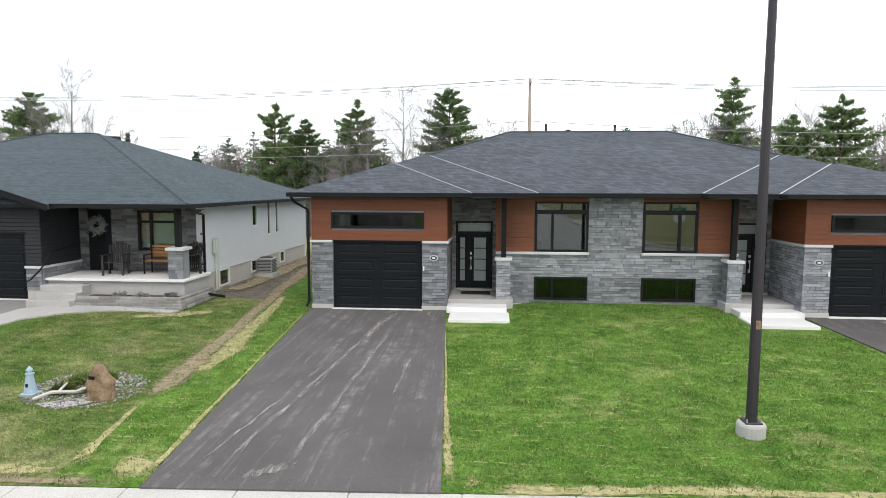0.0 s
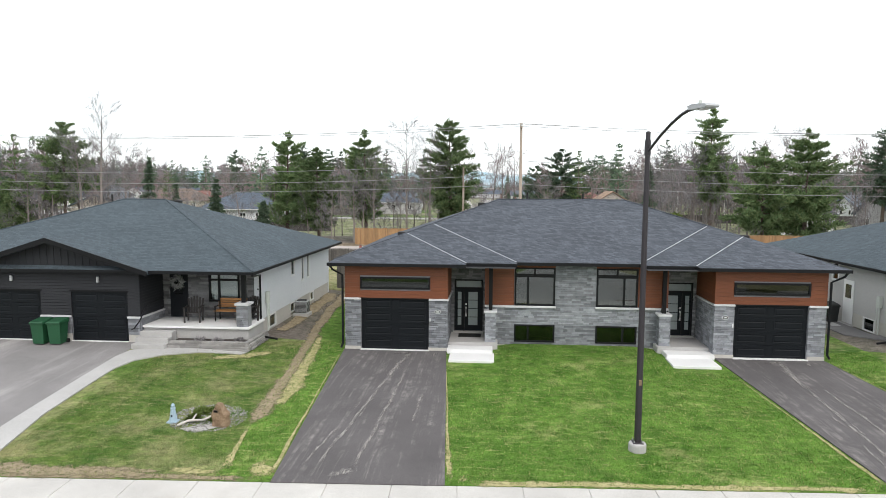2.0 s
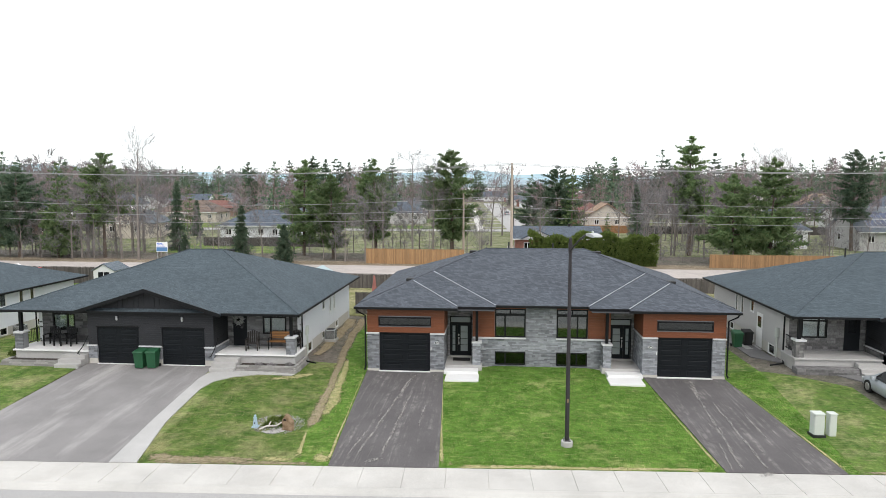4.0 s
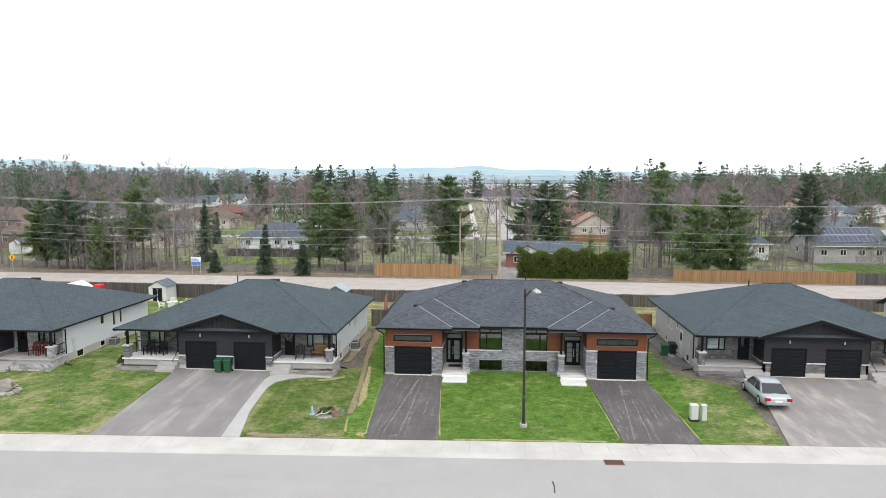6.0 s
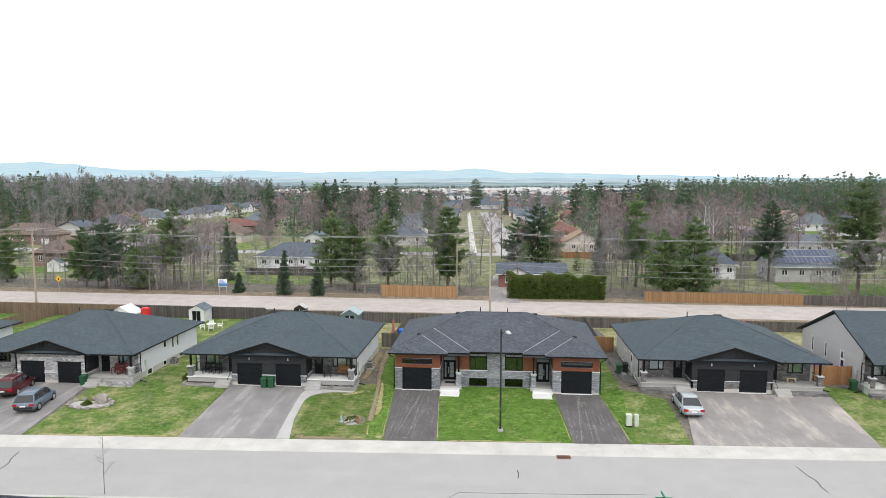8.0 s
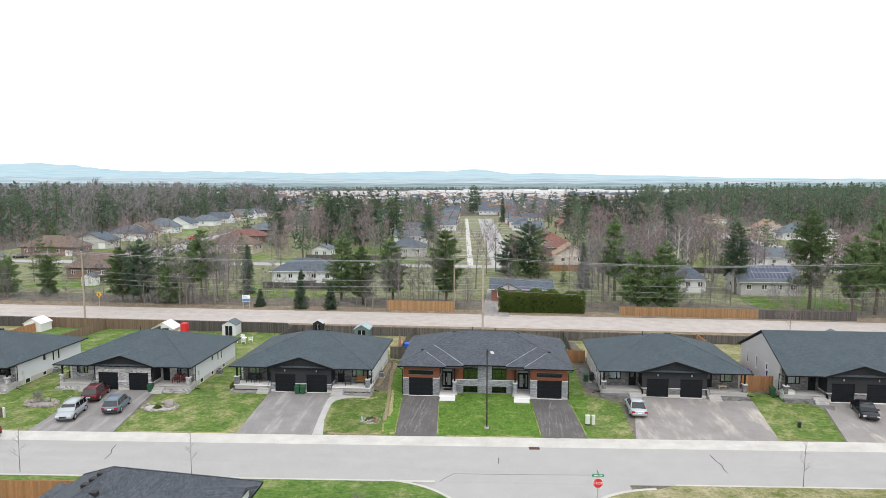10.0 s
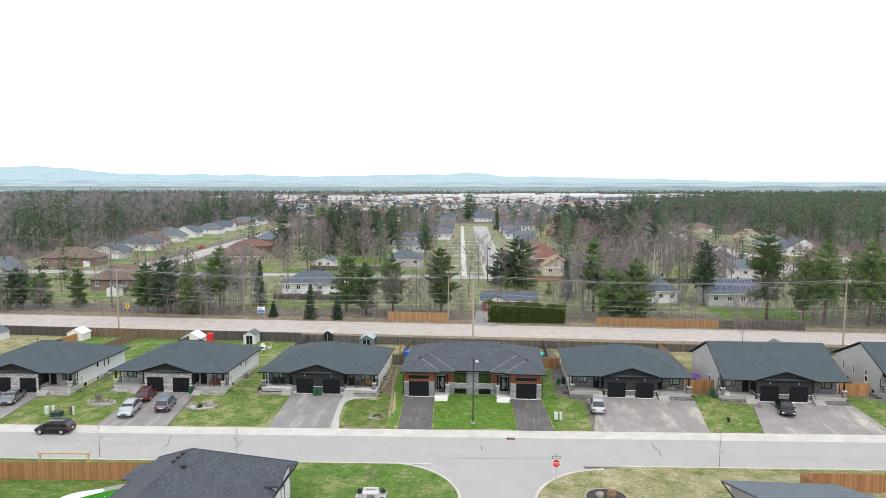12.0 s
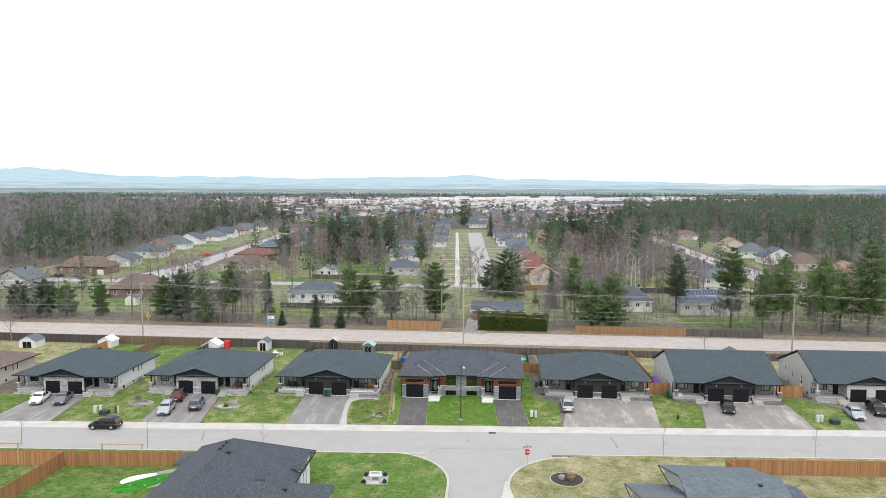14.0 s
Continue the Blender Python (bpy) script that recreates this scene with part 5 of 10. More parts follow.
        # sides
        wins = [(4.3, 4.95, 1.9, 2.85), (6.0, 6.5, 1.45, 2.95), (7.0, 7.5, 1.45, 2.95)] if roof == "hip" else [(3.2, 3.8, 1.9, 2.8), (6.3, 6.8, 1.3, 2.9), (9.0, 9.5, 1.3, 2.9)]
        base = [(1.2, 2.1, 0.0, 0.62), (4.2, 4.9, 0.1, 0.62), (7.6, 8.3, 0.1, 0.62)]
        Sd = m @ Matrix.Translation((7.8, 1.85, 0)) @ pose(0, 0, 0, 0, 0, 90)
        sw = siding_wall(B(), Sd, 11.6, 0.62, 3.0, 0.2, wins)
        part("side_wall", sw, side_mat, h)
        part("foundation", plain_wall(B(), Sd @ Matrix.Translation((0, 0.02, 0)), 11.6, -0.4, 0.62, 0.2, base), FOUNDATION, h)
        for a in wins:
            window_at(h, Sd, *a, WHITE, (), (), GLASS_DARK, rim=0.09)
        for a in base:
            window_at(h, Sd @ Matrix.Translation((0, 0.01, 0)), *a, WHITE, (), (), GLASS_DARK, rim=0.06)
        bm = B()
        tube(bm, [m @ Vector(p) for p in ((8.36, -0.3, 2.86), (8.2, 0.4, 2.75), (7.9, 1.75, 2.6), (7.9, 1.75, 0.2), (8.1, 1.2, 0.1), (8.9, 0.9, 0.06))], 0.045)
        part("downspout", bm, BLACK, h)
        if side_mat is SIDING_GREY and s < 0:
            sd = part("side_door", box(B(), 2.9, 3.75, -0.05, -0.024, 0.05, 2.1, Sd), WHITE, h, "white side door with a small light")
            part("door_light", box(B(), 3.08, 3.57, -0.058, -0.052, 1.25, 1.9, Sd), CAR_GLASS, sd)
            part("side_landing", soft_box(B(), 2.7, 3.95, -1.0, -0.06, -0.3, 0.03, 0.012, Sd), CONCRETE, h)
        bm = B()
        soft_box(bm, 7.83, 7.98, 2.5, 2.75, 1.25, 1.75, 0.02, m)
        rod(bm, m @ Vector((7.9, 2.62, 1.25)), m @ Vector((7.9, 2.62, 0.0)), 0.03)
        rod(bm, m @ Vector((7.9, 2.8, 1.6)), m @ Vector((7.9, 2.8, 0.2)), 0.02)
        part("meter_box", bm, UTILITY, h, "grey electric meter box")
    part("back_wall", siding_wall(B(), Matrix.Translation((7.8, 13.45, 0)) @ pose(0, 0, 0, 0, 0, 180), 15.6, 0.0, 3.0, 0.2), side_mat, h)
    if roof == "hip":
        part("roof", hip_roof(B(), -8.4, 8.4, -0.33, 14.3, 3.0, 0.365, 0.12), roof_mat, h, "shingled hip roof")
        eaves(h, -8.4, 8.4, -0.33, 14.3, 3.0, 0.13)
        bm = B()
        for sx in (-1, 1):
            rod(bm, (sx * 8.4, -0.33, 3.0), (sx * 1.085, 6.985, 5.67), 0.04, 0.04, 6)
        rod(bm, (-1.085, 6.985, 5.67), (1.085, 6.985, 5.67), 0.04, 0.04, 6)
        part("ridge_cap", bm, roof_mat, h)
        for vx in (0.9, 1.3):
            part("roof_vent", soft_box(B(), vx - 0.2, vx + 0.2, 7.6, 7.95, 5.3, 5.62, 0.03), BLACK_PLASTIC, h)
        part("vent_pipe", rod(B(), (-2.0, 7.4, 5.0), (-2.0, 7.4, 5.9), 0.05), BLACK_PLASTIC, h)
    else:
        part("roof", gable_roof(B(), -8.0, 8.0, -0.33, 14.3, 3.0, 0.47, "x", 0.14), roof_mat, h, "shingled saddle roof")
        for s in (-1, 1):
            tri = [(1.85, 2.99), (13.45, 2.99), (13.45, 3.1), (6.985, 6.1), (1.85, 3.7)]
            lo = [Vector((s * 7.8, a, b)) for a, b in tri]
            hi = [Vector((s * 7.6, a, b)) for a, b in tri]
            part("end_gable", solid(B(), lo, hi), side_mat, h)
            for y0, y1 in ((-0.36, 6.985), (14.33, 6.985)):
                z0, z1 = 2.99, 6.42
                ring = lambda z: [Vector((s * 8.0 + d, a, b)) for d, a, b in ((0.004 * s, y0, z0 - z), (0.035 * s, y0, z0 - z), (0.035 * s, y1, z1 - z), (0.004 * s, y1, z1 - z))]
                part("barge_board", solid(B(), ring(0.13), ring(0)), BLACK, h)
        eaves(h, -8.0, 8.0, -0.33, 14.3, 3.0, 0.13, ends_open=True)
    over = 8.3 if roof == "hip" else 7.75
    part("soffit", box(B(), -over, over, -0.3, 14.2, 2.988, 2.996), SOFFIT, h)
    part("inner_floor", box(B(), -7.5, 7.5, 2.2, 13.2, 0.6, 0.7), CONCRETE, h)
    return h


semi(-12.48, -0.6, 0.22, SIDING_WHITE, SIDING_DARK, "charcoal and white-sided semi-detached bungalow with stone porch walls", SHINGLE_GREEN, ASHLAR_DARK, detailed=True)
semi(-33.4, -1.5, 0.2, SIDING_WHITE, ASHLAR_LIGHT, "pale stone semi-detached bungalow with a dark gable and white side walls", SHINGLE_GREEN, ASHLAR_LIGHT)
semi(-54.4, -3.3, 0.2, SIDING_WHITE, ASHLAR_LIGHT, "stone-fronted semi-detached bungalow with white side walls", SHINGLE_GREEN, ASHLAR_LIGHT)
semi(-76.0, -4.6, 0.2, SIDING_BEIGE, SIDING_PALE, "beige-sided bungalow with a brown shingled roof", SHINGLE_BROWN, ASHLAR_LIGHT)
semi(29.95, 1.12, 0.2, SIDING_GREY, SIDING_DARK, "charcoal and grey semi-detached bungalow with stone porch walls", SHINGLE_GREEN, ASHLAR_DARK)
semi(49.8, 0.95, 0.2, SIDING_GREY, SIDING_DARK, "charcoal and grey semi-detached bungalow with a saddle roof", SHINGLE_GREEN, ASHLAR_DARK, roof="gable")
semi(71.5, 2.2, 0.2, SIDING_GREY, SIDING_GREY, "pale grey semi-detached bungalow with a saddle roof", SHINGLE_GREEN, ASHLAR_LIGHT, roof="gable", post_mat=WHITE)


# ---- trees ----
def blades(centres, ways, size, n, rng, spread=0.9, width=0.23):
    """Many small leaf blades round each centre."""
    c = np.repeat(np.asarray(centres, float), n, axis=0)
    w = np.repeat(np.asarray(ways, float), n, axis=0) + rng.normal(0, spread, c.shape)
    w /= np.linalg.norm(w, axis=1, keepdims=True) + 1e-9
    ln = (size if np.ndim(size) else np.full(len(centres), size)).repeat(n)[:, None] * rng.uniform(0.6, 1.25, (len(c), 1))
    s = np.cross(w, rng.normal(0, 1, c.shape))
    s /= np.linalg.norm(s, axis=1, keepdims=True) + 1e-9
    c = c + rng.normal(0, 0.22, c.shape) * ln
    v = np.stack([c - s * ln * width, c + s * ln * width, c + w * ln], axis=1)
    return v.reshape(-1, 3)


def limbs(segments, sides=5):
    """Tapered limbs from (p, q, r0, r1) rows."""
    vs, fs = [], []
    for p, q, r0, r1 in segments:
        p, q, r0, r1 = Vector(p), Vector(q), float(r0), float(r1)
        w = (q - p).normalized()
        u = w.orthogonal().normalized()
        t = w.cross(u)
        k = len(vs)
        for c, r in ((p, r0), (q, r1)):
            vs += [c + r * (math.cos(2 * math.pi * i / sides) * u + math.sin(2 * math.pi * i / sides) * t) for i in range(sides)]
        fs += [(k + i, k + (i + 1) % sides, k + sides + (i + 1) % sides, k + sides + i) for i in range(sides)]
        fs.append(tuple(k + sides + i for i in range(sides)))
    return vs, fs


def pine_form(h, w, rng, start=0.25, layers=None, per=5, clumps=5, blades_n=8, spruce=False, width=0.23, cone=False):
    """Trunk segments and needle blades of a conifer h tall and w across."""
    seg, cen, way, size = [], [], [], []
    lean = rng.normal(0, 0.012, 2)
    at = lambda z: Vector((lean[0] * z + 0.12 * math.sin(z * 0.4), lean[1] * z, z))
    r = 0.018 * h
    zs = np.linspace(0, h * 0.97, 6)
    for a, b in zip(zs, zs[1:]):
        seg.append((at(a), at(b), r * (1 - a / h) + 0.02, r * (1 - b / h) + 0.015))
    layers = layers or max(7, int(h * 0.95))
    for i in range(layers):
        f = i / (layers - 1)
        z = h * (start + (0.99 - start) * f) + rng.normal(0, 0.012 * h)
        if spruce:
            reach = w / 2 * (1 - f) ** 0.9 + 0.1
        elif cone:
            reach = w / 2 * (1 - f) ** 0.7 * rng.uniform(0.65, 1.2) + 0.3
        else:
            reach = w / 2 * (0.62 + 0.75 * f) * (1 - f ** 2.4) * rng.uniform(0.6, 1.25) + 0.25
        k = per if f < 0.9 else 3
        a0 = rng.uniform(0, 6.28)
        for j in range(k):
            if not spruce and rng.random() < 0.14:
                continue
            a = a0 + 6.283 * j / k + rng.normal(0, 0.3)
            ln = float(reach * rng.uniform(0.6, 1.18))
            rise = rng.uniform(-0.08, 0.16) if not spruce else -0.28
            p = at(z)
            d = Vector((math.cos(a), math.sin(a), rise + 0.25 * f))
            q = p + d * ln
            seg.append((p, q, 0.006 * h * (1 - 0.7 * f) * 0.6 + 0.012, 0.008))
            for s in np.linspace(0.3 if not spruce else 0.15, 1.0, clumps):
                s = float(s)
                c = p + d * ln * s + Vector((0, 0, 0.06 * ln * s * s if not spruce else -0.1 * ln * s))
                cen.append(tuple(c))
                way.append((d.x * 0.8, d.y * 0.8, 0.35 if not spruce else -0.05))
                size.append((0.42 + 0.16 * ln * (1.15 - s)) * (1.08 - 0.42 * f if not spruce else 0.7))
    cen.append(tuple(at(h * 0.97)))
    way.append((0, 0, 1))
    size.append(0.035 * h + 0.2)
    return seg, blades(cen, way, np.asarray(size), blades_n, rng, 0.9, width)


def bare_form(h, w, rng, limbs_n=12, twigs=8, fork=0.3, thick=1.0, girth=1.0):
    """Trunk, limbs and twig slivers of a leafless tree."""
    seg, cen, way = [], [], []
    r = (0.011 * h + 0.02) * girth
    bend = rng.normal(0, 0.03, 2)
    at = lambda z: Vector((bend[0] * z * (z / h), bend[1] * z * (z / h), z))
    zs = np.linspace(0, h * 0.9, 5)
    for a, b in zip(zs, zs[1:]):
        seg.append((at(a), at(b), r * (1 - a / h) + 0.012, r * (1 - b / h) + 0.01))
    for i in range(limbs_n):
        f = fork + (0.95 - fork) * (i / limbs_n) + rng.uniform(0, 0.04)
        p = at(h * f)
        a = i * 2.4 + rng.normal(0, 0.4)
        ln = float(w * 0.5 * (1.15 - f * 0.75) * rng.uniform(0.6, 1.2))
        d = Vector((math.cos(a), math.sin(a), rng.uniform(0.7, 1.5))).normalized()
        q = p + d * ln * 1.25
        seg.append((p, q, r * 0.45 * (1.1 - f) + 0.008, 0.008))
        for t in (0.4, 0.7, 1.0):
            m0 = p + (q - p) * t
            d2 = (d + Vector(rng.normal(0, 0.55, 3))).normalized()
            e = m0 + d2 * ln * 0.5
            seg.append((m0, e, 0.012, 0.004))
            for s in (0.35, 0.7, 1.0):
                cen.append(tuple(m0 + (e - m0) * s))
                way.append(tuple(d2 + Vector((0, 0, 0.5))))
    tw = blades(cen, way, h * 0.075 + 0.25, twigs, rng, 0.55, (0.008 + 0.03 / max(h, 3)) * thick)
    return seg, tw


def pine(x, y, h, w, seed, label, spruce=False, start=0.25, dark=False, z=None, dense=1.0):
    rng = np.random.default_rng(seed)
    random.seed(seed)
    seg, bl = pine_form(h, w, rng, 0.04 if spruce else start, layers=int(h * (2.2 if spruce else 1.05)) + 4, per=7 if spruce else 6, clumps=int(6 * dense), blades_n=9 if spruce else 30 if y < 70 else 16, spruce=spruce, width=0.2 if spruce else 0.15)
    t = thing("spruce_tree" if spruce else "pine_tree", x, y, ground_z(x, y) if z is None else z, rng.uniform(0, 360), label, "tree", "conifers beyond the highway")
    vs, fs = limbs(seg)
    raw("trunk", vs, fs, BARK, t)
    tri_mesh("crown", bl, NEEDLE_DARK if (dark or spruce) else NEEDLE, t)
    return t


def bare(x, y, h, w, seed, label, red=False, birch=False, z=None, limbs_n=14, twigs=9, group="leafless trees", girth=1.0):
    rng = np.random.default_rng(seed)
    seg, tw = bare_form(h, w, rng, limbs_n, twigs, girth=girth)
    t = thing("bare_tree", x, y, ground_z(x, y) if z is None else z, rng.uniform(0, 360), label, "tree", group)
    vs, fs = limbs(seg, 4)
    raw("trunk", vs, fs, BIRCH if birch else BARK_GREY, t)
    tri_mesh("crown", tw, TWIG_RED if red else TWIG, t)
    return t


# conifers that stand out: x, y, height, width, foot of the crown, dark
PINES = ((-22.6, 59.6, 14.2, 8.0, 0.15, 0), (-17.2, 55.9, 11.8, 6.0, 0.15, 0), (-11.0, 56.0, 13.9, 5.6, 0.22, 0), (-0.2, 55.9, 15.4, 8.0, 0.22, 0), (13.5, 100, 11.0, 10, 0.05, 1),
         (18.6, 101, 14.6, 13, 0.05, 1), (34.6, 64, 17.2, 6.2, 0.32, 0), (37.0, 52.5, 11.6, 8.2, 0.12, 0), (41.9, 53.0, 13.6, 8.8, 0.12, 0),
         (62.6, 73.7, 16.2, 7.2, 0.3, 1), (70.8, 57.7, 19.2, 10.0, 0.25, 0), (76.3, 53, 14.5, 6.4, 0.25, 0), (80.7, 53.5, 18.1, 7.0, 0.3, 0))
PINES_B = ((89.6, 53, 18.2, 7.0, 0.3, 0), (99.5, 52, 21.9, 9.6, 0.25, 0), (95, 56, 14, 6.4, 0.3, 0), (-50.6, 54.5, 14.9, 8.8, 0.36, 0),
           (-63.4, 54, 13.0, 8.2, 0.15, 1), (-68.3, 55.5, 11.2, 7.0, 0.15, 0), (-57, 53.5, 7.5, 5.6, 0.12, 0), (-101.8, 57.5, 9.6, 7.0, 0.15, 1),
           (-96.7, 58.5, 9.0, 7.0, 0.15, 0), (-107.3, 55.6, 9.3, 7.0, 0.15, 1), (-88.1, 60.1, 9.1, 4.6, 0.1, 0), (-148.7, 145, 11, 6, 0.1, 0))
PINES_C = ((-74.8, 170, 18.3, 9.5, 0.2, 1), (-79.4, 248, 20, 12, 0.3, 0), (-53, 251, 19, 12, 0.2, 1), (-42.7, 252, 19, 12, 0.25, 0),
           (-60.8, 250, 17.5, 9.5, 0.1, 1), (-16.5, 175, 17.1, 8.2, 0.2, 1), (-9.5, 470, 24, 17, 0.1, 1), (58.3, 260, 21, 12, 0.25, 1),
           (85.1, 263, 20, 13, 0.2, 1), (113.6, 325, 13, 11, 0.2, 1), (80.2, 183, 17, 8.5, 0.2, 1), (46, 256, 20, 12, 0.2, 1))
k = 0
for x, y, h, w, st, dk in PINES + PINES_B + PINES_C:
    k += 1
    near = y < 110
    pine(x, y, h, w, 100 + k, ("tall dark green pine with layered boughs" if dk else "tall green pine with airy layered boughs") if h > 12 else "young green pine with branches to the ground",
         start=st, dark=bool(dk), dense=(1.9 if st < 0.1 else 1.25 if st < 0.25 else 0.9) if near else 0.9)
for x, y, h, w in ((30.3, 80, 10.6, 4.0), (-37.2, 51.9, 3.4, 2.2), (-28.5, 50.6, 7.6, 3.2), (-22.4, 50.2, 5.2, 3.2), (-57.4, 97, 7.4, 2.8), (13.8, 350, 16.5, 7), (-45.5, 66, 11, 3.6)):
    k += 1
    pine(x, y, h, w, 100 + k, "dark green cone-shaped spruce", spruce=True)

BARES = ((7.2, 102, 14.4, 7, 0), (-5.4, 53.5, 14.8, 6.7, 0), (-9.4, 53, 10.7, 5.5, 0), (-2.6, 54, 13.5, 5.6, 0), (-44, 52, 17.3, 6.6, 0), (-46.8, 52.5, 13.2, 5.5, 0),
         (-53.1, 53, 10.1, 4.4, 0), (37.2, 68, 13.4, 7.4, 0), (53.3, 86, 16.3, 8, 0), (55.8, 86.5, 15.5, 8, 1), (63, 96, 13.7, 8.6, 0), (57.3, 35.0, 4.4, 6, 1),
         (-89.7, 30.3, 7.5, 5.7, 1), (-79.2, 59, 17.7, 5.6, 0), (70.9, 53, 9.2, 5.3, 0), (12.5, 61, 7.5, 5.5, 0), (29, 58, 9, 5, 0))
for i, (x, y, h, w, red) in enumerate(BARES):
    bare(x, y, h, w, 300 + i, "tall leafless tree with fine grey twigs" if not red else "leafless tree with reddish budding twigs", bool(red), birch=i in (8, 9))

for i in range(13):
    bare(47 + i * 1.9 + 0.8 * math.sin(i * 5.0), 124 + 3.5 * math.sin(i * 2.3), 12.5 + 1.6 * math.sin(i * 3.1), 5.5, 360 + i, "slender white-barked birch in a loose stand", i % 3 == 0, birch=True, group="birches beside the far street")

# the scrubby belt along the highway, and the woods beyond: too many to count
HOUSE_SPOTS = []


def crown_cloud(kind, h, w, rng, n, thick):
    """Loose blades in the outline of a far tree's crown."""
    if kind == "pine":
        f = rng.random(n) ** 0.8
        st = rng.uniform(0.06, 0.3)
        lay = np.floor(f * 7 + rng.normal(0, 0.25, n)) / 7
        lay = np.clip(lay, 0, 0.97)
        r = w / 2 * (1 - lay) ** 0.75 * (0.75 + 0.35 * np.sin(lay * 31 + h)) * np.sqrt(rng.random(n)) + 0.15
        a = rng.uniform(0, 6.283, n)
        c = np.stack([r * np.cos(a), r * np.sin(a), h * (st + (0.97 - st) * lay) + rng.normal(0, 0.02 * h, n)], 1)
        d = np.stack([np.cos(a), np.sin(a), np.full(n, 0.35)], 1)
        return blades(c, d, h * 0.085 + 0.25, 1, rng, 0.5, 0.3 * thick)
    z = rng.random(n) ** 0.7
    r = w / 2 * np.sqrt(np.clip(1 - (z * 1.6 - 0.75) ** 2, 0.05, 1)) * rng.random(n) ** 0.6
    a = rng.uniform(0, 6.283, n)
    c = np.stack([r * np.cos(a), r * np.sin(a), h * (0.28 + 0.68 * z)], 1)
    d = np.stack([np.cos(a) * 0.5, np.sin(a) * 0.5, np.full(n, 0.9)], 1)
    return blades(c, d, h * 0.09 + 0.3, 1, rng, 0.35, 0.03 * thick)


def limb_tris(seg):
    """Three-sided limbs as loose triangles."""
    out = []
    for p, q, r0, r1 in seg:
        p, q = np.array(p, float), np.array(q, float)
        w = q - p
        u = np.cross(w, (0.3, 0.5, 0.8))
        u /= np.linalg.norm(u) + 1e-9
        t = np.cross(w, u)
        t /= np.linalg.norm(t) + 1e-9
        ring = [math.cos(2.094 * i) * u + math.sin(2.094 * i) * t for i in range(3)]
        for i in range(3):
            a, b = ring[i], ring[(i + 1) % 3]
            out += [p + a * r0, p + b * r0, q + a * r1, p + b * r0, q + b * r1, q + a * r1]
    return np.array(out)


FORMS = {}


def forms(kind, fine):
    """Eight whole trees, 15 m tall, from which a stand is grown."""
    if (kind, fine) not in FORMS:
        made = []
        for i in range(8):
            r = np.random.default_rng(700 + i)
            if kind == "bare":
                seg, tw = bare_form(15, r.uniform(6, 9), r, 10 if fine else 7, 6 if fine else 5, 0.22, 2.4 if fine else 5.0)
                seg = [g for g in seg if fine or g[2] > 0.013]
            else:
                st = (0.06, 0.12, 0.2, 0.1, 0.3, 0.08, 0.16, 0.24)[i] if kind == "pine" else (0.2, 0.3, 0.16, 0.34, 0.25, 0.38, 0.2, 0.28)[i]
                seg, tw = pine_form(15, r.uniform(6.6, 9.0), r, st, 13 if kind == "pine" else 9, 6 if fine else 5, 4 if fine else 3, 7 if fine else 4, False, 0.27 if fine else 0.42, kind == "pine" or i % 2 == 0)
                seg = seg[:5]
            made.append((tw / 15, limb_tris(seg) / 15))
        FORMS[kind, fine] = made
    return FORMS[kind, fine]


def woods(name, label, places, rng, kind, h_range, material, trunk_material, n, thick=1.0, trunks=True, fine=None):
    """Many trees as one stand."""
    stand = thing(name, 0, 0, 0, 0, label, "woods", kind="stuff")
    cv, tv = [], []
    for x, y, hs in places:
        h = rng.uniform(*h_range) * hs
        o = np.array((x, y, ground_z(x, y)))
        if fine is None:
            w = h * (rng.uniform(0.38, 0.6) if kind == "pine" else rng.uniform(0.4, 0.62))
            cv.append(crown_cloud(kind, h, w, rng, n, thick) + o)
            continue
        crown, stem = forms(kind, fine)[int(rng.integers(8))]
        a, k = rng.uniform(0, 6.283), h * rng.uniform(0.85, 1.15)
        turn = np.array(((math.cos(a) * k, -math.sin(a) * k, 0), (math.sin(a) * k, math.cos(a) * k, 0), (0, 0, h)))
        cv.append(crown @ turn.T + o)
        tv.append(stem @ turn.T + o)
    tagged(tri_mesh("crowns", np.concatenate(cv), material, stand), kind="stuff")
    if tv:
        tagged(tri_mesh("trunks", np.concatenate(tv), trunk_material, stand), kind="stuff")
    return stand


def clear_of(x, y, roads=True):
    if -13.5 < x < 2.5 and 45 < y < 50.6:
        return False
    if 6 < x < 28 and 44 < y < 62 and not (27.3 < x):
        return False
    if -106 < x < -80 and 60 < y < 84 or -94 < x < -64 and 52 < y < 84 and int(abs(x) * 7) % 4:
        return False
    sx = 12.4 - (y - 119) * 0.0437
    if y > 110 and y < 440 and sx - 22 < x < sx + 11:
        return False
    if abs(y - (118 - x * 0.016)) < 5.5 and abs(x) < 170:
        return False
    if 116 < y < 190 and -126 < x < -101 or 190 <= y < 400 and -150 < x < -108:
        return False
    if 88 < x < 176 and 116 < y < 320 and int(x * 5 + y) % 5 > 1:
        return False
    if 112 < y < 360 and 107 < x < 130:
        return False
    for hx, hy, hr in HOUSE_SPOTS:
        if (x - hx) ** 2 + (y - hy + hr * 0.35) ** 2 < hr * hr * 1.55:
            return False
        if y > 66 and hy < 300 and abs(x - hx - (y - hy) * hx / (hy + 80)) < hr and -3.2 * hr < y - hy < 0:
            return False
    return True


def scatter(rng, n, x0, x1, y0, y1, keep=lambda x, y: True, hs=lambda x, y: 1.0):
    out = []
    for _ in range(n):
        x, y = rng.uniform(x0, x1), rng.uniform(y0, y1)
        if clear_of(x, y) and keep(x, y):
            out.append((x, y, hs(x, y)))
    return out


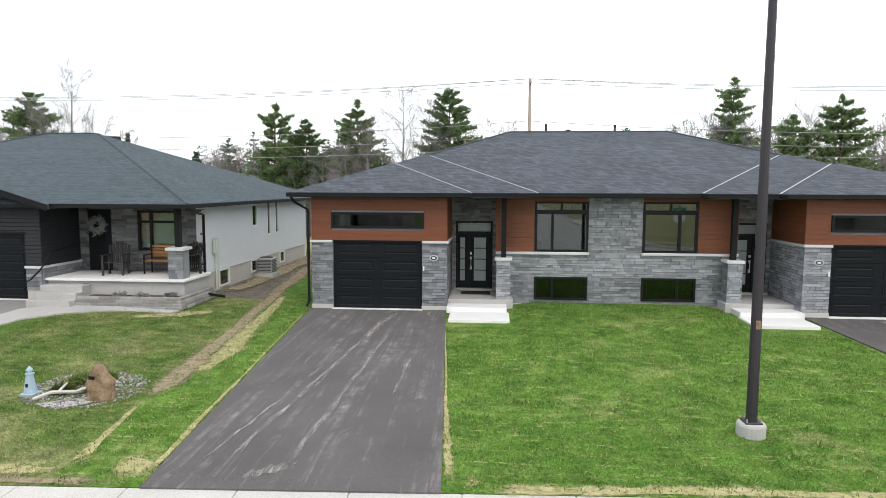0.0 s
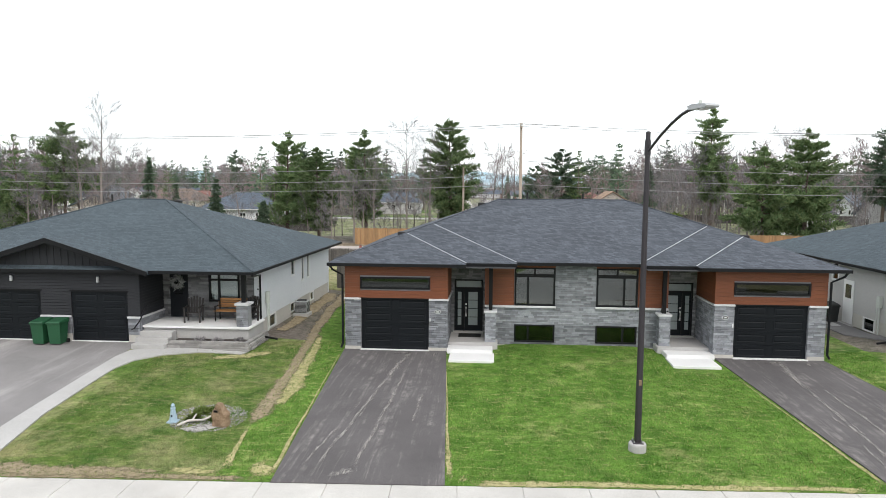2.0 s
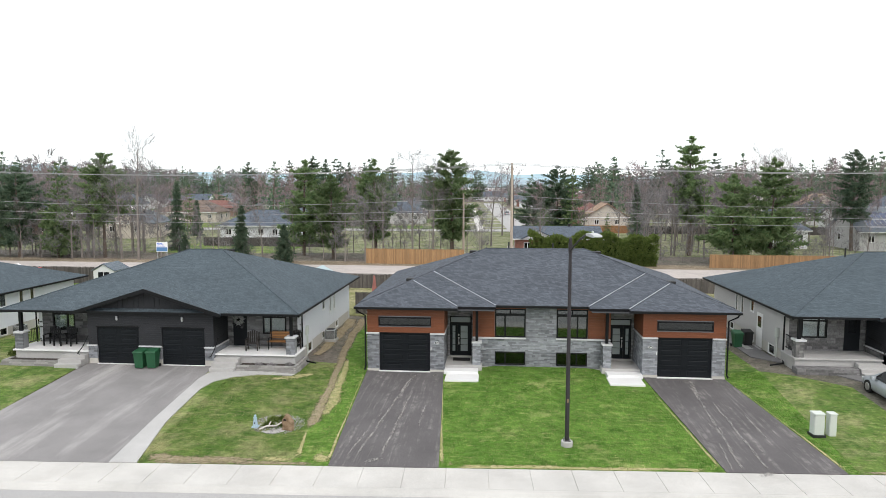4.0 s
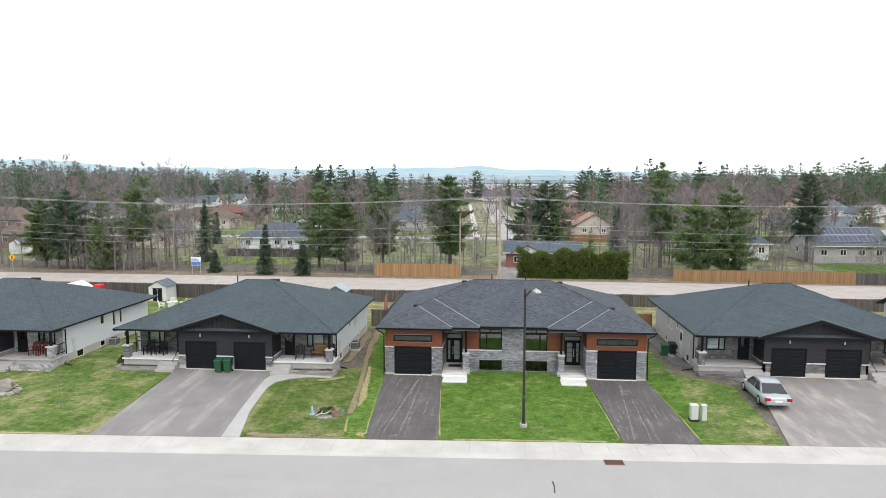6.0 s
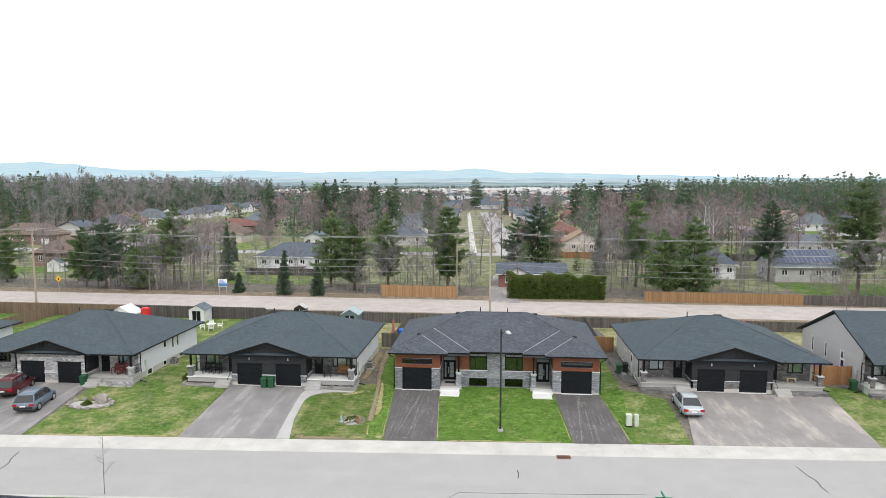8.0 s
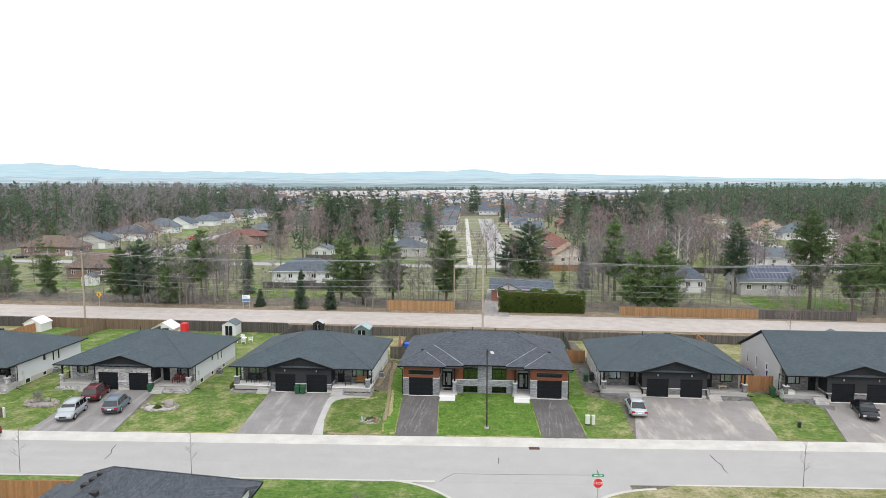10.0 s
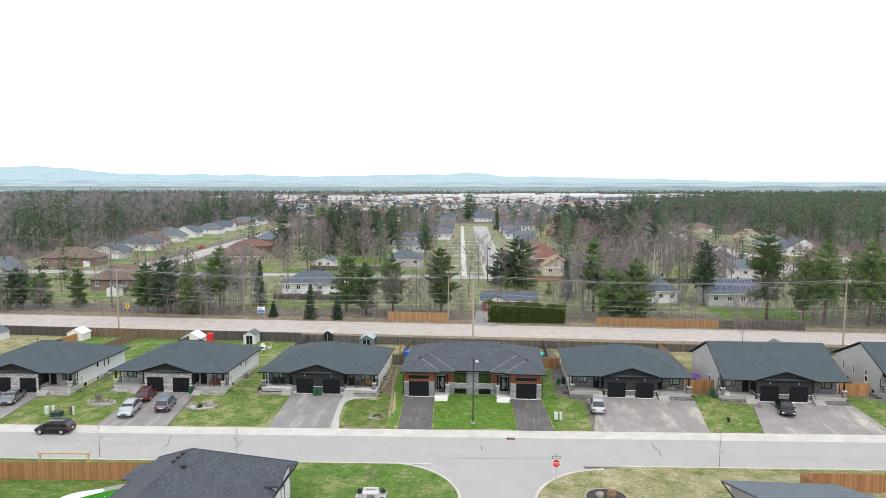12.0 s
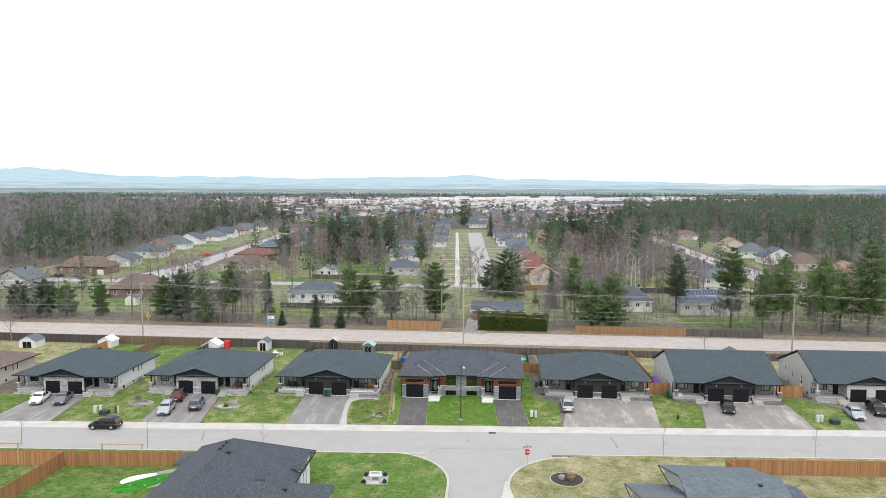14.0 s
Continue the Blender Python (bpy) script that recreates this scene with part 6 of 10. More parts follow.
# ---- houses beyond the highway ----
def far_house(x0, x1, y, top, roof_mat, wall_mat, label, roof="hip", depth=9.5, rz=0.0, name="bungalow", wins=4, garage=False, brick_base=None, deck=False, simple=False):
    w = x1 - x0
    cx = (x0 + x1) / 2
    HOUSE_SPOTS.append((cx, y + depth / 2, max(w, depth) * 0.62))
    h = thing(name, cx, y, ground_z(cx, y), rz, label, "house", "houses beyond the highway")
    e = min(3.1, top - 1.6)
    a = w / 2
    rng = random.Random(int(abs(x0 * 7 + y)))
    slots = []
    for i in range(wins):
        u = -a + (i + 0.5) * w / wins + rng.uniform(-0.25, 0.25)
        slots.append((u - 0.55, u + 0.55, e - 1.75, e - 0.6))
    if garage:
        slots[-1] = (a - 3.3, a - 0.6, -0.05, 2.1)
    sh = [(p + a, q + a, r, s) for p, q, r, s in slots]
    part("wall", plain_wall(B(), Matrix.Translation((-a, 0, 0)), w, -0.3, e, 0.2, sh), wall_mat, h)
    for name_, m, ln in (("wall", Matrix.Translation((a, 0.2, 0)) @ pose(0, 0, 0, 0, 0, 90), depth - 0.2), ("wall", Matrix.Translation((-a, depth, 0)) @ pose(0, 0, 0, 0, 0, -90), depth - 0.2), ("wall", Matrix.Translation((a - 0.2, depth, 0)) @ pose(0, 0, 0, 0, 0, 180), w - 0.4)):
        o = [(ln * 0.3, ln * 0.3 + 1.0, e - 1.75, e - 0.6), (ln * 0.68, ln * 0.68 + 1.0, e - 1.75, e - 0.6)]
        part(name_, plain_wall(B(), m, ln, -0.3, e, 0.2, () if simple else o), wall_mat, h)
        for q in o if not simple else ():
            window_at(h, m, *q, WHITE, (), (), CAR_GLASS, rim=0.09)
    for i, q in enumerate(slots):
        if garage and i == len(slots) - 1:
            panel_door(h, Matrix.Identity(4), *q[:2], 0, q[3], 4, 1, WHITE, "white garage door")
        else:
            window_at(h, Matrix.Identity(4), *q, WHITE, ((q[0] + q[1]) / 2,), (), CAR_GLASS, rim=0.09)
    ov = 0.5
    run = min(w, depth) / 2 + ov
    sl = (top - e) / run
    if roof == "hip":
        part("roof", hip_roof(B(), -a - ov, a + ov, -ov, depth + ov, e + 0.02, sl), roof_mat, h)
    else:
        al = "x" if roof == "gable_x" else "y"
        sl = (top - e) / ((depth if al == "x" else w) / 2 + ov)
        part("roof", gable_roof(B(), -a - ov, a + ov, -ov, depth + ov, e + 0.02, sl, al), roof_mat, h)
        if al == "x":
            for s in (-1, 1):
                t = [(0, e), (depth, e), (depth / 2, e + depth / 2 * sl)]
                part("end_gable", solid(B(), [Vector((s * a, p, q)) for p, q in t], [Vector((s * (a - 0.2), p, q)) for p, q in t]), wall_mat, h)
        else:
            for yy in (0, depth - 0.2):
                part("end_gable", extrude(B(), [(-a, e), (a, e), (0, e + a * sl)], yy, yy + 0.2), wall_mat, h)
    bm = B()
    box(bm, -a - ov - 0.03, a + ov + 0.03, -ov - 0.04, -ov - 0.004, e - 0.16, e)
    if simple:
        bm.free()
        return h
    part("gutter", bm, WHITE if wall_mat is not BRICK_BROWN else BLACK, h)
    part("chimney_vent", soft_box(B(), a * 0.3, a * 0.3 + 0.35, depth / 2 - 0.2, depth / 2 + 0.15, top - 0.5, top + 0.35, 0.03), BLACK_PLASTIC, h)
    if deck:
        d = part("deck", box(B(), -0.5, 3.6, -2.4, -0.004, 0.85, 0.97), FENCE_DARK, h, "raised timber deck")
        bm = B()
        for i in range(12):
            box(bm, -0.5 + i * 0.36, -0.44 + i * 0.36, -2.4, -2.35, 0.97, 1.85)
        box(bm, -0.52, 3.62, -2.42, -2.34, 1.85, 1.92)
        part("deck_railing", bm, WHITE, h)
        for u in (-0.45, 3.5):
            part("deck_post", box(B(), u, u + 0.1, -2.35, -2.25, -0.2, 0.85), FENCE_DARK, h)
        for i in range(5):
            part("deck_step", box(B(), 3.65, 4.6, -2.3 + i * 0.28, -2.05 + i * 0.28, 0.1 + i * 0.16, 0.14 + i * 0.16), WHITE, h)
    return h


far_house(-45.5, -30.2, 82, 5.9, SHINGLE_BLUE, SIDING_WHITE, "white bungalow with a blue-grey hip roof and a rear deck", wins=5, deck=True)
far_house(8.9, 21.4, 62, 4.2, SHINGLE_BLUE, BRICK_RED, "red brick bungalow with a white front gable", "gable_x", depth=8.5, wins=4, name="brick_bungalow")
fg = bpy.data.objects["brick_bungalow"]
part("front_gable", extrude(B(), [(-5.2, 2.6), (-0.4, 2.6), (-2.8, 3.75)], -0.62, -0.55), WHITE, fg, "white boarded front gable")
part("gable_roof", gable_roof(B(), -5.5, -0.1, -0.9, 3.0, 2.65, 0.46, "y"), SHINGLE_BLUE, fg)
solar_house = far_house(63.5, 76.2, 73, 6.2, SHINGLE_GREY, SIDING_GREY, "grey bungalow with solar panels on its roof", "gable_x", wins=4, name="solar_bungalow")
far_house(48.8, 57, 76, 6.6, SHINGLE_BLUE, SIDING_PALE, "pale bungalow with a blue-grey roof behind pines", wins=3)
far_house(-100.9, -84.9, 84, 7.0, SHINGLE_BROWN, BRICK_BROWN, "brown brick bungalow with a rear deck and stairs", wins=4, deck=True, name="brick_bungalow")
far_house(-73.2, -63, 88, 5.4, SHINGLE_GREY, SIDING_BEIGE, "beige gabled house with a grey roof", "gable_y", wins=2)
far_house(-150, -138.1, 99, 6.6, SHINGLE_GREY, SIDING_GREY, "grey gabled house among trees", "gable_y", wins=2)
far_house(-153.1, -133.7, 134.4, 6.8, SHINGLE_BROWN, BRICK_BROWN, "long brown house with a hipped roof", wins=5, garage=True)
for i, (a, b, y, t) in enumerate(((-152.1, -138.5, 160, 6.0), (-158.2, -142.9, 192, 6.7), (-164, -149.7, 212, 7.1), (-166.8, -152.1, 236, 7.5), (-172, -158.4, 267, 7.0))):
    far_house(a, b, y, t, (SHINGLE_BLUE, SHINGLE_BLUE, SHINGLE_BROWN, SHINGLE_GREY, SHINGLE_BLUE)[i], (SIDING_GREY, SIDING_PALE, SIDING_BEIGE, SIDING_WHITE, SIDING_PALE)[i],
              "pale house with an attached garage on a curving street", "hip" if i % 2 else "gable_y", garage=True, wins=3)
for i in range(5):
    y = 294 + i * 26
    far_house(-171 - i * 2.4, -157 - i * 2.4, y, 6.4 + 0.3 * (i % 2), (SHINGLE_GREY, SHINGLE_BLUE, SHINGLE_BROWN)[i % 3], (SIDING_WHITE, SIDING_PALE, SIDING_BEIGE)[i % 3],
              "pale house in a row along a curving street", "gable_x" if i % 2 else "hip", garage=True, wins=3, simple=True)
    if i < 4:
        far_house(-112 - i * 4.5, -99 - i * 4.5, y - 22, 6.0, (SHINGLE_BLUE, SHINGLE_RED, SHINGLE_GREY)[i % 3], (SIDING_BEIGE, BRICK_BROWN, SIDING_PALE)[i % 3], "low house backing on gardens along a curving street", "hip", wins=3, simple=True)
far_house(-93.3, -75.5, 146.2, 6.5, SHINGLE_BROWN, SIDING_BEIGE, "beige bungalow with a wide brown roof", wins=5)
far_house(-103.4, -86.7, 185, 5.7, SHINGLE_RED, BRICK_BROWN, "brick bungalow with a red-brown roof", wins=4)
far_house(-106.2, -93.2, 221, 6.5, SHINGLE_GREY, BRICK_BROWN, "brick house with a grey roof", wins=3)
far_house(-51.1, -45.2, 135, 4.6, SHINGLE_GREY, WHITE, "small white gabled garage", "gable_y", depth=7, wins=2, name="detached_garage")
far_house(-27, -14.5, 142, 6.0, SHINGLE_BLUE, SIDING_GREY, "grey house with layered blue-grey roofs", "hip", wins=3)
far_house(-32.6, -19.5, 191, 5.4, SHINGLE_GREY, SIDING_PALE, "pale house with a grey roof", "gable_x", wins=3)
far_house(-36.5, -25.3, 243, 5.5, SHINGLE_BLUE, SIDING_PALE, "pale house with a blue-grey roof", "gable_x", wins=3)
far_house(-45, -39, 239, 3.9, SHINGLE_GREY, WHITE, "small white gabled outbuilding", "gable_y", depth=6, wins=2, name="outbuilding")
far_house(27.5, 37.2, 122.5, 6.4, SHINGLE_TAN, SIDING_BEIGE, "beige house with a tan roof", "gable_y", wins=2)
far_house(27.0, 37.0, 148, 6.0, SHINGLE_RED, BRICK_RED, "brick house with a red-brown roof", "hip", wins=2)
far_house(25.9, 35.9, 172, 6.0, SHINGLE_RED, SIDING_BEIGE, "beige house with a red-brown roof", "hip", wins=2)
far_house(23.7, 34.2, 192, 6.5, SHINGLE_BROWN, SIDING_PALE, "pale house with a brown roof", "hip", wins=2)
far_house(23.0, 33.2, 213, 6.8, SHINGLE_BLUE, SIDING_PALE, "pale house with a blue-grey roof", "hip", wins=2)
far_house(22.0, 32.2, 236, 6.8, SHINGLE_GREY, SIDING_GREY, "grey house with a grey roof", "gable_x", wins=2)
far_house(24.1, 38.6, 342, 5.8, SHINGLE_BLUE, SIDING_WHITE, "white house at the far end of the street", "gable_x", wins=3)
far_house(86.7, 97.9, 145, 6.4, SHINGLE_BLUE, SIDING_GREY, "grey house with a dark hip roof", "hip", wins=3)
far_house(85, 97, 122.0, 5.6, SHINGLE_GREY, SIDING_PALE, "pale bungalow with a grey roof", "gable_x", wins=3)
for i, (a, b, y, t) in enumerate(((136.7, 149.8, 138, 6.9), (135.3, 147.9, 169, 7.2), (134.5, 148.3, 193, 7.4), (134.3, 146.3, 218, 7.3), (133.6, 148.4, 245, 7.6), (133.5, 150.2, 331, 6.0))):
    far_house(a, b, y, t, (SHINGLE_TAN, SHINGLE_BROWN, SHINGLE_BLUE, SHINGLE_GREY, SHINGLE_TAN, SHINGLE_BROWN)[i], (SIDING_BEIGE, SIDING_BEIGE, SIDING_WHITE, SIDING_PALE, SIDING_BEIGE, SIDING_BEIGE)[i],
              "pale house with an attached garage on a wide street", "hip" if i % 2 else "gable_y", garage=True, wins=3)
far_house(-4.5, 12.9, 448, 6.3, SHINGLE_BLUE, SIDING_PALE, "pale house closing the straight street", "gable_x", wins=5)
for i in range(9):
    y = 262 + i * 21
    sx = 12.4 - (y - 119) * 0.0437
    far_house(sx - 30, sx - 18, y, 5.8, (SHINGLE_GREY, SHINGLE_BROWN, SHINGLE_BLUE)[i % 3], (SIDING_PALE, SIDING_BEIGE, SIDING_GREY)[i % 3], "pale bungalow along the straight street", "hip" if i % 2 else "gable_x", wins=3)
    far_house(sx + 12, sx + 22, y + 8, 6.0, (SHINGLE_BLUE, SHINGLE_GREY, SHINGLE_RED)[i % 3], (SIDING_WHITE, SIDING_PALE, BRICK_RED)[i % 3], "small house along the straight street", "gable_x" if i % 2 else "hip", wins=3)

# the town in the distance: six kinds of house set out in loose rows
rng = np.random.default_rng(5)
first = []
for i in range(6):
    y = 470 + i * 12
    x = -60 + i * 24
    first.append(far_house(x, x + 13, y, 6.4, (SHINGLE_GREY, SHINGLE_BROWN, SHINGLE_BLUE, SHINGLE_RED, SHINGLE_GREY, SHINGLE_BROWN)[i], (SIDING_PALE, SIDING_BEIGE, SIDING_WHITE, BRICK_RED, SIDING_GREY, SIDING_PALE)[i],
                           "small pale house in the distant town", "hip" if i % 2 else "gable_x", wins=2, name="town_house", simple=True))
for j in range(7):
    y = 545 + j * 30
    for i in range(13):
        x = -0.044 * y + (i - 6) * 25 + rng.uniform(-5, 5)
        if abs(x + 0.04 * y) < 9 or rng.random() < 0.15:
            continue
        HOUSE_SPOTS.append((x, y, 9))
        copy_thing(first[(i * 5 + j * 3) % 6], pose(x, y + rng.uniform(-6, 6), -0.25, 0, 0, rng.uniform(-12, 12)))


def distant_town(rng):
    """Hundreds of small houses too far off to tell apart, as one mesh."""
    vs, fs, ix = [], [], []
    y = 450.0
    while y < 1950:
        pitch = 19 + 0.006 * y
        x = -0.52 * y
        while x < 0.36 * y:
            x += pitch * rng.uniform(0.75, 1.5)
            near = 545 <= y < 745 and abs(x + 0.044 * y) < 165
            lane = abs(x + 0.04 * (y - 119) - 12) < 26 and y < 560
            wood = x < -0.2 * y and rng.random() < (0.6 if y < 1300 else 0.35) or x > 0.2 * y and y < 780
            if near or lane or wood or rng.random() < 0.12:
                continue
            w, d = rng.uniform(10, 17), rng.uniform(8, 11)
            e = rng.choice((2.9, 3.1, 5.4), p=(0.4, 0.3, 0.3))
            t = e + rng.uniform(2.0, 3.2)
            a, (cx, cy) = math.radians(rng.choice((0, 90)) + rng.uniform(-9, 9)), (x, y + rng.uniform(-9, 9))
            ca, sa = math.cos(a), math.sin(a)
            at = lambda u, v, z: (cx + u * ca - v * sa, cy + u * sa + v * ca, z - 0.25)
            k = len(vs)
            w, d, o = w / 2, d / 2, 0.5
            vs += [at(u, v, z) for z in (0, e) for u, v in ((-w, -d), (w, -d), (w, d), (-w, d))]
            fs += [(k + i, k + (i + 1) % 4, k + 4 + (i + 1) % 4, k + 4 + i) for i in range(4)]
            hip = d * 0.9 if rng.random() < 0.5 else -o
            vs += [at(u, v, e) for u, v in ((-w - o, -d - o), (w + o, -d - o), (w + o, d + o), (-w - o, d + o))] + [at(-w + hip, 0, t), at(w - hip, 0, t)]
            r = k + 8
            fs += [(r, r + 1, r + 5, r + 4), (r + 1, r + 2, r + 5), (r + 2, r + 3, r + 4, r + 5), (r + 3, r, r + 4)]
            wall = int(rng.integers(0, 4))
            # the palest roof tone becomes the commonest beyond y = 1050
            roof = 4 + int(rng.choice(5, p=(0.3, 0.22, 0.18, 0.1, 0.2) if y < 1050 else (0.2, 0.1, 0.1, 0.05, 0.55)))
            gable = wall if hip < 0 else roof
            ix += [wall] * 4 + [roof, gable, roof, gable]
        y += 24 + 0.012 * y
    town = thing("distant_town", 0, 0, 0, 0, "hundreds of small pale houses in the distant town", "town", kind="stuff")
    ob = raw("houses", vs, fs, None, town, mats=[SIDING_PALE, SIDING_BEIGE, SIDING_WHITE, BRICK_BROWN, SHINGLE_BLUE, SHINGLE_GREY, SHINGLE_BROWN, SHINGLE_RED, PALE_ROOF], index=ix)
    tagged(ob, kind="stuff")


PALE_ROOF = surface("pale_roofing", (0.42, 0.4, 0.39), 0.9, 0.15, 0.05, 2, 0.1)
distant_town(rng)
patch("pale_district", [(-190, 1080), (360, 1080), (560, 1900), (-320, 1900)], 12, 8, 0.05, surface("pale_gravel_yards", (0.36, 0.34, 0.32), 0.95, 0.35, 0.02, 0.3, 0.1), "pale yards and lots of the distant town", category="ground")
for i in range(26):
    x = (-118, -96, -74, -52)[i % 4] - (i // 4) * 4 if i % 2 else (48, 66, 84, 102)[i % 4] + (i // 4) * 3
    y = 262 + (i // 2) * 14 + rng.uniform(-3, 3)
    HOUSE_SPOTS.append((x, y, 10))
    copy_thing(first[(i * 5 + 1) % 6], pose(x, y, -0.22, 0, 0, rng.uniform(-14, 14)))
sheds_far = [(-262, 1090, 58, 30, 12), (-850, 1430, 150, 40, 9), (-560, 1180, 70, 30, 9), (-760, 1000, 60, 24, 7)]
for i in range(26):
    sheds_far.append((-190 + i * 33 + rng.uniform(-12, 12), 1560 + (i * 7 % 5) * 75 + rng.uniform(-20, 20), rng.uniform(34, 110), 40, rng.uniform(6, 11)))
for x, y, w, d, h in sheds_far:
    b = thing("warehouse", x, y, -0.25, 0, "long pale flat-roofed commercial building", "warehouse", "commercial buildings in the distance")
    part("wall", box(B(), -w / 2, w / 2, 0, d, -0.3, h), SIDING_PALE, b)
    part("roof", box(B(), -w / 2 - 0.3, w / 2 + 0.3, -0.3, d + 0.3, h + 0.004, h + 0.6), WHITE, b)

for i in range(16):
    x, y = 150 + (i % 8) * 42 + (i // 8) * 17, 1060 + (i // 8) * 120 + (i % 3) * 14
    w = 30 + (i * 5 % 3) * 4
    b = thing("terrace_row", x, y, -0.25, 0, "row of pale houses under one dark roof", "terrace", "terraces in the distance")
    part("wall", box(B(), -w / 2, w / 2, 0, 11, -0.3, 6), SIDING_PALE if i % 3 else SIDING_BEIGE, b)
    part("roof", gable_roof(B(), -w / 2 - 0.5, w / 2 + 0.5, -0.6, 11.6, 6.02, 0.5, "x"), SHINGLE_BLUE, b)
    for q in range(int(w / 5)):
        part("window", box(B(), -w / 2 + 2 + q * 5, -w / 2 + 4 + q * 5, -0.06, -0.005, 3.4, 5), CAR_GLASS, b)

# solar panels on the grey bungalow
for k in range(12):
    c, r = k % 6, k // 6
    sl = (6.2 - 3.1) / 5.25
    bm = B()
    x = 65.0 + c * 1.62 - 69.85
    y0 = 0.4 + r * 2.0
    z = lambda yy: 3.12 + (yy + 0.5) * sl + 0.06
    solid(bm, [Vector(p) for p in ((x, y0, z(y0)), (x + 1.55, y0, z(y0)), (x + 1.55, y0 + 1.9, z(y0 + 1.9)), (x, y0 + 1.9, z(y0 + 1.9)))],
          [Vector(p) for p in ((x, y0, z(y0) + 0.05), (x + 1.55, y0, z(y0) + 0.05), (x + 1.55, y0 + 1.9, z(y0 + 1.9) + 0.05), (x, y0 + 1.9, z(y0 + 1.9) + 0.05))])
    panel = part("solar_panel", bm, SOLAR, solar_house, "dark blue solar panel")
    bm = B()
    for a, b, c, d in ((0, 1.6, -0.03, 0.03), (0, 1.6, 1.89, 1.95), (-0.03, 0.03, 0, 1.93), (0.76, 0.8, 0, 1.93)):
        p = [(x + a, y0 + c), (x + b, y0 + c), (x + b, y0 + d), (x + a, y0 + d)]
        solid(bm, [Vector((u, v, z(v) + 0.052)) for u, v in p], [Vector((u, v, z(v) + 0.075)) for u, v in p])
    part("panel_frame", bm, GALV, panel)

# ---- woods ----
rng = np.random.default_rng(9)
gap = lambda x, y: not (-46 < x < -12 and y > 53.5 and rng.random() < 0.55) and not (57 < x < 82 and y > 56 and rng.random() < 0.7)
belt = scatter(rng, 290, -150, 135, 51.5, 66, gap)
woods("roadside_scrub", "belt of thin leafless trees along the highway", belt, rng, "bare", (3, 10), TWIG, BARK_GREY, 0, fine=True)
tall_belt = scatter(rng, 28, -80, -44, 52, 62) + scatter(rng, 46, 25, 62, 60, 100)
woods("tall_scrub", "taller leafless trees along the highway", tall_belt, rng, "bare", (7, 13), TWIG, BARK_GREY, 0, fine=True)
scrub = scatter(rng, 1700, -170, 150, 48.8, 63, lambda x, y: x < -46 or x > 78 or rng.random() < 0.4)
woods("roadside_brush", "low dry brush along the highway", scrub, rng, "bare", (0.9, 3.8), TWIG, BARK_GREY, 50, 1.2)
belt2 = scatter(rng, 260, -190, 180, 66, 112, lambda x, y: x < -50 or x > 40 or rng.random() < 0.35)
woods("leafless_grove", "leafless trees among the back gardens", belt2, rng, "bare", (8, 15), TWIG_RED, BARK_GREY, 0, fine=True)
bp = scatter(rng, 165, -185, 175, 53, 112, lambda x, y: x < -112 or x > 82 or (y > 84 and rng.random() < 0.3) or (x < -44 and y < 68 and rng.random() < 0.75))
woods("roadside_pines", "green pines between the gardens", bp, rng, "pine", (5, 14), NEEDLE, BARK, 0, fine=True)
mid = scatter(rng, 560, -135, 135, 124, 430)
woods("budding_grove", "reddish budding trees among the houses", mid, rng, "bare", (7, 13), TWIG_RED, BARK_GREY, 0, fine=False)
midg = scatter(rng, 330, -200, 200, 124, 430)
woods("grey_grove", "grey leafless trees among the houses", midg, rng, "bare", (8, 14), TWIG, BARK_GREY, 0, fine=False)
midp = scatter(rng, 300, -140, 200, 126, 430, lambda x, y: abs(x - 5) > 30 or rng.random() < 0.12)
woods("garden_pines", "dark pines among the houses", midp, rng, "pine", (9, 19), NEEDLE_DARK, BARK, 0, fine=False)
spread = lambda n, x0, x1, y0, y1: [(rng.uniform(x0, x1), rng.uniform(y0, y1), 1.0) for _ in range(n)]
clump = spread(17, -74, -34, 196, 232) + spread(10, -62, -44, 176, 196)
clump += spread(22, 46, 86, 226, 268) + spread(5, 60, 84, 180, 200)
woods("pine_clump", "tall dark pines standing close among the houses", clump, rng, "pine", (15, 22), NEEDLE_DARK, BARK, 0, fine=True)
reds = scatter(rng, 26, -84, -22, 146, 192) + scatter(rng, 26, 40, 88, 126, 215)
woods("budding_clump", "tall reddish budding trees in the gardens", reds, rng, "bare", (11, 17), TWIG_RED, BARK_GREY, 0, fine=True)
left = scatter(rng, 1500, -520, -150, 158, 620, lambda x, y: x < -186 - 0.06 * (y - 160) )
cut = int(len(left) * 0.48)
woods("west_wood", "dense tall grey leafless wood", left[:cut], rng, "bare", (18, 26), TWIG, BARK_GREY, 0, fine=False)
woods("west_pinewood", "dark tall pines in a dense wood", left[cut:], rng, "pine", (15, 26), NEEDLE_DARK, BARK, 0, fine=False)
right = scatter(rng, 1250, 150, 560, 200, 760, lambda x, y: x > 158 + 0.12 * (y - 180) if y < 330 else x > 112 + 0.16 * (y - 330))
cut = int(len(right) * 0.66)
woods("east_pinewood", "dense tall dark pine wood", right[:cut], rng, "tall", (19, 26), NEEDLE_DARK, BARK, 0, fine=False)
woods("east_wood", "leafless trees at the edge of a pine wood", right[cut:], rng, "bare", (12, 20), TWIG_RED, BARK_GREY, 0, fine=False)
low = scatter(rng, 5600, -420, 420, 124, 520, lambda x, y: abs(x) > 165 or rng.random() < 0.45)
cut = len(low) // 2
woods("understory", "low grey brush under the trees", low[:cut], rng, "bare", (2.5, 6), TWIG, BARK_GREY, 22, 3.4)
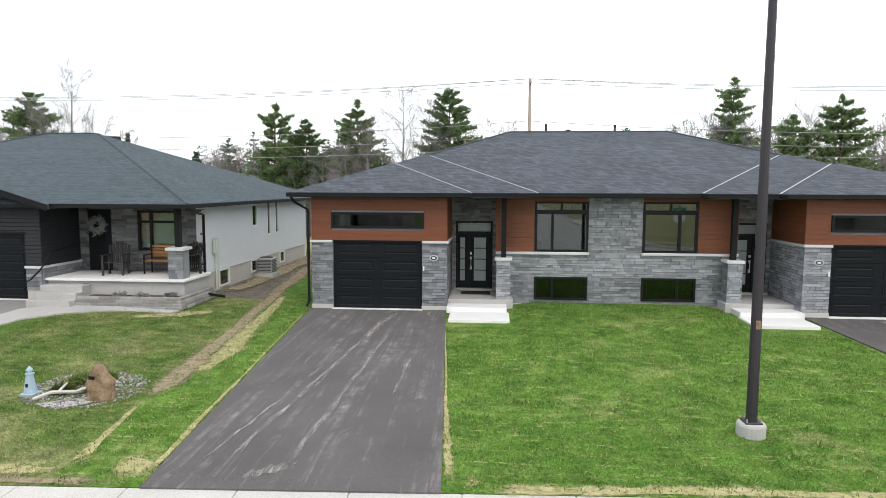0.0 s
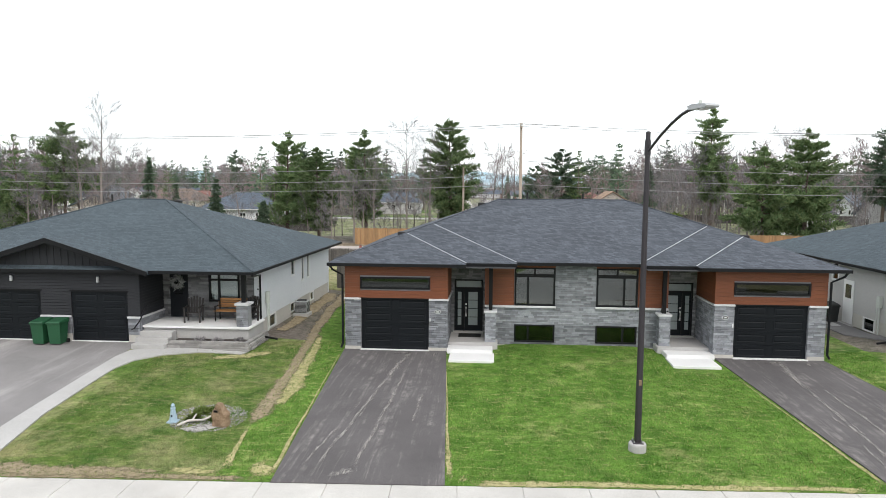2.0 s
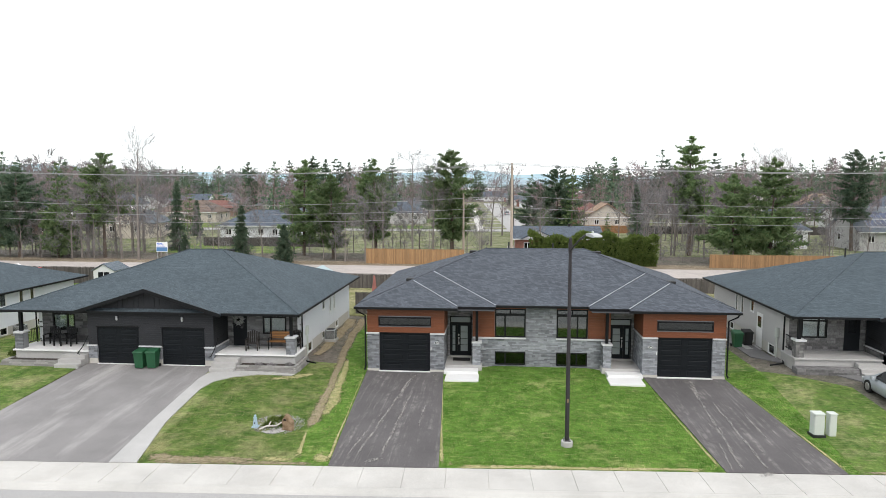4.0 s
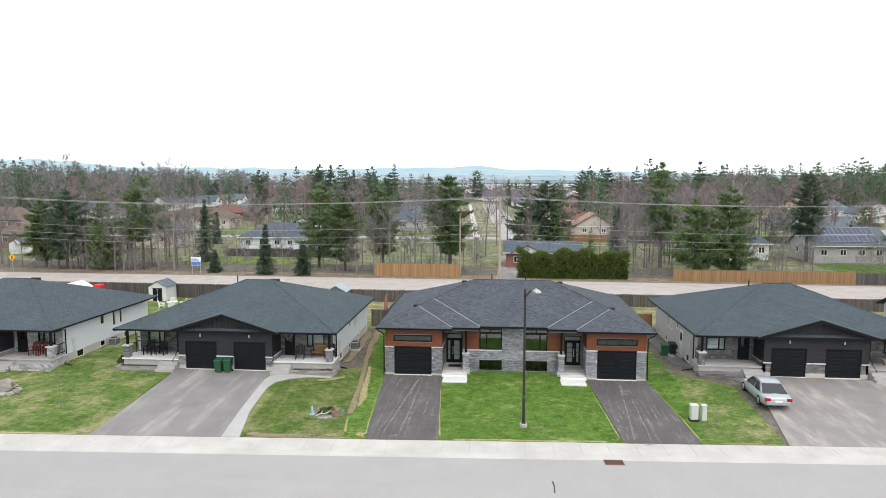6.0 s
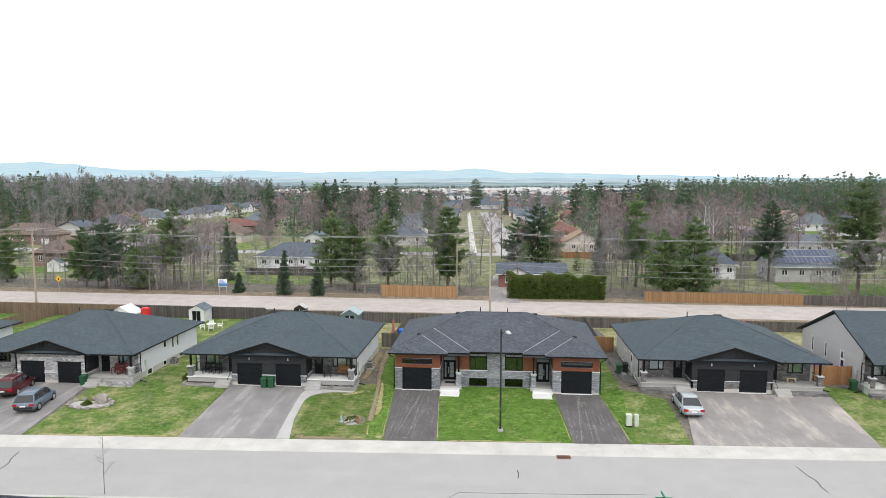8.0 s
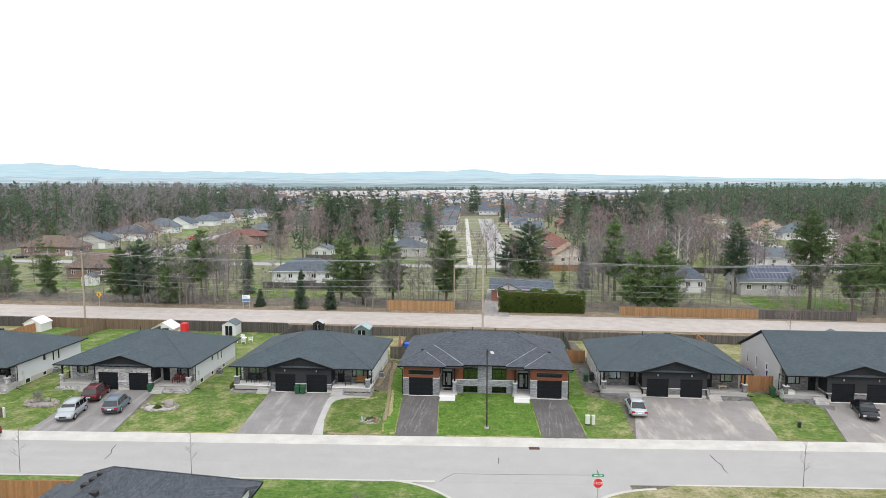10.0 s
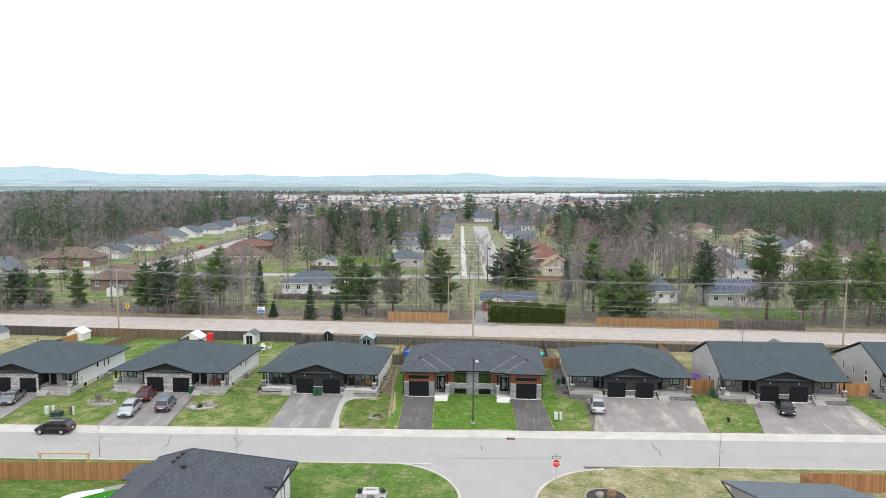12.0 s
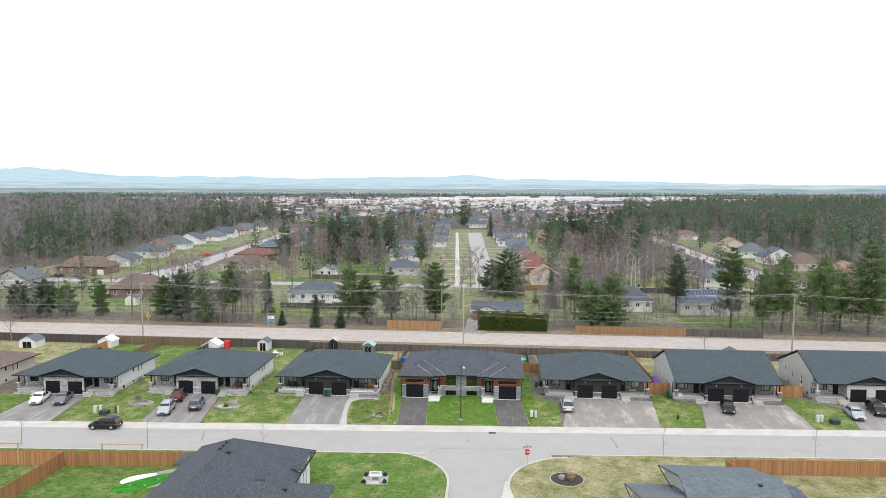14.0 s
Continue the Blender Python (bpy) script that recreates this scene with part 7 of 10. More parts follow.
woods("understory_green", "low green brush under the trees", low[cut:int(cut * 1.5)], rng, "pine", (2.0, 6), NEEDLE_HAZED, BARK, 26, 1.5)
woods("understory_red", "low reddish brush under the trees", low[int(cut * 1.5):], rng, "bare", (2.5, 6), TWIG_RED, BARK_GREY, 22, 3.4)
fan = lambda y: (-0.80 * y - 30, 0.62 * y + 30)
far1, far2, far3 = [], [], []
for _ in range(7600):
    y = 430 + 1500 * rng.random() ** 1.25
    a, b = fan(y)
    x = rng.uniform(a, b)
    town = -0.45 * y < x < (0.33 * y if y > 700 else 0.2 * y)
    if not clear_of(x, y) or (town and rng.random() < (0.72 if y < 900 or x < -0.16 * y else 0.95)):
        continue
    (far1 if rng.random() < 0.42 else far2 if rng.random() < 0.5 else far3).append((x, y, 1.0))
woods("far_pines", "dark pine woods stretching to the hills", far1, rng, "pine", (10, 15), NEEDLE_HAZED, BARK, 60, 1.7)
woods("far_leafless_wood", "leafless woods stretching to the hills", far2, rng, "bare", (8, 12), TWIG_RED, BARK_GREY, 55, 3.4)
woods("far_grey_wood", "grey woods stretching to the hills", far3, rng, "bare", (8, 12), TWIG, BARK_GREY, 55, 3.4)
plain = []
for _ in range(4200):
    y = 2050 + 1400 * rng.random()
    a, b = fan(y)
    x = rng.uniform(a, b)
    if math.sin(x * 0.004 + y * 0.013) + math.sin(y * 0.021) > -0.6 + 0.6 * rng.random():
        plain.append((x, y, 1.4))
woods("plain_forest", "hazed green forest bands on the far plain", plain, rng, "pine", (8, 12), NEEDLE_HAZED, BARK, 16, 3.6)


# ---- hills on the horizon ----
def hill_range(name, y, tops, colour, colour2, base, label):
    """A far ridge as a glowing backdrop, with the blue haze put into its colour."""
    m, n, l, p = node_set(name + "_haze_glow")
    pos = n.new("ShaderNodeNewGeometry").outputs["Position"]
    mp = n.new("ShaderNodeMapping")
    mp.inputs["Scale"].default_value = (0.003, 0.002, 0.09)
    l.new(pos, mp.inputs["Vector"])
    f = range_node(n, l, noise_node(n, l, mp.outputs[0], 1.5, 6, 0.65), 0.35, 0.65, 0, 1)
    # emission instead of lit ground: daylight and haze are both in the colour
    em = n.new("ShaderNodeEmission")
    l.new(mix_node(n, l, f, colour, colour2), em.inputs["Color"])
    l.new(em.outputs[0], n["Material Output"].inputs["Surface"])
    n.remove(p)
    bm = B()
    row = []
    xs = [t[0] for t in tops]
    zs = [t[1] for t in tops]
    for i in range(161):
        x = xs[0] + (xs[-1] - xs[0]) * i / 160
        z = float(np.interp(x, xs, zs))
        z += (noise.noise(Vector((x * 0.004, y, 0))) * 0.12 + noise.noise(Vector((x * 0.02, y, 3))) * 0.04) * (z - base * 0.5)
        row.append((bm.verts.new((x, y, base)), bm.verts.new((x, y, z)), bm.verts.new((x, y + 120, base))))
    for a, b in zip(row, row[1:]):
        bm.faces.new((a[0], b[0], b[1], a[1]))
        bm.faces.new((a[1], b[1], b[2], a[2]))
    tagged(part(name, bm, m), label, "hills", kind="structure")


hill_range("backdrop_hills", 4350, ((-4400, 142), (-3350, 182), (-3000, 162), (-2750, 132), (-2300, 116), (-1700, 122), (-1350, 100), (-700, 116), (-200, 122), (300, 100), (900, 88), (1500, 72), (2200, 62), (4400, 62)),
           (0.50, 0.73, 0.86), (0.68, 0.85, 0.91), -30, "hills on the horizon with blue haze in their colour")
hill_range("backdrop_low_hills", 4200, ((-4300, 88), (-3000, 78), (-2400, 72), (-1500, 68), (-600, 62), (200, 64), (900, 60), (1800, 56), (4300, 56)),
           (0.42, 0.58, 0.68), (0.70, 0.80, 0.85), -30, "plain below the hills with blue-grey haze in its colour")
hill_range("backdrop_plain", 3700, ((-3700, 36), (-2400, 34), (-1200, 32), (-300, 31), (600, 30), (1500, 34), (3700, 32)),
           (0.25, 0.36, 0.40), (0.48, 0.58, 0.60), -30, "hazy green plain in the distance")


# ---- street lamp on the lawn ----
lamp = thing("street_lamp", 9.05, -8.7, ground_z(9.05, -8.7), 0, "tall bronze street lamp with a curved arm on a concrete footing", "street lamp")
bm = B()
rings = [(0.225, -0.2), (0.225, 0.2), (0.21, 0.235), (0.18, 0.245)]
lo = None
for r, z in rings:
    ring = [bm.verts.new((r * math.cos(a), r * math.sin(a), z)) for a in (2 * math.pi * i / 20 for i in range(20))]
    if lo:
        for i in range(20):
            bm.faces.new((lo[i], lo[(i + 1) % 20], ring[(i + 1) % 20], ring[i]))
    else:
        bm.faces.new(ring[::-1])
    lo = ring
bm.faces.new(lo)
part("footing", bm, CONCRETE, lamp, "pale round concrete footing")
bm = B()
rod(bm, (0, 0, 0.24), (0, 0, 8.15), 0.088, 0.058, 14)
part("pole", bm, POLE, lamp)
part("base_plate", soft_box(B(), -0.135, 0.135, -0.135, 0.135, 0.24, 0.27, 0.008), POLE, lamp)
for i in range(4):
    a = radians(45 + 90 * i)
    part("bolt", rod(B(), (0.15 * math.cos(a), 0.15 * math.sin(a), 0.24), (0.15 * math.cos(a), 0.15 * math.sin(a), 0.32), 0.013), GALV, lamp)
part("pole_cap", ball(B(), 0, 0, 8.16, 0.062, 0.062, 0.04), POLE, lamp)
part("arm_clamp", rod(B(), (0, 0, 7.6), (0, 0, 7.98), 0.078, 0.078, 12), POLE, lamp)
bm = B()
tube(bm, [(0.02, -0.05, 7.72), (0.12, -0.65, 8.02), (0.22, -1.25, 8.26), (0.3, -1.7, 8.4), (0.36, -2.0, 8.46), (0.42, -2.25, 8.47)], 0.035, 10)
part("arm", bm, POLE, lamp)
bm = B()
HM = Matrix.Translation((0.42, -2.25, 8.47)) @ pose(0, 0, 0, 0, 0, -76)
extrude(bm, [(-0.02, -0.035), (0.62, -0.05), (0.66, -0.02), (0.6, 0.03), (0.15, 0.075), (-0.05, 0.05)], -0.15, 0.15, HM)
head = part("lamp_head", bm, LAMP_GREY, lamp, "flat grey lamp head")
part("lens", box(B(), 0.15, 0.58, -0.12, 0.12, -0.06, -0.052, HM), LIGHT_CLEAR, head)
part("photocell", rod(B(), HM @ Vector((0.2, 0, 0.07)), HM @ Vector((0.2, 0, 0.15)), 0.04, 0.035, 10), UTILITY, head)
part("tag", box(B(), -0.035, 0.035, -0.090, -0.082, 1.78, 1.92), ROCK, lamp, "small worn tan tag")


# ---- fences ----
def fence(x0, y0, x1, y1, h, mat_, label, step=0.15, name="fence", z=None, rails=True, board_parts=False):
    """Close-boarded fence with posts; boards run together."""
    ln = math.hypot(x1 - x0, y1 - y0)
    f = thing(name, x0, y0, z if z is not None else min(ground_z(x0, y0), ground_z(x1, y1)), math.degrees(math.atan2(y1 - y0, x1 - x0)), label, "fence", "garden fences")
    rng = random.Random(int(x0 * 3 + y0))
    n = max(2, int(ln / step))
    vs, fs = [], []
    for i in range(n):
        a, b = i * ln / n, (i + 1) * ln / n - 0.008
        t = h + rng.uniform(-0.02, 0.02)
        d = rng.uniform(-0.006, 0.006)
        k = len(vs)
        vs += [(a, d, -0.15), (b, d, -0.15), (b, d + 0.022, -0.15), (a, d + 0.022, -0.15), (a, d, t), (b, d, t), (b, d + 0.022, t), (a, d + 0.022, t)]
        fs += [(k, k + 1, k + 5, k + 4), (k + 1, k + 2, k + 6, k + 5), (k + 2, k + 3, k + 7, k + 6), (k + 3, k, k + 4, k + 7), (k + 4, k + 5, k + 6, k + 7)]
    tagged(raw("boarding", vs, fs, mat_, f), kind="stuff")
    for i in range(int(ln / 2.4) + 1):
        u = min(ln - 0.1, i * 2.4)
        part("post", box(B(), u, u + 0.1, 0.03, 0.13, -0.2, h + 0.06), mat_, f)
    if rails:
        for zz in (0.3, h - 0.25):
            part("rail", box(B(), 0, ln, 0.03, 0.07, zz, zz + 0.09), mat_, f)
        part("top_rail", box(B(), 0, ln, -0.015, 0.05, h + 0.025, h + 0.055), mat_, f)
    return f


dark_f = "dark weathered board fence behind the gardens"
for x0, x1 in ((-110, -66), (-66, -44.2), (-44.2, -24), (-24, 20), (20, 62), (62, 108)):
    fence(x0, 28.7 - 0.0325 * x0, x1, 28.7 - 0.0325 * x1, 1.75 if x1 < 0 else 1.45, FENCE_BROWN if x1 == -44.2 else FENCE_DARK, dark_f if x1 != -44.2 else "brown weathered board fence behind a garden")
for x in (-44.2, -22.8, -3.4):
    fence(x, 14.8, x, 28.5 - 0.0325 * x, 1.55, FENCE_DARK, "weathered board fence between two gardens")
for x in (-66.0, 40.2, 61.0):
    fence(x, 9.0 if x > 0 else 13, x, 28.5 - 0.0325 * x, 1.6, FENCE_CEDAR, "warm brown board fence between two gardens")
fence(-56.0, 14.8, -56.0, 30.4, 1.6, FENCE_BROWN, "brown weathered board fence between two gardens")
fence(20.4, 15.2, 20.4, 27.9, 1.55, FENCE_DARK, "weathered board fence between two gardens")
gate = fence(-4.65, 14.8, -0.75, 14.8, 1.8, FENCE_DARK, "dark brown board gate between two houses", name="garden_gate")
part("gate_ring", rod(B(), (2.2, -0.05, 1.25), (2.2, -0.01, 1.25), 0.16, 0.16, 14), FENCE_PALE, gate)
fence(18.0, 15.0, 21.9, 15.0, 1.8, FENCE_CEDAR, "warm brown board fence between two houses")
fence(38.0, 4.2, 41.9, 4.2, 1.8, FENCE_CEDAR, "orange-brown board fence between two houses")
fence(58.2, 4.2, 62.4, 4.2, 1.8, FENCE_CEDAR, "orange-brown board fence between two houses")
fence(-11.2, 50.3, 1.9, 49.8, 2.0, FENCE_GOLD, "golden new board fence beside the highway")
fence(32.8, 48.9, 57.4, 47.9, 1.7, FENCE_GOLD, "golden board fence beside the highway")
fence(57.5, 47.9, 74, 47.0, 1.6, FENCE_DARK, "grey weathered board fence beside the highway")
fence(-45, 74, -20, 73, 1.5, FENCE_DARK, "dark board fence of a garden")
fence(-52, 131, -24, 130, 1.7, FENCE_DARK, "dark board fence of a garden")
fence(38, 109, 84, 108, 1.7, FENCE_DARK, "dark board fence of a garden")
fence(20, 111, 37, 110.5, 1.7, FENCE_CEDAR, "brown board fence of a garden")
# across the street
fence(-60.0, -28.4, -37.6, -27.4, 1.8, FENCE_CEDAR, "new cedar board fence round a lawn", z=-0.27)
fence(-37.5, -27.4, -21.5, -26.4, 1.8, FENCE_CEDAR, "new cedar board fence round a lawn", z=-0.27)
fence(-38.6, -60, -37.55, -27.5, 1.8, FENCE_CEDAR, "new cedar board fence round a lawn", z=-0.27)
fence(40.6, -23.8, 75, -22.2, 1.8, FENCE_CEDAR, "new cedar board fence round a lawn", z=-0.27)
fence(41.9, -30, 40.6, -23.9, 1.8, FENCE_CEDAR, "new cedar board fence round a lawn", z=-0.27)
for x0, x1, yy in ((-47.2, -43.2, -27.8), (-33.2, -28.2, -27.0)):
    pg = thing("timber_gateway", x0, yy, -0.27, 3, "pale timber gateway frame over a fence", "gateway")
    part("post", box(B(), 0, 0.14, -0.07, 0.07, 0, 2.6), FENCE_PALE, pg)
    part("post", box(B(), x1 - x0 - 0.14, x1 - x0, -0.07, 0.07, 0, 2.6), FENCE_PALE, pg)
    part("beam", box(B(), -0.15, x1 - x0 + 0.15, -0.08, 0.08, 2.604, 2.76), FENCE_PALE, pg)


# ---- the houses across the street ----
sw = thing("corner_house", 0, 0, -0.27, 0, "pale stone corner house with a broad charcoal hip roof", "house", "houses along the street")
part("roof", hip_roof(B(), -20.6, -6.9, -52, -27.5, 2.9, 0.584), SHINGLE, sw, "charcoal shingled hip roof")
eaves(sw, -20.6, -6.9, -52, -27.5, 2.9)
part("porch_roof", hip_roof(B(), -22.2, -19.0, -31.2, -28.0, 2.4, 0.3), SHINGLE, sw)
part("wing_roof", gable_roof(B(), -12.0, -6.5, -33.8, -29.4, 3.55, 0.42, "x"), SHINGLE, sw)
part("wing_roof", hip_roof(B(), -15.0, -2.6, -47, -35.9, 3.0, 0.5), SHINGLE, sw)
for m, ln, o in ((Matrix.Translation((-7.5, -51.4, 0)) @ pose(0, 0, 0, 0, 0, 90), 23.3, [(20.2, 21.2, 0.6, 2.3)]), (Matrix.Translation((-20.0, -28.1, 0)) @ pose(0, 0, 0, 0, 0, -90), 23.3, []), (Matrix.Translation((-7.5, -28.1, 0)) @ pose(0, 0, 0, 0, 0, 180), 12.5, [])):
    part("wall", plain_wall(B(), m, ln, -0.2, 2.75, 0.2, o), ASHLAR_LIGHT, sw)
    for q in o:
        window_at(sw, m, *q, BLACK, (), (1.6,), CAR_GLASS, rim=0.07)
part("bay_wall", box(B(), -8.5, -7.0, -33.4, -29.8, -0.2, 3.45), SIDING_WHITE, sw)
window_at(sw, Matrix.Translation((-7.0, -33.4, 0)) @ pose(0, 0, 0, 0, 0, 90), 1.2, 2.2, 0.6, 2.5, BLACK, (), (), CAR_GLASS, rim=0.08)
part("bay_gable", solid(B(), [Vector((-7.0, a, b)) for a, b in ((-33.4, 3.45), (-29.8, 3.45), (-31.6, 4.25))], [Vector((-7.3, a, b)) for a, b in ((-33.4, 3.45), (-29.8, 3.45), (-31.6, 4.25))]), SIDING_DARK, sw)
part("wing_wall", box(B(), -7.0, -3.0, -45.4, -36.2, -0.2, 2.85), ASHLAR_LIGHT, sw)
bm = B()
rod(bm, (-20.6, -27.5, 2.92), (-13.75, -34.35, 6.9), 0.05, 0.05, 6)
rod(bm, (-6.9, -27.5, 2.92), (-13.75, -34.35, 6.9), 0.05, 0.05, 6)
rod(bm, (-13.75, -34.35, 6.9), (-13.75, -45.1, 6.9), 0.05, 0.05, 6)
part("ridge_cap", bm, SHINGLE, sw)
for x, y in ((-14.2, -34.9), (-14.25, -35.6), (-14.3, -36.3), (-13.2, -37.2), (-9.6, -39.0), (-8.6, -40.2), (-6.2, -41.0)):
    z = 2.9 + 0.584 * min(x + 20.6, -6.9 - x)
    if y < -38:
        z = max(z, 3.0 + 0.5 * min(x + 15, -2.6 - x, y + 47, -35.9 - y))
    part("roof_vent", soft_box(B(), x - 0.22, x + 0.22, y - 0.2, y + 0.2, z - 0.12, z + 0.16, 0.03), BLACK_PLASTIC, sw)
se = thing("grey_roofed_house", 0, 0, -0.27, 0, "house with layered blue-grey gable roofs", "house", "houses along the street")
part("roof", gable_roof(B(), 31.8, 41.6, -42.8, -27.9, 2.75, 0.3, "x"), SHINGLE_GREY, se, "blue-grey shingled gable roof")
part("wing_roof", gable_roof(B(), 27.4, 37.0, -48.4, -31.6, 2.2, 0.28, "x"), SHINGLE_GREY, se)
part("wall", box(B(), 32.4, 41.0, -42.3, -28.5, -0.2, 2.75), SIDING_GREY, se)
part("wing_wall", box(B(), 28.0, 36.4, -47.9, -32.2, -0.2, 2.25), SIDING_GREY, se)
for x0, a, b, z0 in ((32.4, -42.3, -28.5, 2.7), (28.0, -47.9, -32.2, 2.15)):
    t = [(a, z0), (b, z0), ((a + b) / 2, z0 + (b - a) / 2 * 0.26)]
    part("end_gable", solid(B(), [Vector((x0, p, q)) for p, q in t], [Vector((x0 + 0.2, p, q)) for p, q in t]), SIDING_GREY, se)
    bm = B()
    box(bm, x0 - 0.64, x0 - 0.6, a - 0.5, b + 0.5, z0 - 0.1, z0 + 0.05)
    part("fascia", bm, BLACK, se)
for x, y, z in ((39.2, -36.4, 4.65), (40.3, -38.5, 4.05), (31.5, -41.5, 4.2), (34.5, -41.3, 4.25)):
    part("roof_vent", soft_box(B(), x - 0.2, x + 0.2, y - 0.2, y + 0.2, z - 0.2, z + 0.15, 0.03), BLACK_PLASTIC, se)
gz = thing("garden_shelter", 43.5, -33.5, -0.27, 2, "dark-roofed garden shelter inside a fence", "shelter")
part("roof", gable_roof(B(), -1.6, 1.6, -2.2, 2.2, 2.3, 0.25, "y"), SHINGLE_BLUE, gz)
for x in (-1.4, 1.3):
    for y in (-2, 1.9):
        part("post", box(B(), x, x + 0.1, y, y + 0.1, 0, 2.35), BLACK, gz)

# putting green, bunker, gravel rim
def blob(cx, cy, rx, ry, rz, k=28, wob=0.08, seed=0):
    pts = []
    for i in range(k):
        a = 2 * math.pi * i / k
        w = 1 + wob * math.sin(3 * a + seed) + wob * 0.6 * math.sin(2 * a + 1.3 * seed)
        x, y = rx * w * math.cos(a), ry * w * math.sin(a)
        c, s = math.cos(radians(rz)), math.sin(radians(rz))
        pts.append((cx + x * c - y * s, cy + x * s + y * c))
    return pts


fan_slab("gravel_rim", blob(-24.6, -29.6, 3.6, 2.0, 40, seed=1), -0.29, -0.262, GRAVEL, "pale gravel round a putting green", "gravel")
fan_slab("bunker", blob(-27.1, -30.0, 1.9, 0.9, 42, seed=2), -0.28, -0.252, SAND, "white sand bunker", "bunker")
fan_slab("putting_green", blob(-25.7, -31.0, 3.5, 1.35, 42, seed=0.6), -0.28, -0.245, TURF, "smooth bright putting green", "lawn")
for i, (x, y) in enumerate(((-27.0, -31.8), (-24.6, -30.0), (-25.4, -31.6))):
    tagged(part("golf_ball", ball(B(), x, y, -0.22, 0.06, 0.06, 0.06, sub=1), WHITE), "white ball on the putting green", "ball", "balls on the green")

# paved square with a bench on the corner lawn
fan_slab("paved_square", [(-1.3, -29.5), (1.7, -29.3), (1.45, -26.9), (-1.35, -27.1)], -0.3, -0.235, CONCRETE, "grey paved square on the lawn", "paving")
for i in range(3):
    for j in range(3):
        x, y = -1.05 + i * 0.9, -29.25 + j * 0.78
        tagged(part("paving_slab", soft_box(B(), x, x + 0.82, y, y + 0.7, -0.24, -0.215, 0.01), GRAVEL), "pale square paving slab", "paving slab", "slabs of the square")
bn = thing("stone_bench", 0.15, -28.2, -0.215, 2, "low pale stone bench with a bar of lettering", "bench")
part("seat", soft_box(B(), -0.75, 0.75, -0.25, 0.25, 0.38, 0.5, 0.02), CAP, bn)
part("leg", soft_box(B(), -0.6, -0.4, -0.2, 0.2, 0, 0.376, 0.02), CAP, bn)
part("leg", soft_box(B(), 0.4, 0.6, -0.2, 0.2, 0, 0.376, 0.02), CAP, bn)
part("backrest", soft_box(B(), -0.75, 0.75, 0.2, 0.3, 0.504, 0.85, 0.02), CAP, bn)
part("lettering_bar", box(B(), -0.45, 0.45, 0.19, 0.198, 0.6, 0.72), ROCK_GREY, bn)


def shrub(x, y, z, r, h, mat_, seed, label, name="shrub", n=260, size=0.16):
    rng = np.random.default_rng(seed)
    d = rng.normal(0, 1, (n, 3))
    d /= np.linalg.norm(d, axis=1, keepdims=True)
    d[:, 2] = np.abs(d[:, 2])
    c = d * rng.uniform(0.5, 1.0, (n, 1)) * np.array((r, r, h))
    v = blades(c, d, size, 3, rng, 0.6, 0.25)
    t = thing(name, x, y, z, 0, label, "shrub", "garden shrubs")
    tri_mesh("leaves", v, mat_, t)
    seg = [((0, 0, -0.05), (float(r * 0.5 * math.cos(a)), float(r * 0.5 * math.sin(a)), h * 0.7), 0.02, 0.006) for a in (0.3, 1.6, 2.9, 4.4, 5.6)]
    vs, fs = limbs(seg, 4)
    raw("stem", vs, fs, BARK, t)
    return t


for i, (x, y) in enumerate(((-1.0, -29.2), (1.35, -29.0), (-1.05, -27.4), (1.15, -27.2))):
    shrub(x, y, -0.22, 0.22, 0.4, NEEDLE_DARK, 900 + i, "small dark evergreen shrub at a paved square", size=0.12)
bare(-0.3, -25.6, 1.3, 1.4, 950, "small reddish leafless shrub on the lawn", True, z=-0.27, limbs_n=9, twigs=2)

# mulch bed with boulders on the other corner
fan_slab("mulch_bed", blob(22.05, -26.4, 1.85, 1.7, 0, wob=0.02), -0.28, -0.235, MULCH, "round dark mulch bed on the lawn", "bed")
fan_slab("bed_edging", blob(22.05, -26.4, 1.98, 1.83, 0, wob=0.02), -0.28, -0.245, GRAVEL, "grey stone edging round a mulch bed", "edging")


def boulder(x, y, z, rx, ry, rz, mat_, seed, label):
    bm = ball(B(), 0, 0, rz * 0.75, rx, ry, rz, 0.45, seed, 3)
    for v in bm.verts:
        v.co.z = max(v.co.z, -0.05)
    ob = part("boulder", bm, mat_, None, label)
    ob.location = (x, y, z)
    return tagged(ob, label, "boulder", "garden boulders")


boulder(21.45, -26.5, -0.235, 0.38, 0.32, 0.3, ROCK_GREY, 4, "pale grey boulder on dark mulch")
boulder(22.45, -26.6, -0.235, 0.45, 0.35, 0.55, ROCK, 9, "tan upright boulder on dark mulch")

# stop sign and street name blades
st = thing("stop_sign", 17.65, -23.75, -0.6, 3, "red octagonal stop sign with a green street blade", "sign")
part("post", box(B(), -0.03, 0.03, -0.02, 0.02, -0.2, 2.95), GALV, st)
octo = lambda r, z: [(r * math.cos(radians(22.5 + 45 * i)), z + r * math.sin(radians(22.5 + 45 * i))) for i in range(8)]
plate = part("sign_plate", extrude(B(), octo(0.42, 2.3), -0.034, -0.026), SIGN_WHITE, st)
face = part("sign_face", extrude(B(), octo(0.385, 2.3), -0.04, -0.035), SIGN_RED, st)
txt = bpy.data.curves.new("lettering", "FONT")
txt.body, txt.size, txt.align_x, txt.align_y, txt.extrude = "STOP", 0.3, "CENTER", "CENTER", 0.002
txt.materials.append(SIGN_WHITE)
tx = new("lettering", txt)
tx.parent = st
tx.matrix_local = pose(0, -0.044, 2.3, 90, 0, 0)
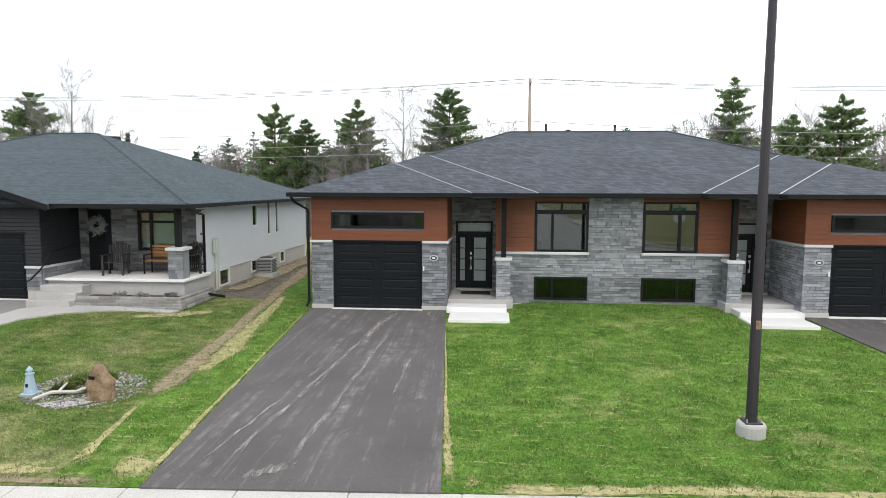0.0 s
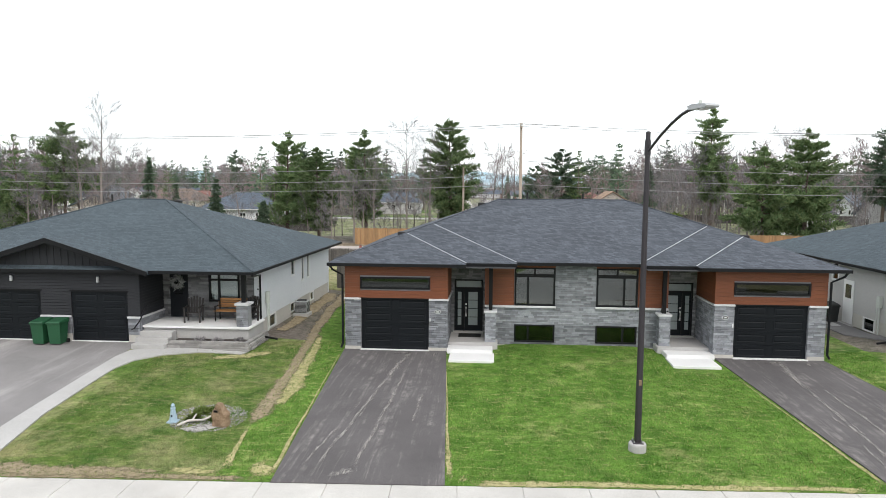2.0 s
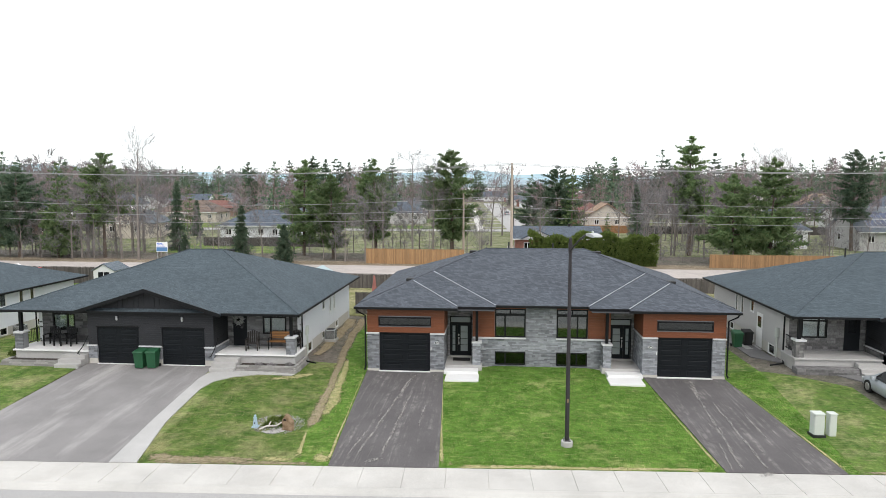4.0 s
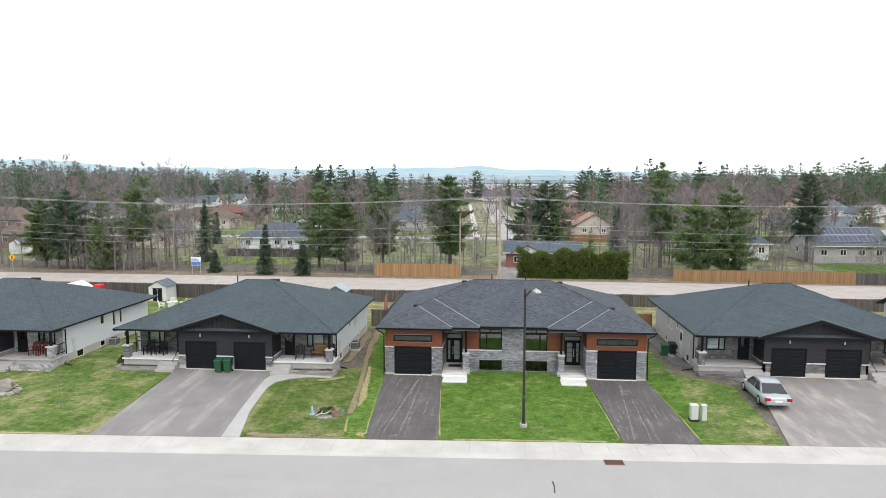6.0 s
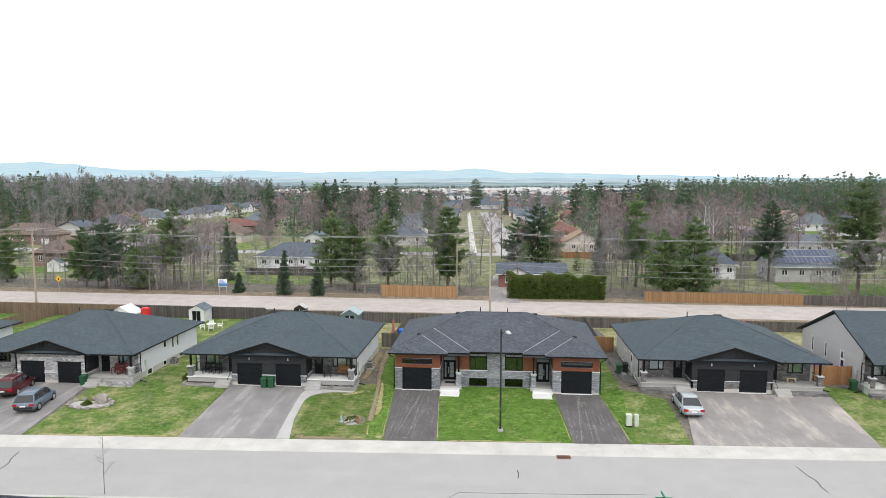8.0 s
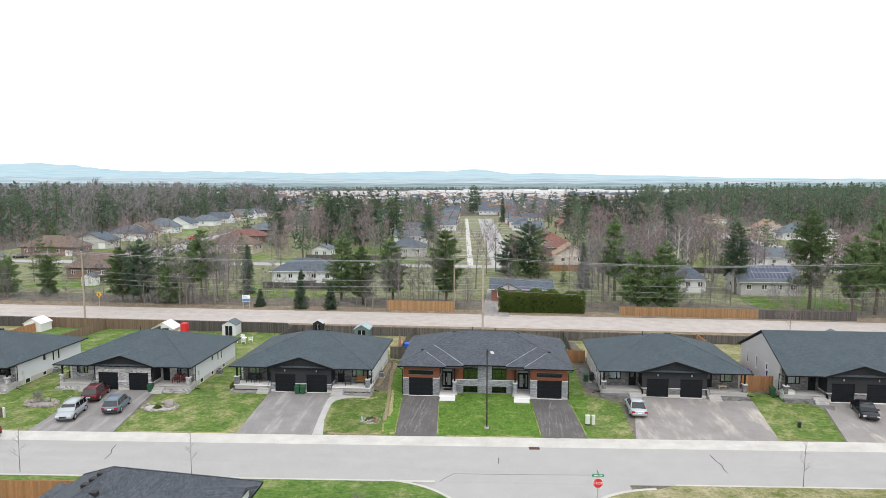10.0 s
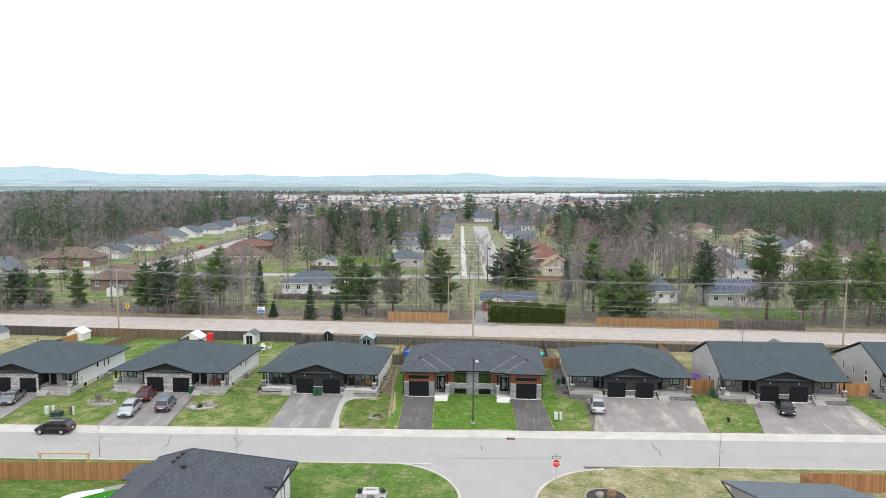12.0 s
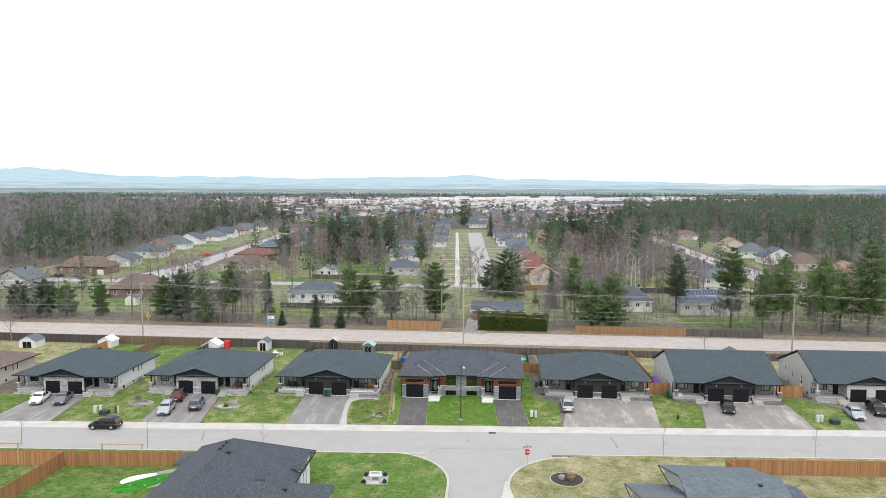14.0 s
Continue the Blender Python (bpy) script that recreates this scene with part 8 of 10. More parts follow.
part("street_blade", box(B(), -0.45, 0.45, -0.01, 0.01, 2.8, 2.98), SIGN_GREEN, st, "green street name blade")
part("street_blade", box(B(), -0.01, 0.01, -0.45, 0.45, 2.99, 3.15), SIGN_GREEN, st)
part("blade_bar", box(B(), -0.32, 0.32, -0.016, -0.011, 2.85, 2.92), SIGN_WHITE, st)


# ---- cars ----
def loft(bm, rings, close=True):
    vs = [[bm.verts.new(p) for p in r] for r in rings]
    n = len(vs[0])
    for a, b in zip(vs, vs[1:]):
        for i in range(n):
            bm.faces.new((a[i], a[(i + 1) % n], b[(i + 1) % n], b[i]))
    if close:
        bm.faces.new(vs[0][::-1])
        bm.faces.new(vs[-1])
    return bm


def car(x, y, rz, paint, label, suv=False, group="parked cars", z=None):
    c = thing("car", x, y, (ground_z(x, y) + 0.05) if z is None else z, rz, label, "car", group)
    L, W = (2.12, 0.89) if suv else (2.25, 0.88)
    zb = 0.92 if suv else 0.82
    zt = 1.57 if suv else 1.42
    zl = 0.24 if suv else 0.18
    low = ((-L, 0.8, zl + 0.2, zb - 0.16), (-L + 0.12, 0.93, zl + 0.05, zb - 0.02), (-L * 0.72, 1.0, zl, zb), (-0.4, 1.0, zl, zb), (L * 0.32, 1.0, zl, zb - 0.02), (L * 0.6, 0.99, zl, zb - 0.07), (L * 0.88, 0.92, zl + 0.04, zb - 0.15), (L, 0.72, zl + 0.12, zb - 0.33))
    rings = []
    for px, k, a, b in low:
        w = W * k
        m = (a + b) / 2
        rings.append([Vector(p) for p in ((px, -w * 0.9, a), (px, -w, a + 0.12), (px, -w, m + 0.08), (px, -w * 0.93, b - 0.03), (px, -w * 0.8, b), (px, 0, b + 0.03), (px, w * 0.8, b), (px, w * 0.93, b - 0.03), (px, w, m + 0.08), (px, w, a + 0.12), (px, w * 0.9, a))])
    part("body", loft(B(), rings), paint, c, smooth=True)
    if suv:
        cab = ((-L + 0.1, 0.82, 0.0), (-L + 0.52, 0.75, 0.88), (-0.9, 0.75, 1.0), (0.15, 0.75, 0.98), (0.52, 0.74, 0.88), (1.34, 0.8, 0.0))
    else:
        cab = ((-1.68, 0.78, 0.0), (-0.9, 0.7, 0.87), (-0.4, 0.7, 1.0), (0.12, 0.7, 0.985), (0.48, 0.69, 0.86), (1.38, 0.8, 0.0))
    rings, tops = [], []
    for px, k, f in cab:
        h = zb - 0.02 + (zt - 0.05 - zb) * f
        w0, w1 = W * 0.92, W * k
        wt = w0 + (w1 - w0) * f
        rings.append([Vector(p) for p in ((px, -w0, zb - 0.06), (px, -wt, h), (px, wt, h), (px, w0, zb - 0.06))])
        if f > 0.5:
            tops.append([Vector(p) for p in ((px, -wt - 0.01, h), (px, -wt * 0.85, h + 0.05), (px, 0, h + 0.065), (px, wt * 0.85, h + 0.05), (px, wt + 0.01, h))])
    part("cabin", loft(B(), rings), paint, c)
    part("roof_panel", loft(B(), tops), paint, c, smooth=True)

    def pane(name, a, b, e, f, out):
        """A glass pane between four corners, set just proud of the cabin."""
        mid = (a + b + e + f) / 4
        q = [mid + (v - mid) * 0.93 for v in (a, b, e, f)]
        part(name, solid(B(), [v + out * 0.004 for v in q], [v + out * 0.016 for v in q]), CAR_GLASS, c)

    pane("windscreen", rings[-1][0], rings[-1][3], rings[-2][2], rings[-2][1], Vector((0.7, 0, 0.7)))
    pane("rear_window", rings[0][0] + Vector((0, 0, 0.05)), rings[0][3] + Vector((0, 0, 0.05)), rings[1][2], rings[1][1], Vector((-0.7, 0, 0.7)))
    x0, x1 = (-L + 0.34, -L + 0.6) if suv else (-1.3, -0.85)
    wb, wt = W * 0.92, W * (0.762 if suv else 0.725)
    zlo, zhi = zb + 0.0, zt - 0.1
    for s in (-1, 1):
        side = lambda px, f: Vector((px, s * (wb + (wt - wb) * (f * (zhi - zlo) + 0.06) / (zt - zb)), zlo + (zhi - zlo) * f))
        for a0, a1, b0, b1 in ((x0, -0.38, x1, -0.4), (-0.3, 1.05, -0.32, 0.42)) if not suv else ((x0, -1.12, x1, -1.1), (-1.04, -0.2, -1.02, -0.2), (-0.12, 1.12, -0.12, 0.56)):
            pane("side_window", side(a0, 0), side(a1, 0), side(b1, 1), side(b0, 1), Vector((0, s * 1.3, 0.2)))
    wr = 0.335 if suv else 0.31
    for px in (-L * 0.6, L * 0.61):
        for s in (-1, 1):
            t = part("wheel", rod(B(), (px, s * (W - 0.2), wr), (px, s * (W + 0.015), wr), wr, wr, 18), RUBBER, c)
            part("rim", rod(B(), (px, s * (W + 0.0), wr), (px, s * (W + 0.028), wr), wr * 0.66, wr * 0.6, 12), CHROME, t)
    for s in (-1, 1):
        part("tail_light", soft_box(B(), -L - 0.012, -L + 0.14, *sorted((s * W * 0.52, s * W * 0.9)), zb - 0.3, zb - 0.1, 0.02), LIGHT_RED, c)
        part("headlight", soft_box(B(), L - 0.22, L - 0.03, *sorted((s * W * 0.5, s * W * 0.84)), zb - 0.42, zb - 0.25, 0.02), LIGHT_CLEAR, c)
        part("mirror", soft_box(B(), 0.72, 0.9, *sorted((s * W * 0.95, s * (W + 0.17))), zb - 0.02, zb + 0.14, 0.03), paint, c)
    part("bumper", soft_box(B(), -L - 0.03, -L + 0.1, -W * 0.82, W * 0.82, zl + 0.14, zl + 0.36, 0.03), BLACK_PLASTIC if suv else paint, c)
    part("plate_bar", box(B(), -L - 0.042, -L - 0.032, -0.22, 0.22, zb - 0.34, zb - 0.22), SIGN_WHITE, c)
    part("grille", box(B(), L - 0.1, L + 0.006, -W * 0.4, W * 0.4, zl + 0.2, zl + 0.38), BLACK_PLASTIC, c)
    if suv:
        for s in (-1, 1):
            part("roof_rail", rod(B(), (-1.6, s * W * 0.68, zt + 0.07), (0.3, s * W * 0.68, zt + 0.07), 0.02), GALV, c)
    return c


def paint(name, col, metal=0.3):
    m = surface(name, col, 0.4, 0.05, bump=0, metal=metal, spec=0.35)
    p = m.node_tree.nodes["Principled BSDF"]
    p.inputs["Coat Weight"].default_value = 0.45
    p.inputs["Coat Roughness"].default_value = 0.04
    return m


SILVER, PEARL, MAROON, SLATE, INK, DARKGREY = paint("silver_paint", (0.4, 0.43, 0.46)), paint("white_pearl_paint", (0.72, 0.72, 0.72), 0.0), paint("maroon_paint", (0.1, 0.008, 0.015)), paint("slate_blue_paint", (0.15, 0.195, 0.25)), paint("black_paint", (0.006, 0.008, 0.012)), paint("grey_paint", (0.17, 0.185, 0.2))
car(24.85, -3.1, 88, SILVER, "silver saloon car parked on a sandy drive")
car(48.6, -2.2, -103, INK, "black hatchback parked nose to the street")
car(66.2, -3.2, -98, SILVER, "silver saloon car parked askew on a drive")
car(70.2, -1.6, -98, INK, "black sports utility car parked on a drive", True)
car(-34.6, -9.0, -78, SILVER, "silver sports utility car on an asphalt drive", True)
car(-35.2, -3.9, 102, MAROON, "maroon sports utility car close to a garage", True)
car(-30.9, -6.9, 102, SLATE, "slate blue sports utility car on an asphalt drive", True)
car(-40.3, -15.0, 183, INK, "black sports utility car parked at the kerb", True, z=-0.415)
car(-56.2, -6.4, -75, PEARL, "white saloon car on an asphalt drive")
car(-52.6, -6.2, -75, DARKGREY, "grey saloon car on an asphalt drive")
car(-126, 205, 60, RED_PAINT, "small red car on a far drive", z=-0.15)
car(-148, 128, 20, INK, "dark car beside a far house", z=-0.2)
car(-141, 129, 20, DARKGREY, "grey car beside a far house", z=-0.2)
car(123, 150, 100, PEARL, "white car on a far street", z=-0.15)
car(118, 262, 80, PEARL, "white car on a far street", z=-0.15)
car(116, 250, 80, INK, "dark car on a far street", z=-0.15)
car(9.5, 205, 92, SILVER, "silver car on the straight far street", z=-0.15)


# ---- small things along the row ----
def utility_box(x, y, w, d, h, mat_, label, base=False):
    t = thing("utility_box", x, y, ground_z(x, y) + 0.02, 3, label, "utility box", "utility boxes on the lawns")
    part("cabinet", soft_box(B(), -w / 2, w / 2, -d / 2, d / 2, 0.12 if base else 0.0, h, 0.03), mat_, t)
    part("lid", soft_box(B(), -w / 2 - 0.02, w / 2 + 0.02, -d / 2 - 0.02, d / 2 + 0.02, h + 0.002, h + 0.05, 0.02), mat_, t)
    part("plinth", box(B(), -w / 2 - 0.04, w / 2 + 0.04, -d / 2 - 0.04, d / 2 + 0.04, -0.1, 0.115 if base else -0.002), BLACK_PLASTIC if base else CONCRETE, t)


utility_box(19.25, -6.9, 0.42, 0.38, 0.95, UTILITY, "pale green utility box on a dark plinth", True)
utility_box(19.85, -6.8, 0.3, 0.3, 0.9, UTILITY, "pale green utility pedestal")
utility_box(-45.0, -9.9, 0.45, 0.4, 0.95, UTILITY, "pale utility box on the lawn")
utility_box(-44.3, -9.7, 0.3, 0.3, 0.95, UTILITY, "pale utility pedestal on the lawn")
utility_box(-43.2, -10.6, 1.15, 0.95, 0.6, UTILITY_GREEN, "dark green transformer box on a concrete pad")
utility_box(-41.9, -9.8, 0.35, 0.35, 0.9, BARK, "weathered brown utility pedestal")
utility_box(-41.4, -10.0, 0.2, 0.2, 1.05, UTILITY, "pale marker pedestal on the lawn")
utility_box(40.3, -6.0, 0.28, 0.28, 0.5, BLACK_PLASTIC, "dark utility pedestal on the lawn")
utility_box(59.9, -5.6, 0.45, 0.4, 0.95, UTILITY, "pale utility box on the lawn")
utility_box(60.5, -5.5, 0.3, 0.3, 0.95, UTILITY, "pale utility pedestal on the lawn")
utility_box(62.0, -6.1, 1.1, 0.9, 0.6, UTILITY_GREEN, "dark green transformer box on a concrete pad")


def bin_(x, y, z, label, mat_=None, rz=0):
    t = thing("wheelie_bin", x, y, z, rz, label, "bin", "wheeled bins")
    t.scale = (0.9, 0.9, 0.92)
    bm = B()
    lo = [Vector(p) for p in ((-0.24, -0.26, 0.06), (0.24, -0.26, 0.06), (0.24, 0.22, 0.06), (-0.24, 0.22, 0.06))]
    hi = [Vector(p) for p in ((-0.29, -0.34, 0.98), (0.29, -0.34, 0.98), (0.29, 0.3, 0.98), (-0.29, 0.3, 0.98))]
    solid(bm, lo, hi)
    part("bin_body", bm, mat_ or BIN_GREEN, t)
    part("rim", soft_box(B(), -0.32, 0.32, -0.37, 0.33, 0.93, 0.985, 0.01), mat_ or BIN_GREEN, t)
    lid = B()
    solid(lid, [Vector(p) for p in ((-0.32, -0.4, 0.99), (0.32, -0.4, 0.99), (0.32, 0.36, 0.99), (-0.32, 0.36, 0.99))], [Vector(p) for p in ((-0.27, -0.34, 1.05), (0.27, -0.34, 1.05), (0.29, 0.34, 1.12), (-0.29, 0.34, 1.12))])
    part("lid", lid, mat_ or BIN_GREEN, t)
    part("handle", rod(B(), (-0.25, 0.4, 1.02), (0.25, 0.4, 1.02), 0.02), mat_ or BIN_GREEN, t)
    for s in (-1, 1):
        part("wheel", rod(B(), (s * 0.25, 0.26, 0.1), (s * 0.31, 0.26, 0.1), 0.1, 0.1, 12), RUBBER, t)


bin_(-12.75, -1.15, 0.21, "green wheeled bin beside another before a garage")
bin_(-12.1, -1.1, 0.21, "green wheeled bin beside another before a garage", rz=4)
bin_(-29.9, -1.9, 0.19, "green wheeled bin beside a garage door")
bin_(20.9, 6.5, 0.12, "green wheeled bin beside a side wall")
bin_(21.6, 6.8, 0.12, "dark wheeled bin beside a side wall", BLACK_PLASTIC)
bin_(41.2, 2.6, 0.2, "green wheeled bin beside a side wall")
bin_(71.5, 1.2, 0.2, "green wheeled bin between two garage doors")
wb = thing("storage_box", 42.4, 1.6, 0.21, 0, "pale grey plastic storage box beside a porch", "storage box")
part("box_body", soft_box(B(), -0.6, 0.6, -0.4, 0.4, 0, 0.95, 0.03), UTILITY, wb)
part("lid", soft_box(B(), -0.63, 0.63, -0.43, 0.43, 0.954, 1.05, 0.03), SIDING_GREY, wb)


def heat_pump(x, y, z, rz=0):
    t = thing("air_conditioner", x, y, z, rz,  "grey outdoor air conditioning unit beside a wall", "air conditioner", "air conditioners beside the houses")
    t.scale = (0.8, 0.8, 0.85)
    part("pad", box(B(), -0.48, 0.48, -0.48, 0.48, -0.15, 0.05), CONCRETE, t)
    part("casing", soft_box(B(), -0.38, 0.38, -0.38, 0.38, 0.06, 0.78, 0.05), GALV, t)
    bm = B()
    for k in range(9):
        for s in (-1, 1):
            box(bm, -0.34, 0.34, s * 0.386 - 0.004, s * 0.386 + 0.004, 0.12 + k * 0.07, 0.15 + k * 0.07)
            box(bm, s * 0.386 - 0.004, s * 0.386 + 0.004, -0.34, 0.34, 0.12 + k * 0.07, 0.15 + k * 0.07)
    tagged(part("grille", bm, BLACK_PLASTIC, t), kind="stuff")
    part("fan_guard", rod(B(), (0, 0, 0.782), (0, 0, 0.81), 0.33, 0.31, 18), BLACK_PLASTIC, t)


heat_pump(-4.25, 6.0, 0.22)
heat_pump(-25.0, 5.6, 0.2)
heat_pump(-46.0, 4.4, 0.2)

# garden bed with a boulder next door
fan_slab("gravel_bed", [(x, y) for x, y in blob(-2.93, -7.5, 0.98, 0.88, 14, wob=0.16, seed=0.4)], -0.4, ground_z(-2.93, -7.55) + 0.015, GRAVEL, "grey gravel bed on the lawn", "bed")
rng = np.random.default_rng(77)
bm = B()
for i in range(1100):
    a, r = rng.uniform(0, 6.28), math.sqrt(rng.random())
    x, y = -2.93 + 1.1 * r * math.cos(a), -7.55 + 1.05 * r * math.sin(a)
    s = rng.uniform(0.01, 0.03)
    ball(bm, x, y, ground_z(x, y) + 0.045, s, s, s * 0.7, 0.3, i, 1)
tagged(part("gravel_stones", bm, GRAVEL), "loose grey gravel stones", "gravel", kind="stuff")
bl = thing("boulder", -2.36, -8.0, ground_z(-2.36, -8.0) + 0.02, -6, "split tan boulder standing upright in a gravel bed", "boulder", "garden boulders")
outline = [(-0.25, -0.06), (-0.262, 0.2), (-0.25, 0.42), (-0.17, 0.55), (-0.09, 0.67), (-0.01, 0.64), (0.08, 0.5), (0.19, 0.36), (0.235, 0.2), (0.262, 0.06), (0.24, -0.06)]
bm = extrude(B(), outline, -0.15, 0.15)
bmesh.ops.triangulate(bm, faces=bm.faces[:])
bmesh.ops.subdivide_edges(bm, edges=bm.edges[:], cuts=2, use_grid_fill=True)
for v in bm.verts:
    q = noise.noise(v.co * 5.0) * 0.035 + noise.noise(v.co * 14.0) * 0.014
    k = 1.0 - 0.35 * max(0.0, abs(v.co.y) - 0.06) / 0.15
    v.co = Vector((v.co.x * k + q, v.co.y * (1.15 - 0.55 * max(v.co.z, 0) / 0.67) + q * 1.4, v.co.z * (0.97 + 0.03 * k) + q * 0.6))
part("stone", bm, ROCK, bl)
part("number_bar", box(B(), -0.155, -0.04, -0.135, -0.1, 0.415, 0.475), BLACK, bl)
lh = thing("lighthouse_ornament", -3.80, -7.95, ground_z(-3.8, -7.95) + 0.02, 0, "weathered pale blue wooden lighthouse ornament", "ornament")
k = 0.8
part("base", box(B(), -0.17 * k, 0.17 * k, -0.17 * k, 0.17 * k, 0, 0.06 * k), PALE_BLUE, lh)
part("tower", rod(B(), (0, 0, 0.06 * k), (0, 0, 0.5 * k), 0.15 * k, 0.075 * k, 8), PALE_BLUE, lh)
part("gallery", rod(B(), (0, 0, 0.5 * k), (0, 0, 0.53 * k), 0.1 * k, 0.1 * k, 8), PALE_BLUE, lh)
part("lantern", rod(B(), (0, 0, 0.53 * k), (0, 0, 0.61 * k), 0.055 * k, 0.055 * k, 8), PALE_BLUE, lh)
part("cap", rod(B(), (0, 0, 0.61 * k), (0, 0, 0.7 * k), 0.08 * k, 0.01, 8), PALE_BLUE, lh)
part("window_mark", box(B(), -0.02, 0.02, -0.125 * k, -0.1 * k, 0.22 * k, 0.3 * k), BLACK, lh)
dw = thing("driftwood", -3.1, -8.0, ground_z(-3.1, -8.0) + 0.05, 35, "bleached driftwood branch on gravel", "driftwood")
bm = B()
tube(bm, [(-0.5, 0, 0.03), (-0.2, 0.05, 0.1), (0.2, 0.0, 0.06), (0.5, 0.1, 0.12)], 0.035, 6)
tube(bm, [(-0.1, 0.05, 0.08), (0.05, 0.25, 0.18)], 0.025, 6)
part("branch", bm, BIRCH, dw)
for i, (x, y, r) in enumerate(((-3.3, -7.2, 0.24), (-2.9, -7.05, 0.22), (-3.3, -7.75, 0.2), (-2.75, -7.6, 0.16))):
    shrub(x, y, ground_z(x, y) + 0.03, r, 0.14, HEDGE, 970 + i, "low creeping plant in a gravel bed", size=0.09, n=160)
for i in range(14):
    a = i * 0.449
    x, y = -26.4 + 1.9 * math.cos(a), -6.2 + 1.15 * math.sin(a)
    boulder(x, y, ground_z(x, y), 0.22, 0.18, 0.14, ROCK_GREY, 20 + i, "grey edging stone round a rock garden")
fan_slab("rock_garden", blob(-26.4, -6.2, 1.8, 1.05, 0, seed=1), -0.4, ground_z(-26.4, -6.2) + 0.06, GRAVEL, "gravel rock garden on a lawn", "bed")
boulder(-25.6, -5.9, ground_z(-25.6, -5.9), 0.55, 0.4, 0.5, ROCK_GREY, 41, "large pale boulder in a rock garden")
shrub(-26.6, -6.4, ground_z(-26.6, -6.4), 0.45, 0.35, HEDGE, 990, "low round shrub in a rock garden")
fan_slab("rock_garden_west", blob(-40.0, -6.3, 1.9, 1.0, 0, seed=2), -0.4, ground_z(-40, -6.3) + 0.06, GRAVEL, "gravel rock garden on a lawn", "bed")
for i in range(12):
    a = i * 0.5236
    x, y = -40.0 + 1.7 * math.cos(a), -6.3 + 0.9 * math.sin(a)
    boulder(x, y, ground_z(x, y), 0.3, 0.24, 0.22, ROCK_GREY, 60 + i, "grey boulder of a rock garden")
bare(-40.6, -6.1, 1.0, 1.2, 992, "small bare shrub in a rock garden", limbs_n=12, group="garden shrubs")
shrub(-20.7, 0.1, 0.22, 0.55, 0.7, HEDGE, 995, "rounded green shrub beside a porch")

for i, (x, y) in enumerate(((-6.35, -0.85), (-4.75, -0.8), (-5.6, -0.9))):
    shrub(x, y, 0.41, 0.24, 0.13, TWIG, 960 + i, "dry leafless plant in a raised bed", size=0.09, n=70)

# saplings
for i, (x, y) in enumerate(((-47.2, -22.0), (-30.5, -21.6), (-15.6, -21.0), (34.8, -18.9), (53.5, -18.0))):
    bare(x, y, 4.2, 1.1, 400 + i, "slender leafless street sapling", z=-0.27, limbs_n=5, twigs=1, group="street saplings", girth=0.32)
bare(-19.9, -8.3, 3.6, 1.3, 410, "slender leafless lawn sapling", limbs_n=5, twigs=1, group="street saplings", girth=0.32)

# street details
dg = thing("drain_grate", 13.55, -12.75, -0.405, 3, "rusty iron drain grate in the gutter", "drain grate")
part("grate_frame", box(B(), -0.5, 0.5, -0.3, 0.3, -0.02, 0.012), surface("rusty_iron", (0.2, 0.09, 0.06), 0.9, 0.4), dg)
for k in range(7):
    part("bar", box(B(), -0.42 + k * 0.13, -0.36 + k * 0.13, -0.24, 0.24, 0.013, 0.024), BLACK, dg)
TAR = surface("black_tar", (0.045, 0.045, 0.047), 0.7, 0.3, bump=0.1)
for pts in (((29.4, -12.9), (29.5, -14.3), (29.75, -15.0), (29.6, -15.9), (29.7, -16.6)), ((-25.9, -15.2), (-25.6, -16.4), (-25.2, -17.0), (-25.05, -18.3)), ((10.2, -15.1), (10.25, -15.7), (10.2, -16.3)), ((5.3, -20.2), (5.8, -19.4), (6.4, -18.6), (9.0, -18.5), (14, -18.2), (18.2, -17.9))):
    bm = B()
    w = 0.035 if len(pts) < 6 else 0.018
    for (ax, ay), (bx, by) in zip(pts, pts[1:]):
        dx, dy = bx - ax, by - ay
        k = math.hypot(dx, dy)
        ox, oy = -dy / k * w, dx / k * w
        slab(bm, [(ax + ox, ay + oy), (bx + ox, by + oy), (bx - ox, by - oy), (ax - ox, ay - oy)], -0.43, -0.409)
    tagged(part("tar_seam", bm, TAR), "dark tar seam in the street", "tar seam", kind="structure")

# sidewalk slabs
SLAB_ME = None
walk_owner = thing("sidewalk", 0, 0, 0, 0, "pale concrete sidewalk slabs along the street", "sidewalk", kind="structure")
for k in range(-46, 64):
    if SLAB_ME is None:
        o = part("paving_slab", soft_box(B(), 0.006, 1.494, -1.59, -0.006, -0.36, -0.295, 0.008), WALK, walk_owner)
        SLAB_ME = o.data
    else:
        o = new("paving_slab", SLAB_ME)
        o.parent = walk_owner
    o.matrix_local = ST @ Matrix.Translation((k * 1.5, 0, 0))


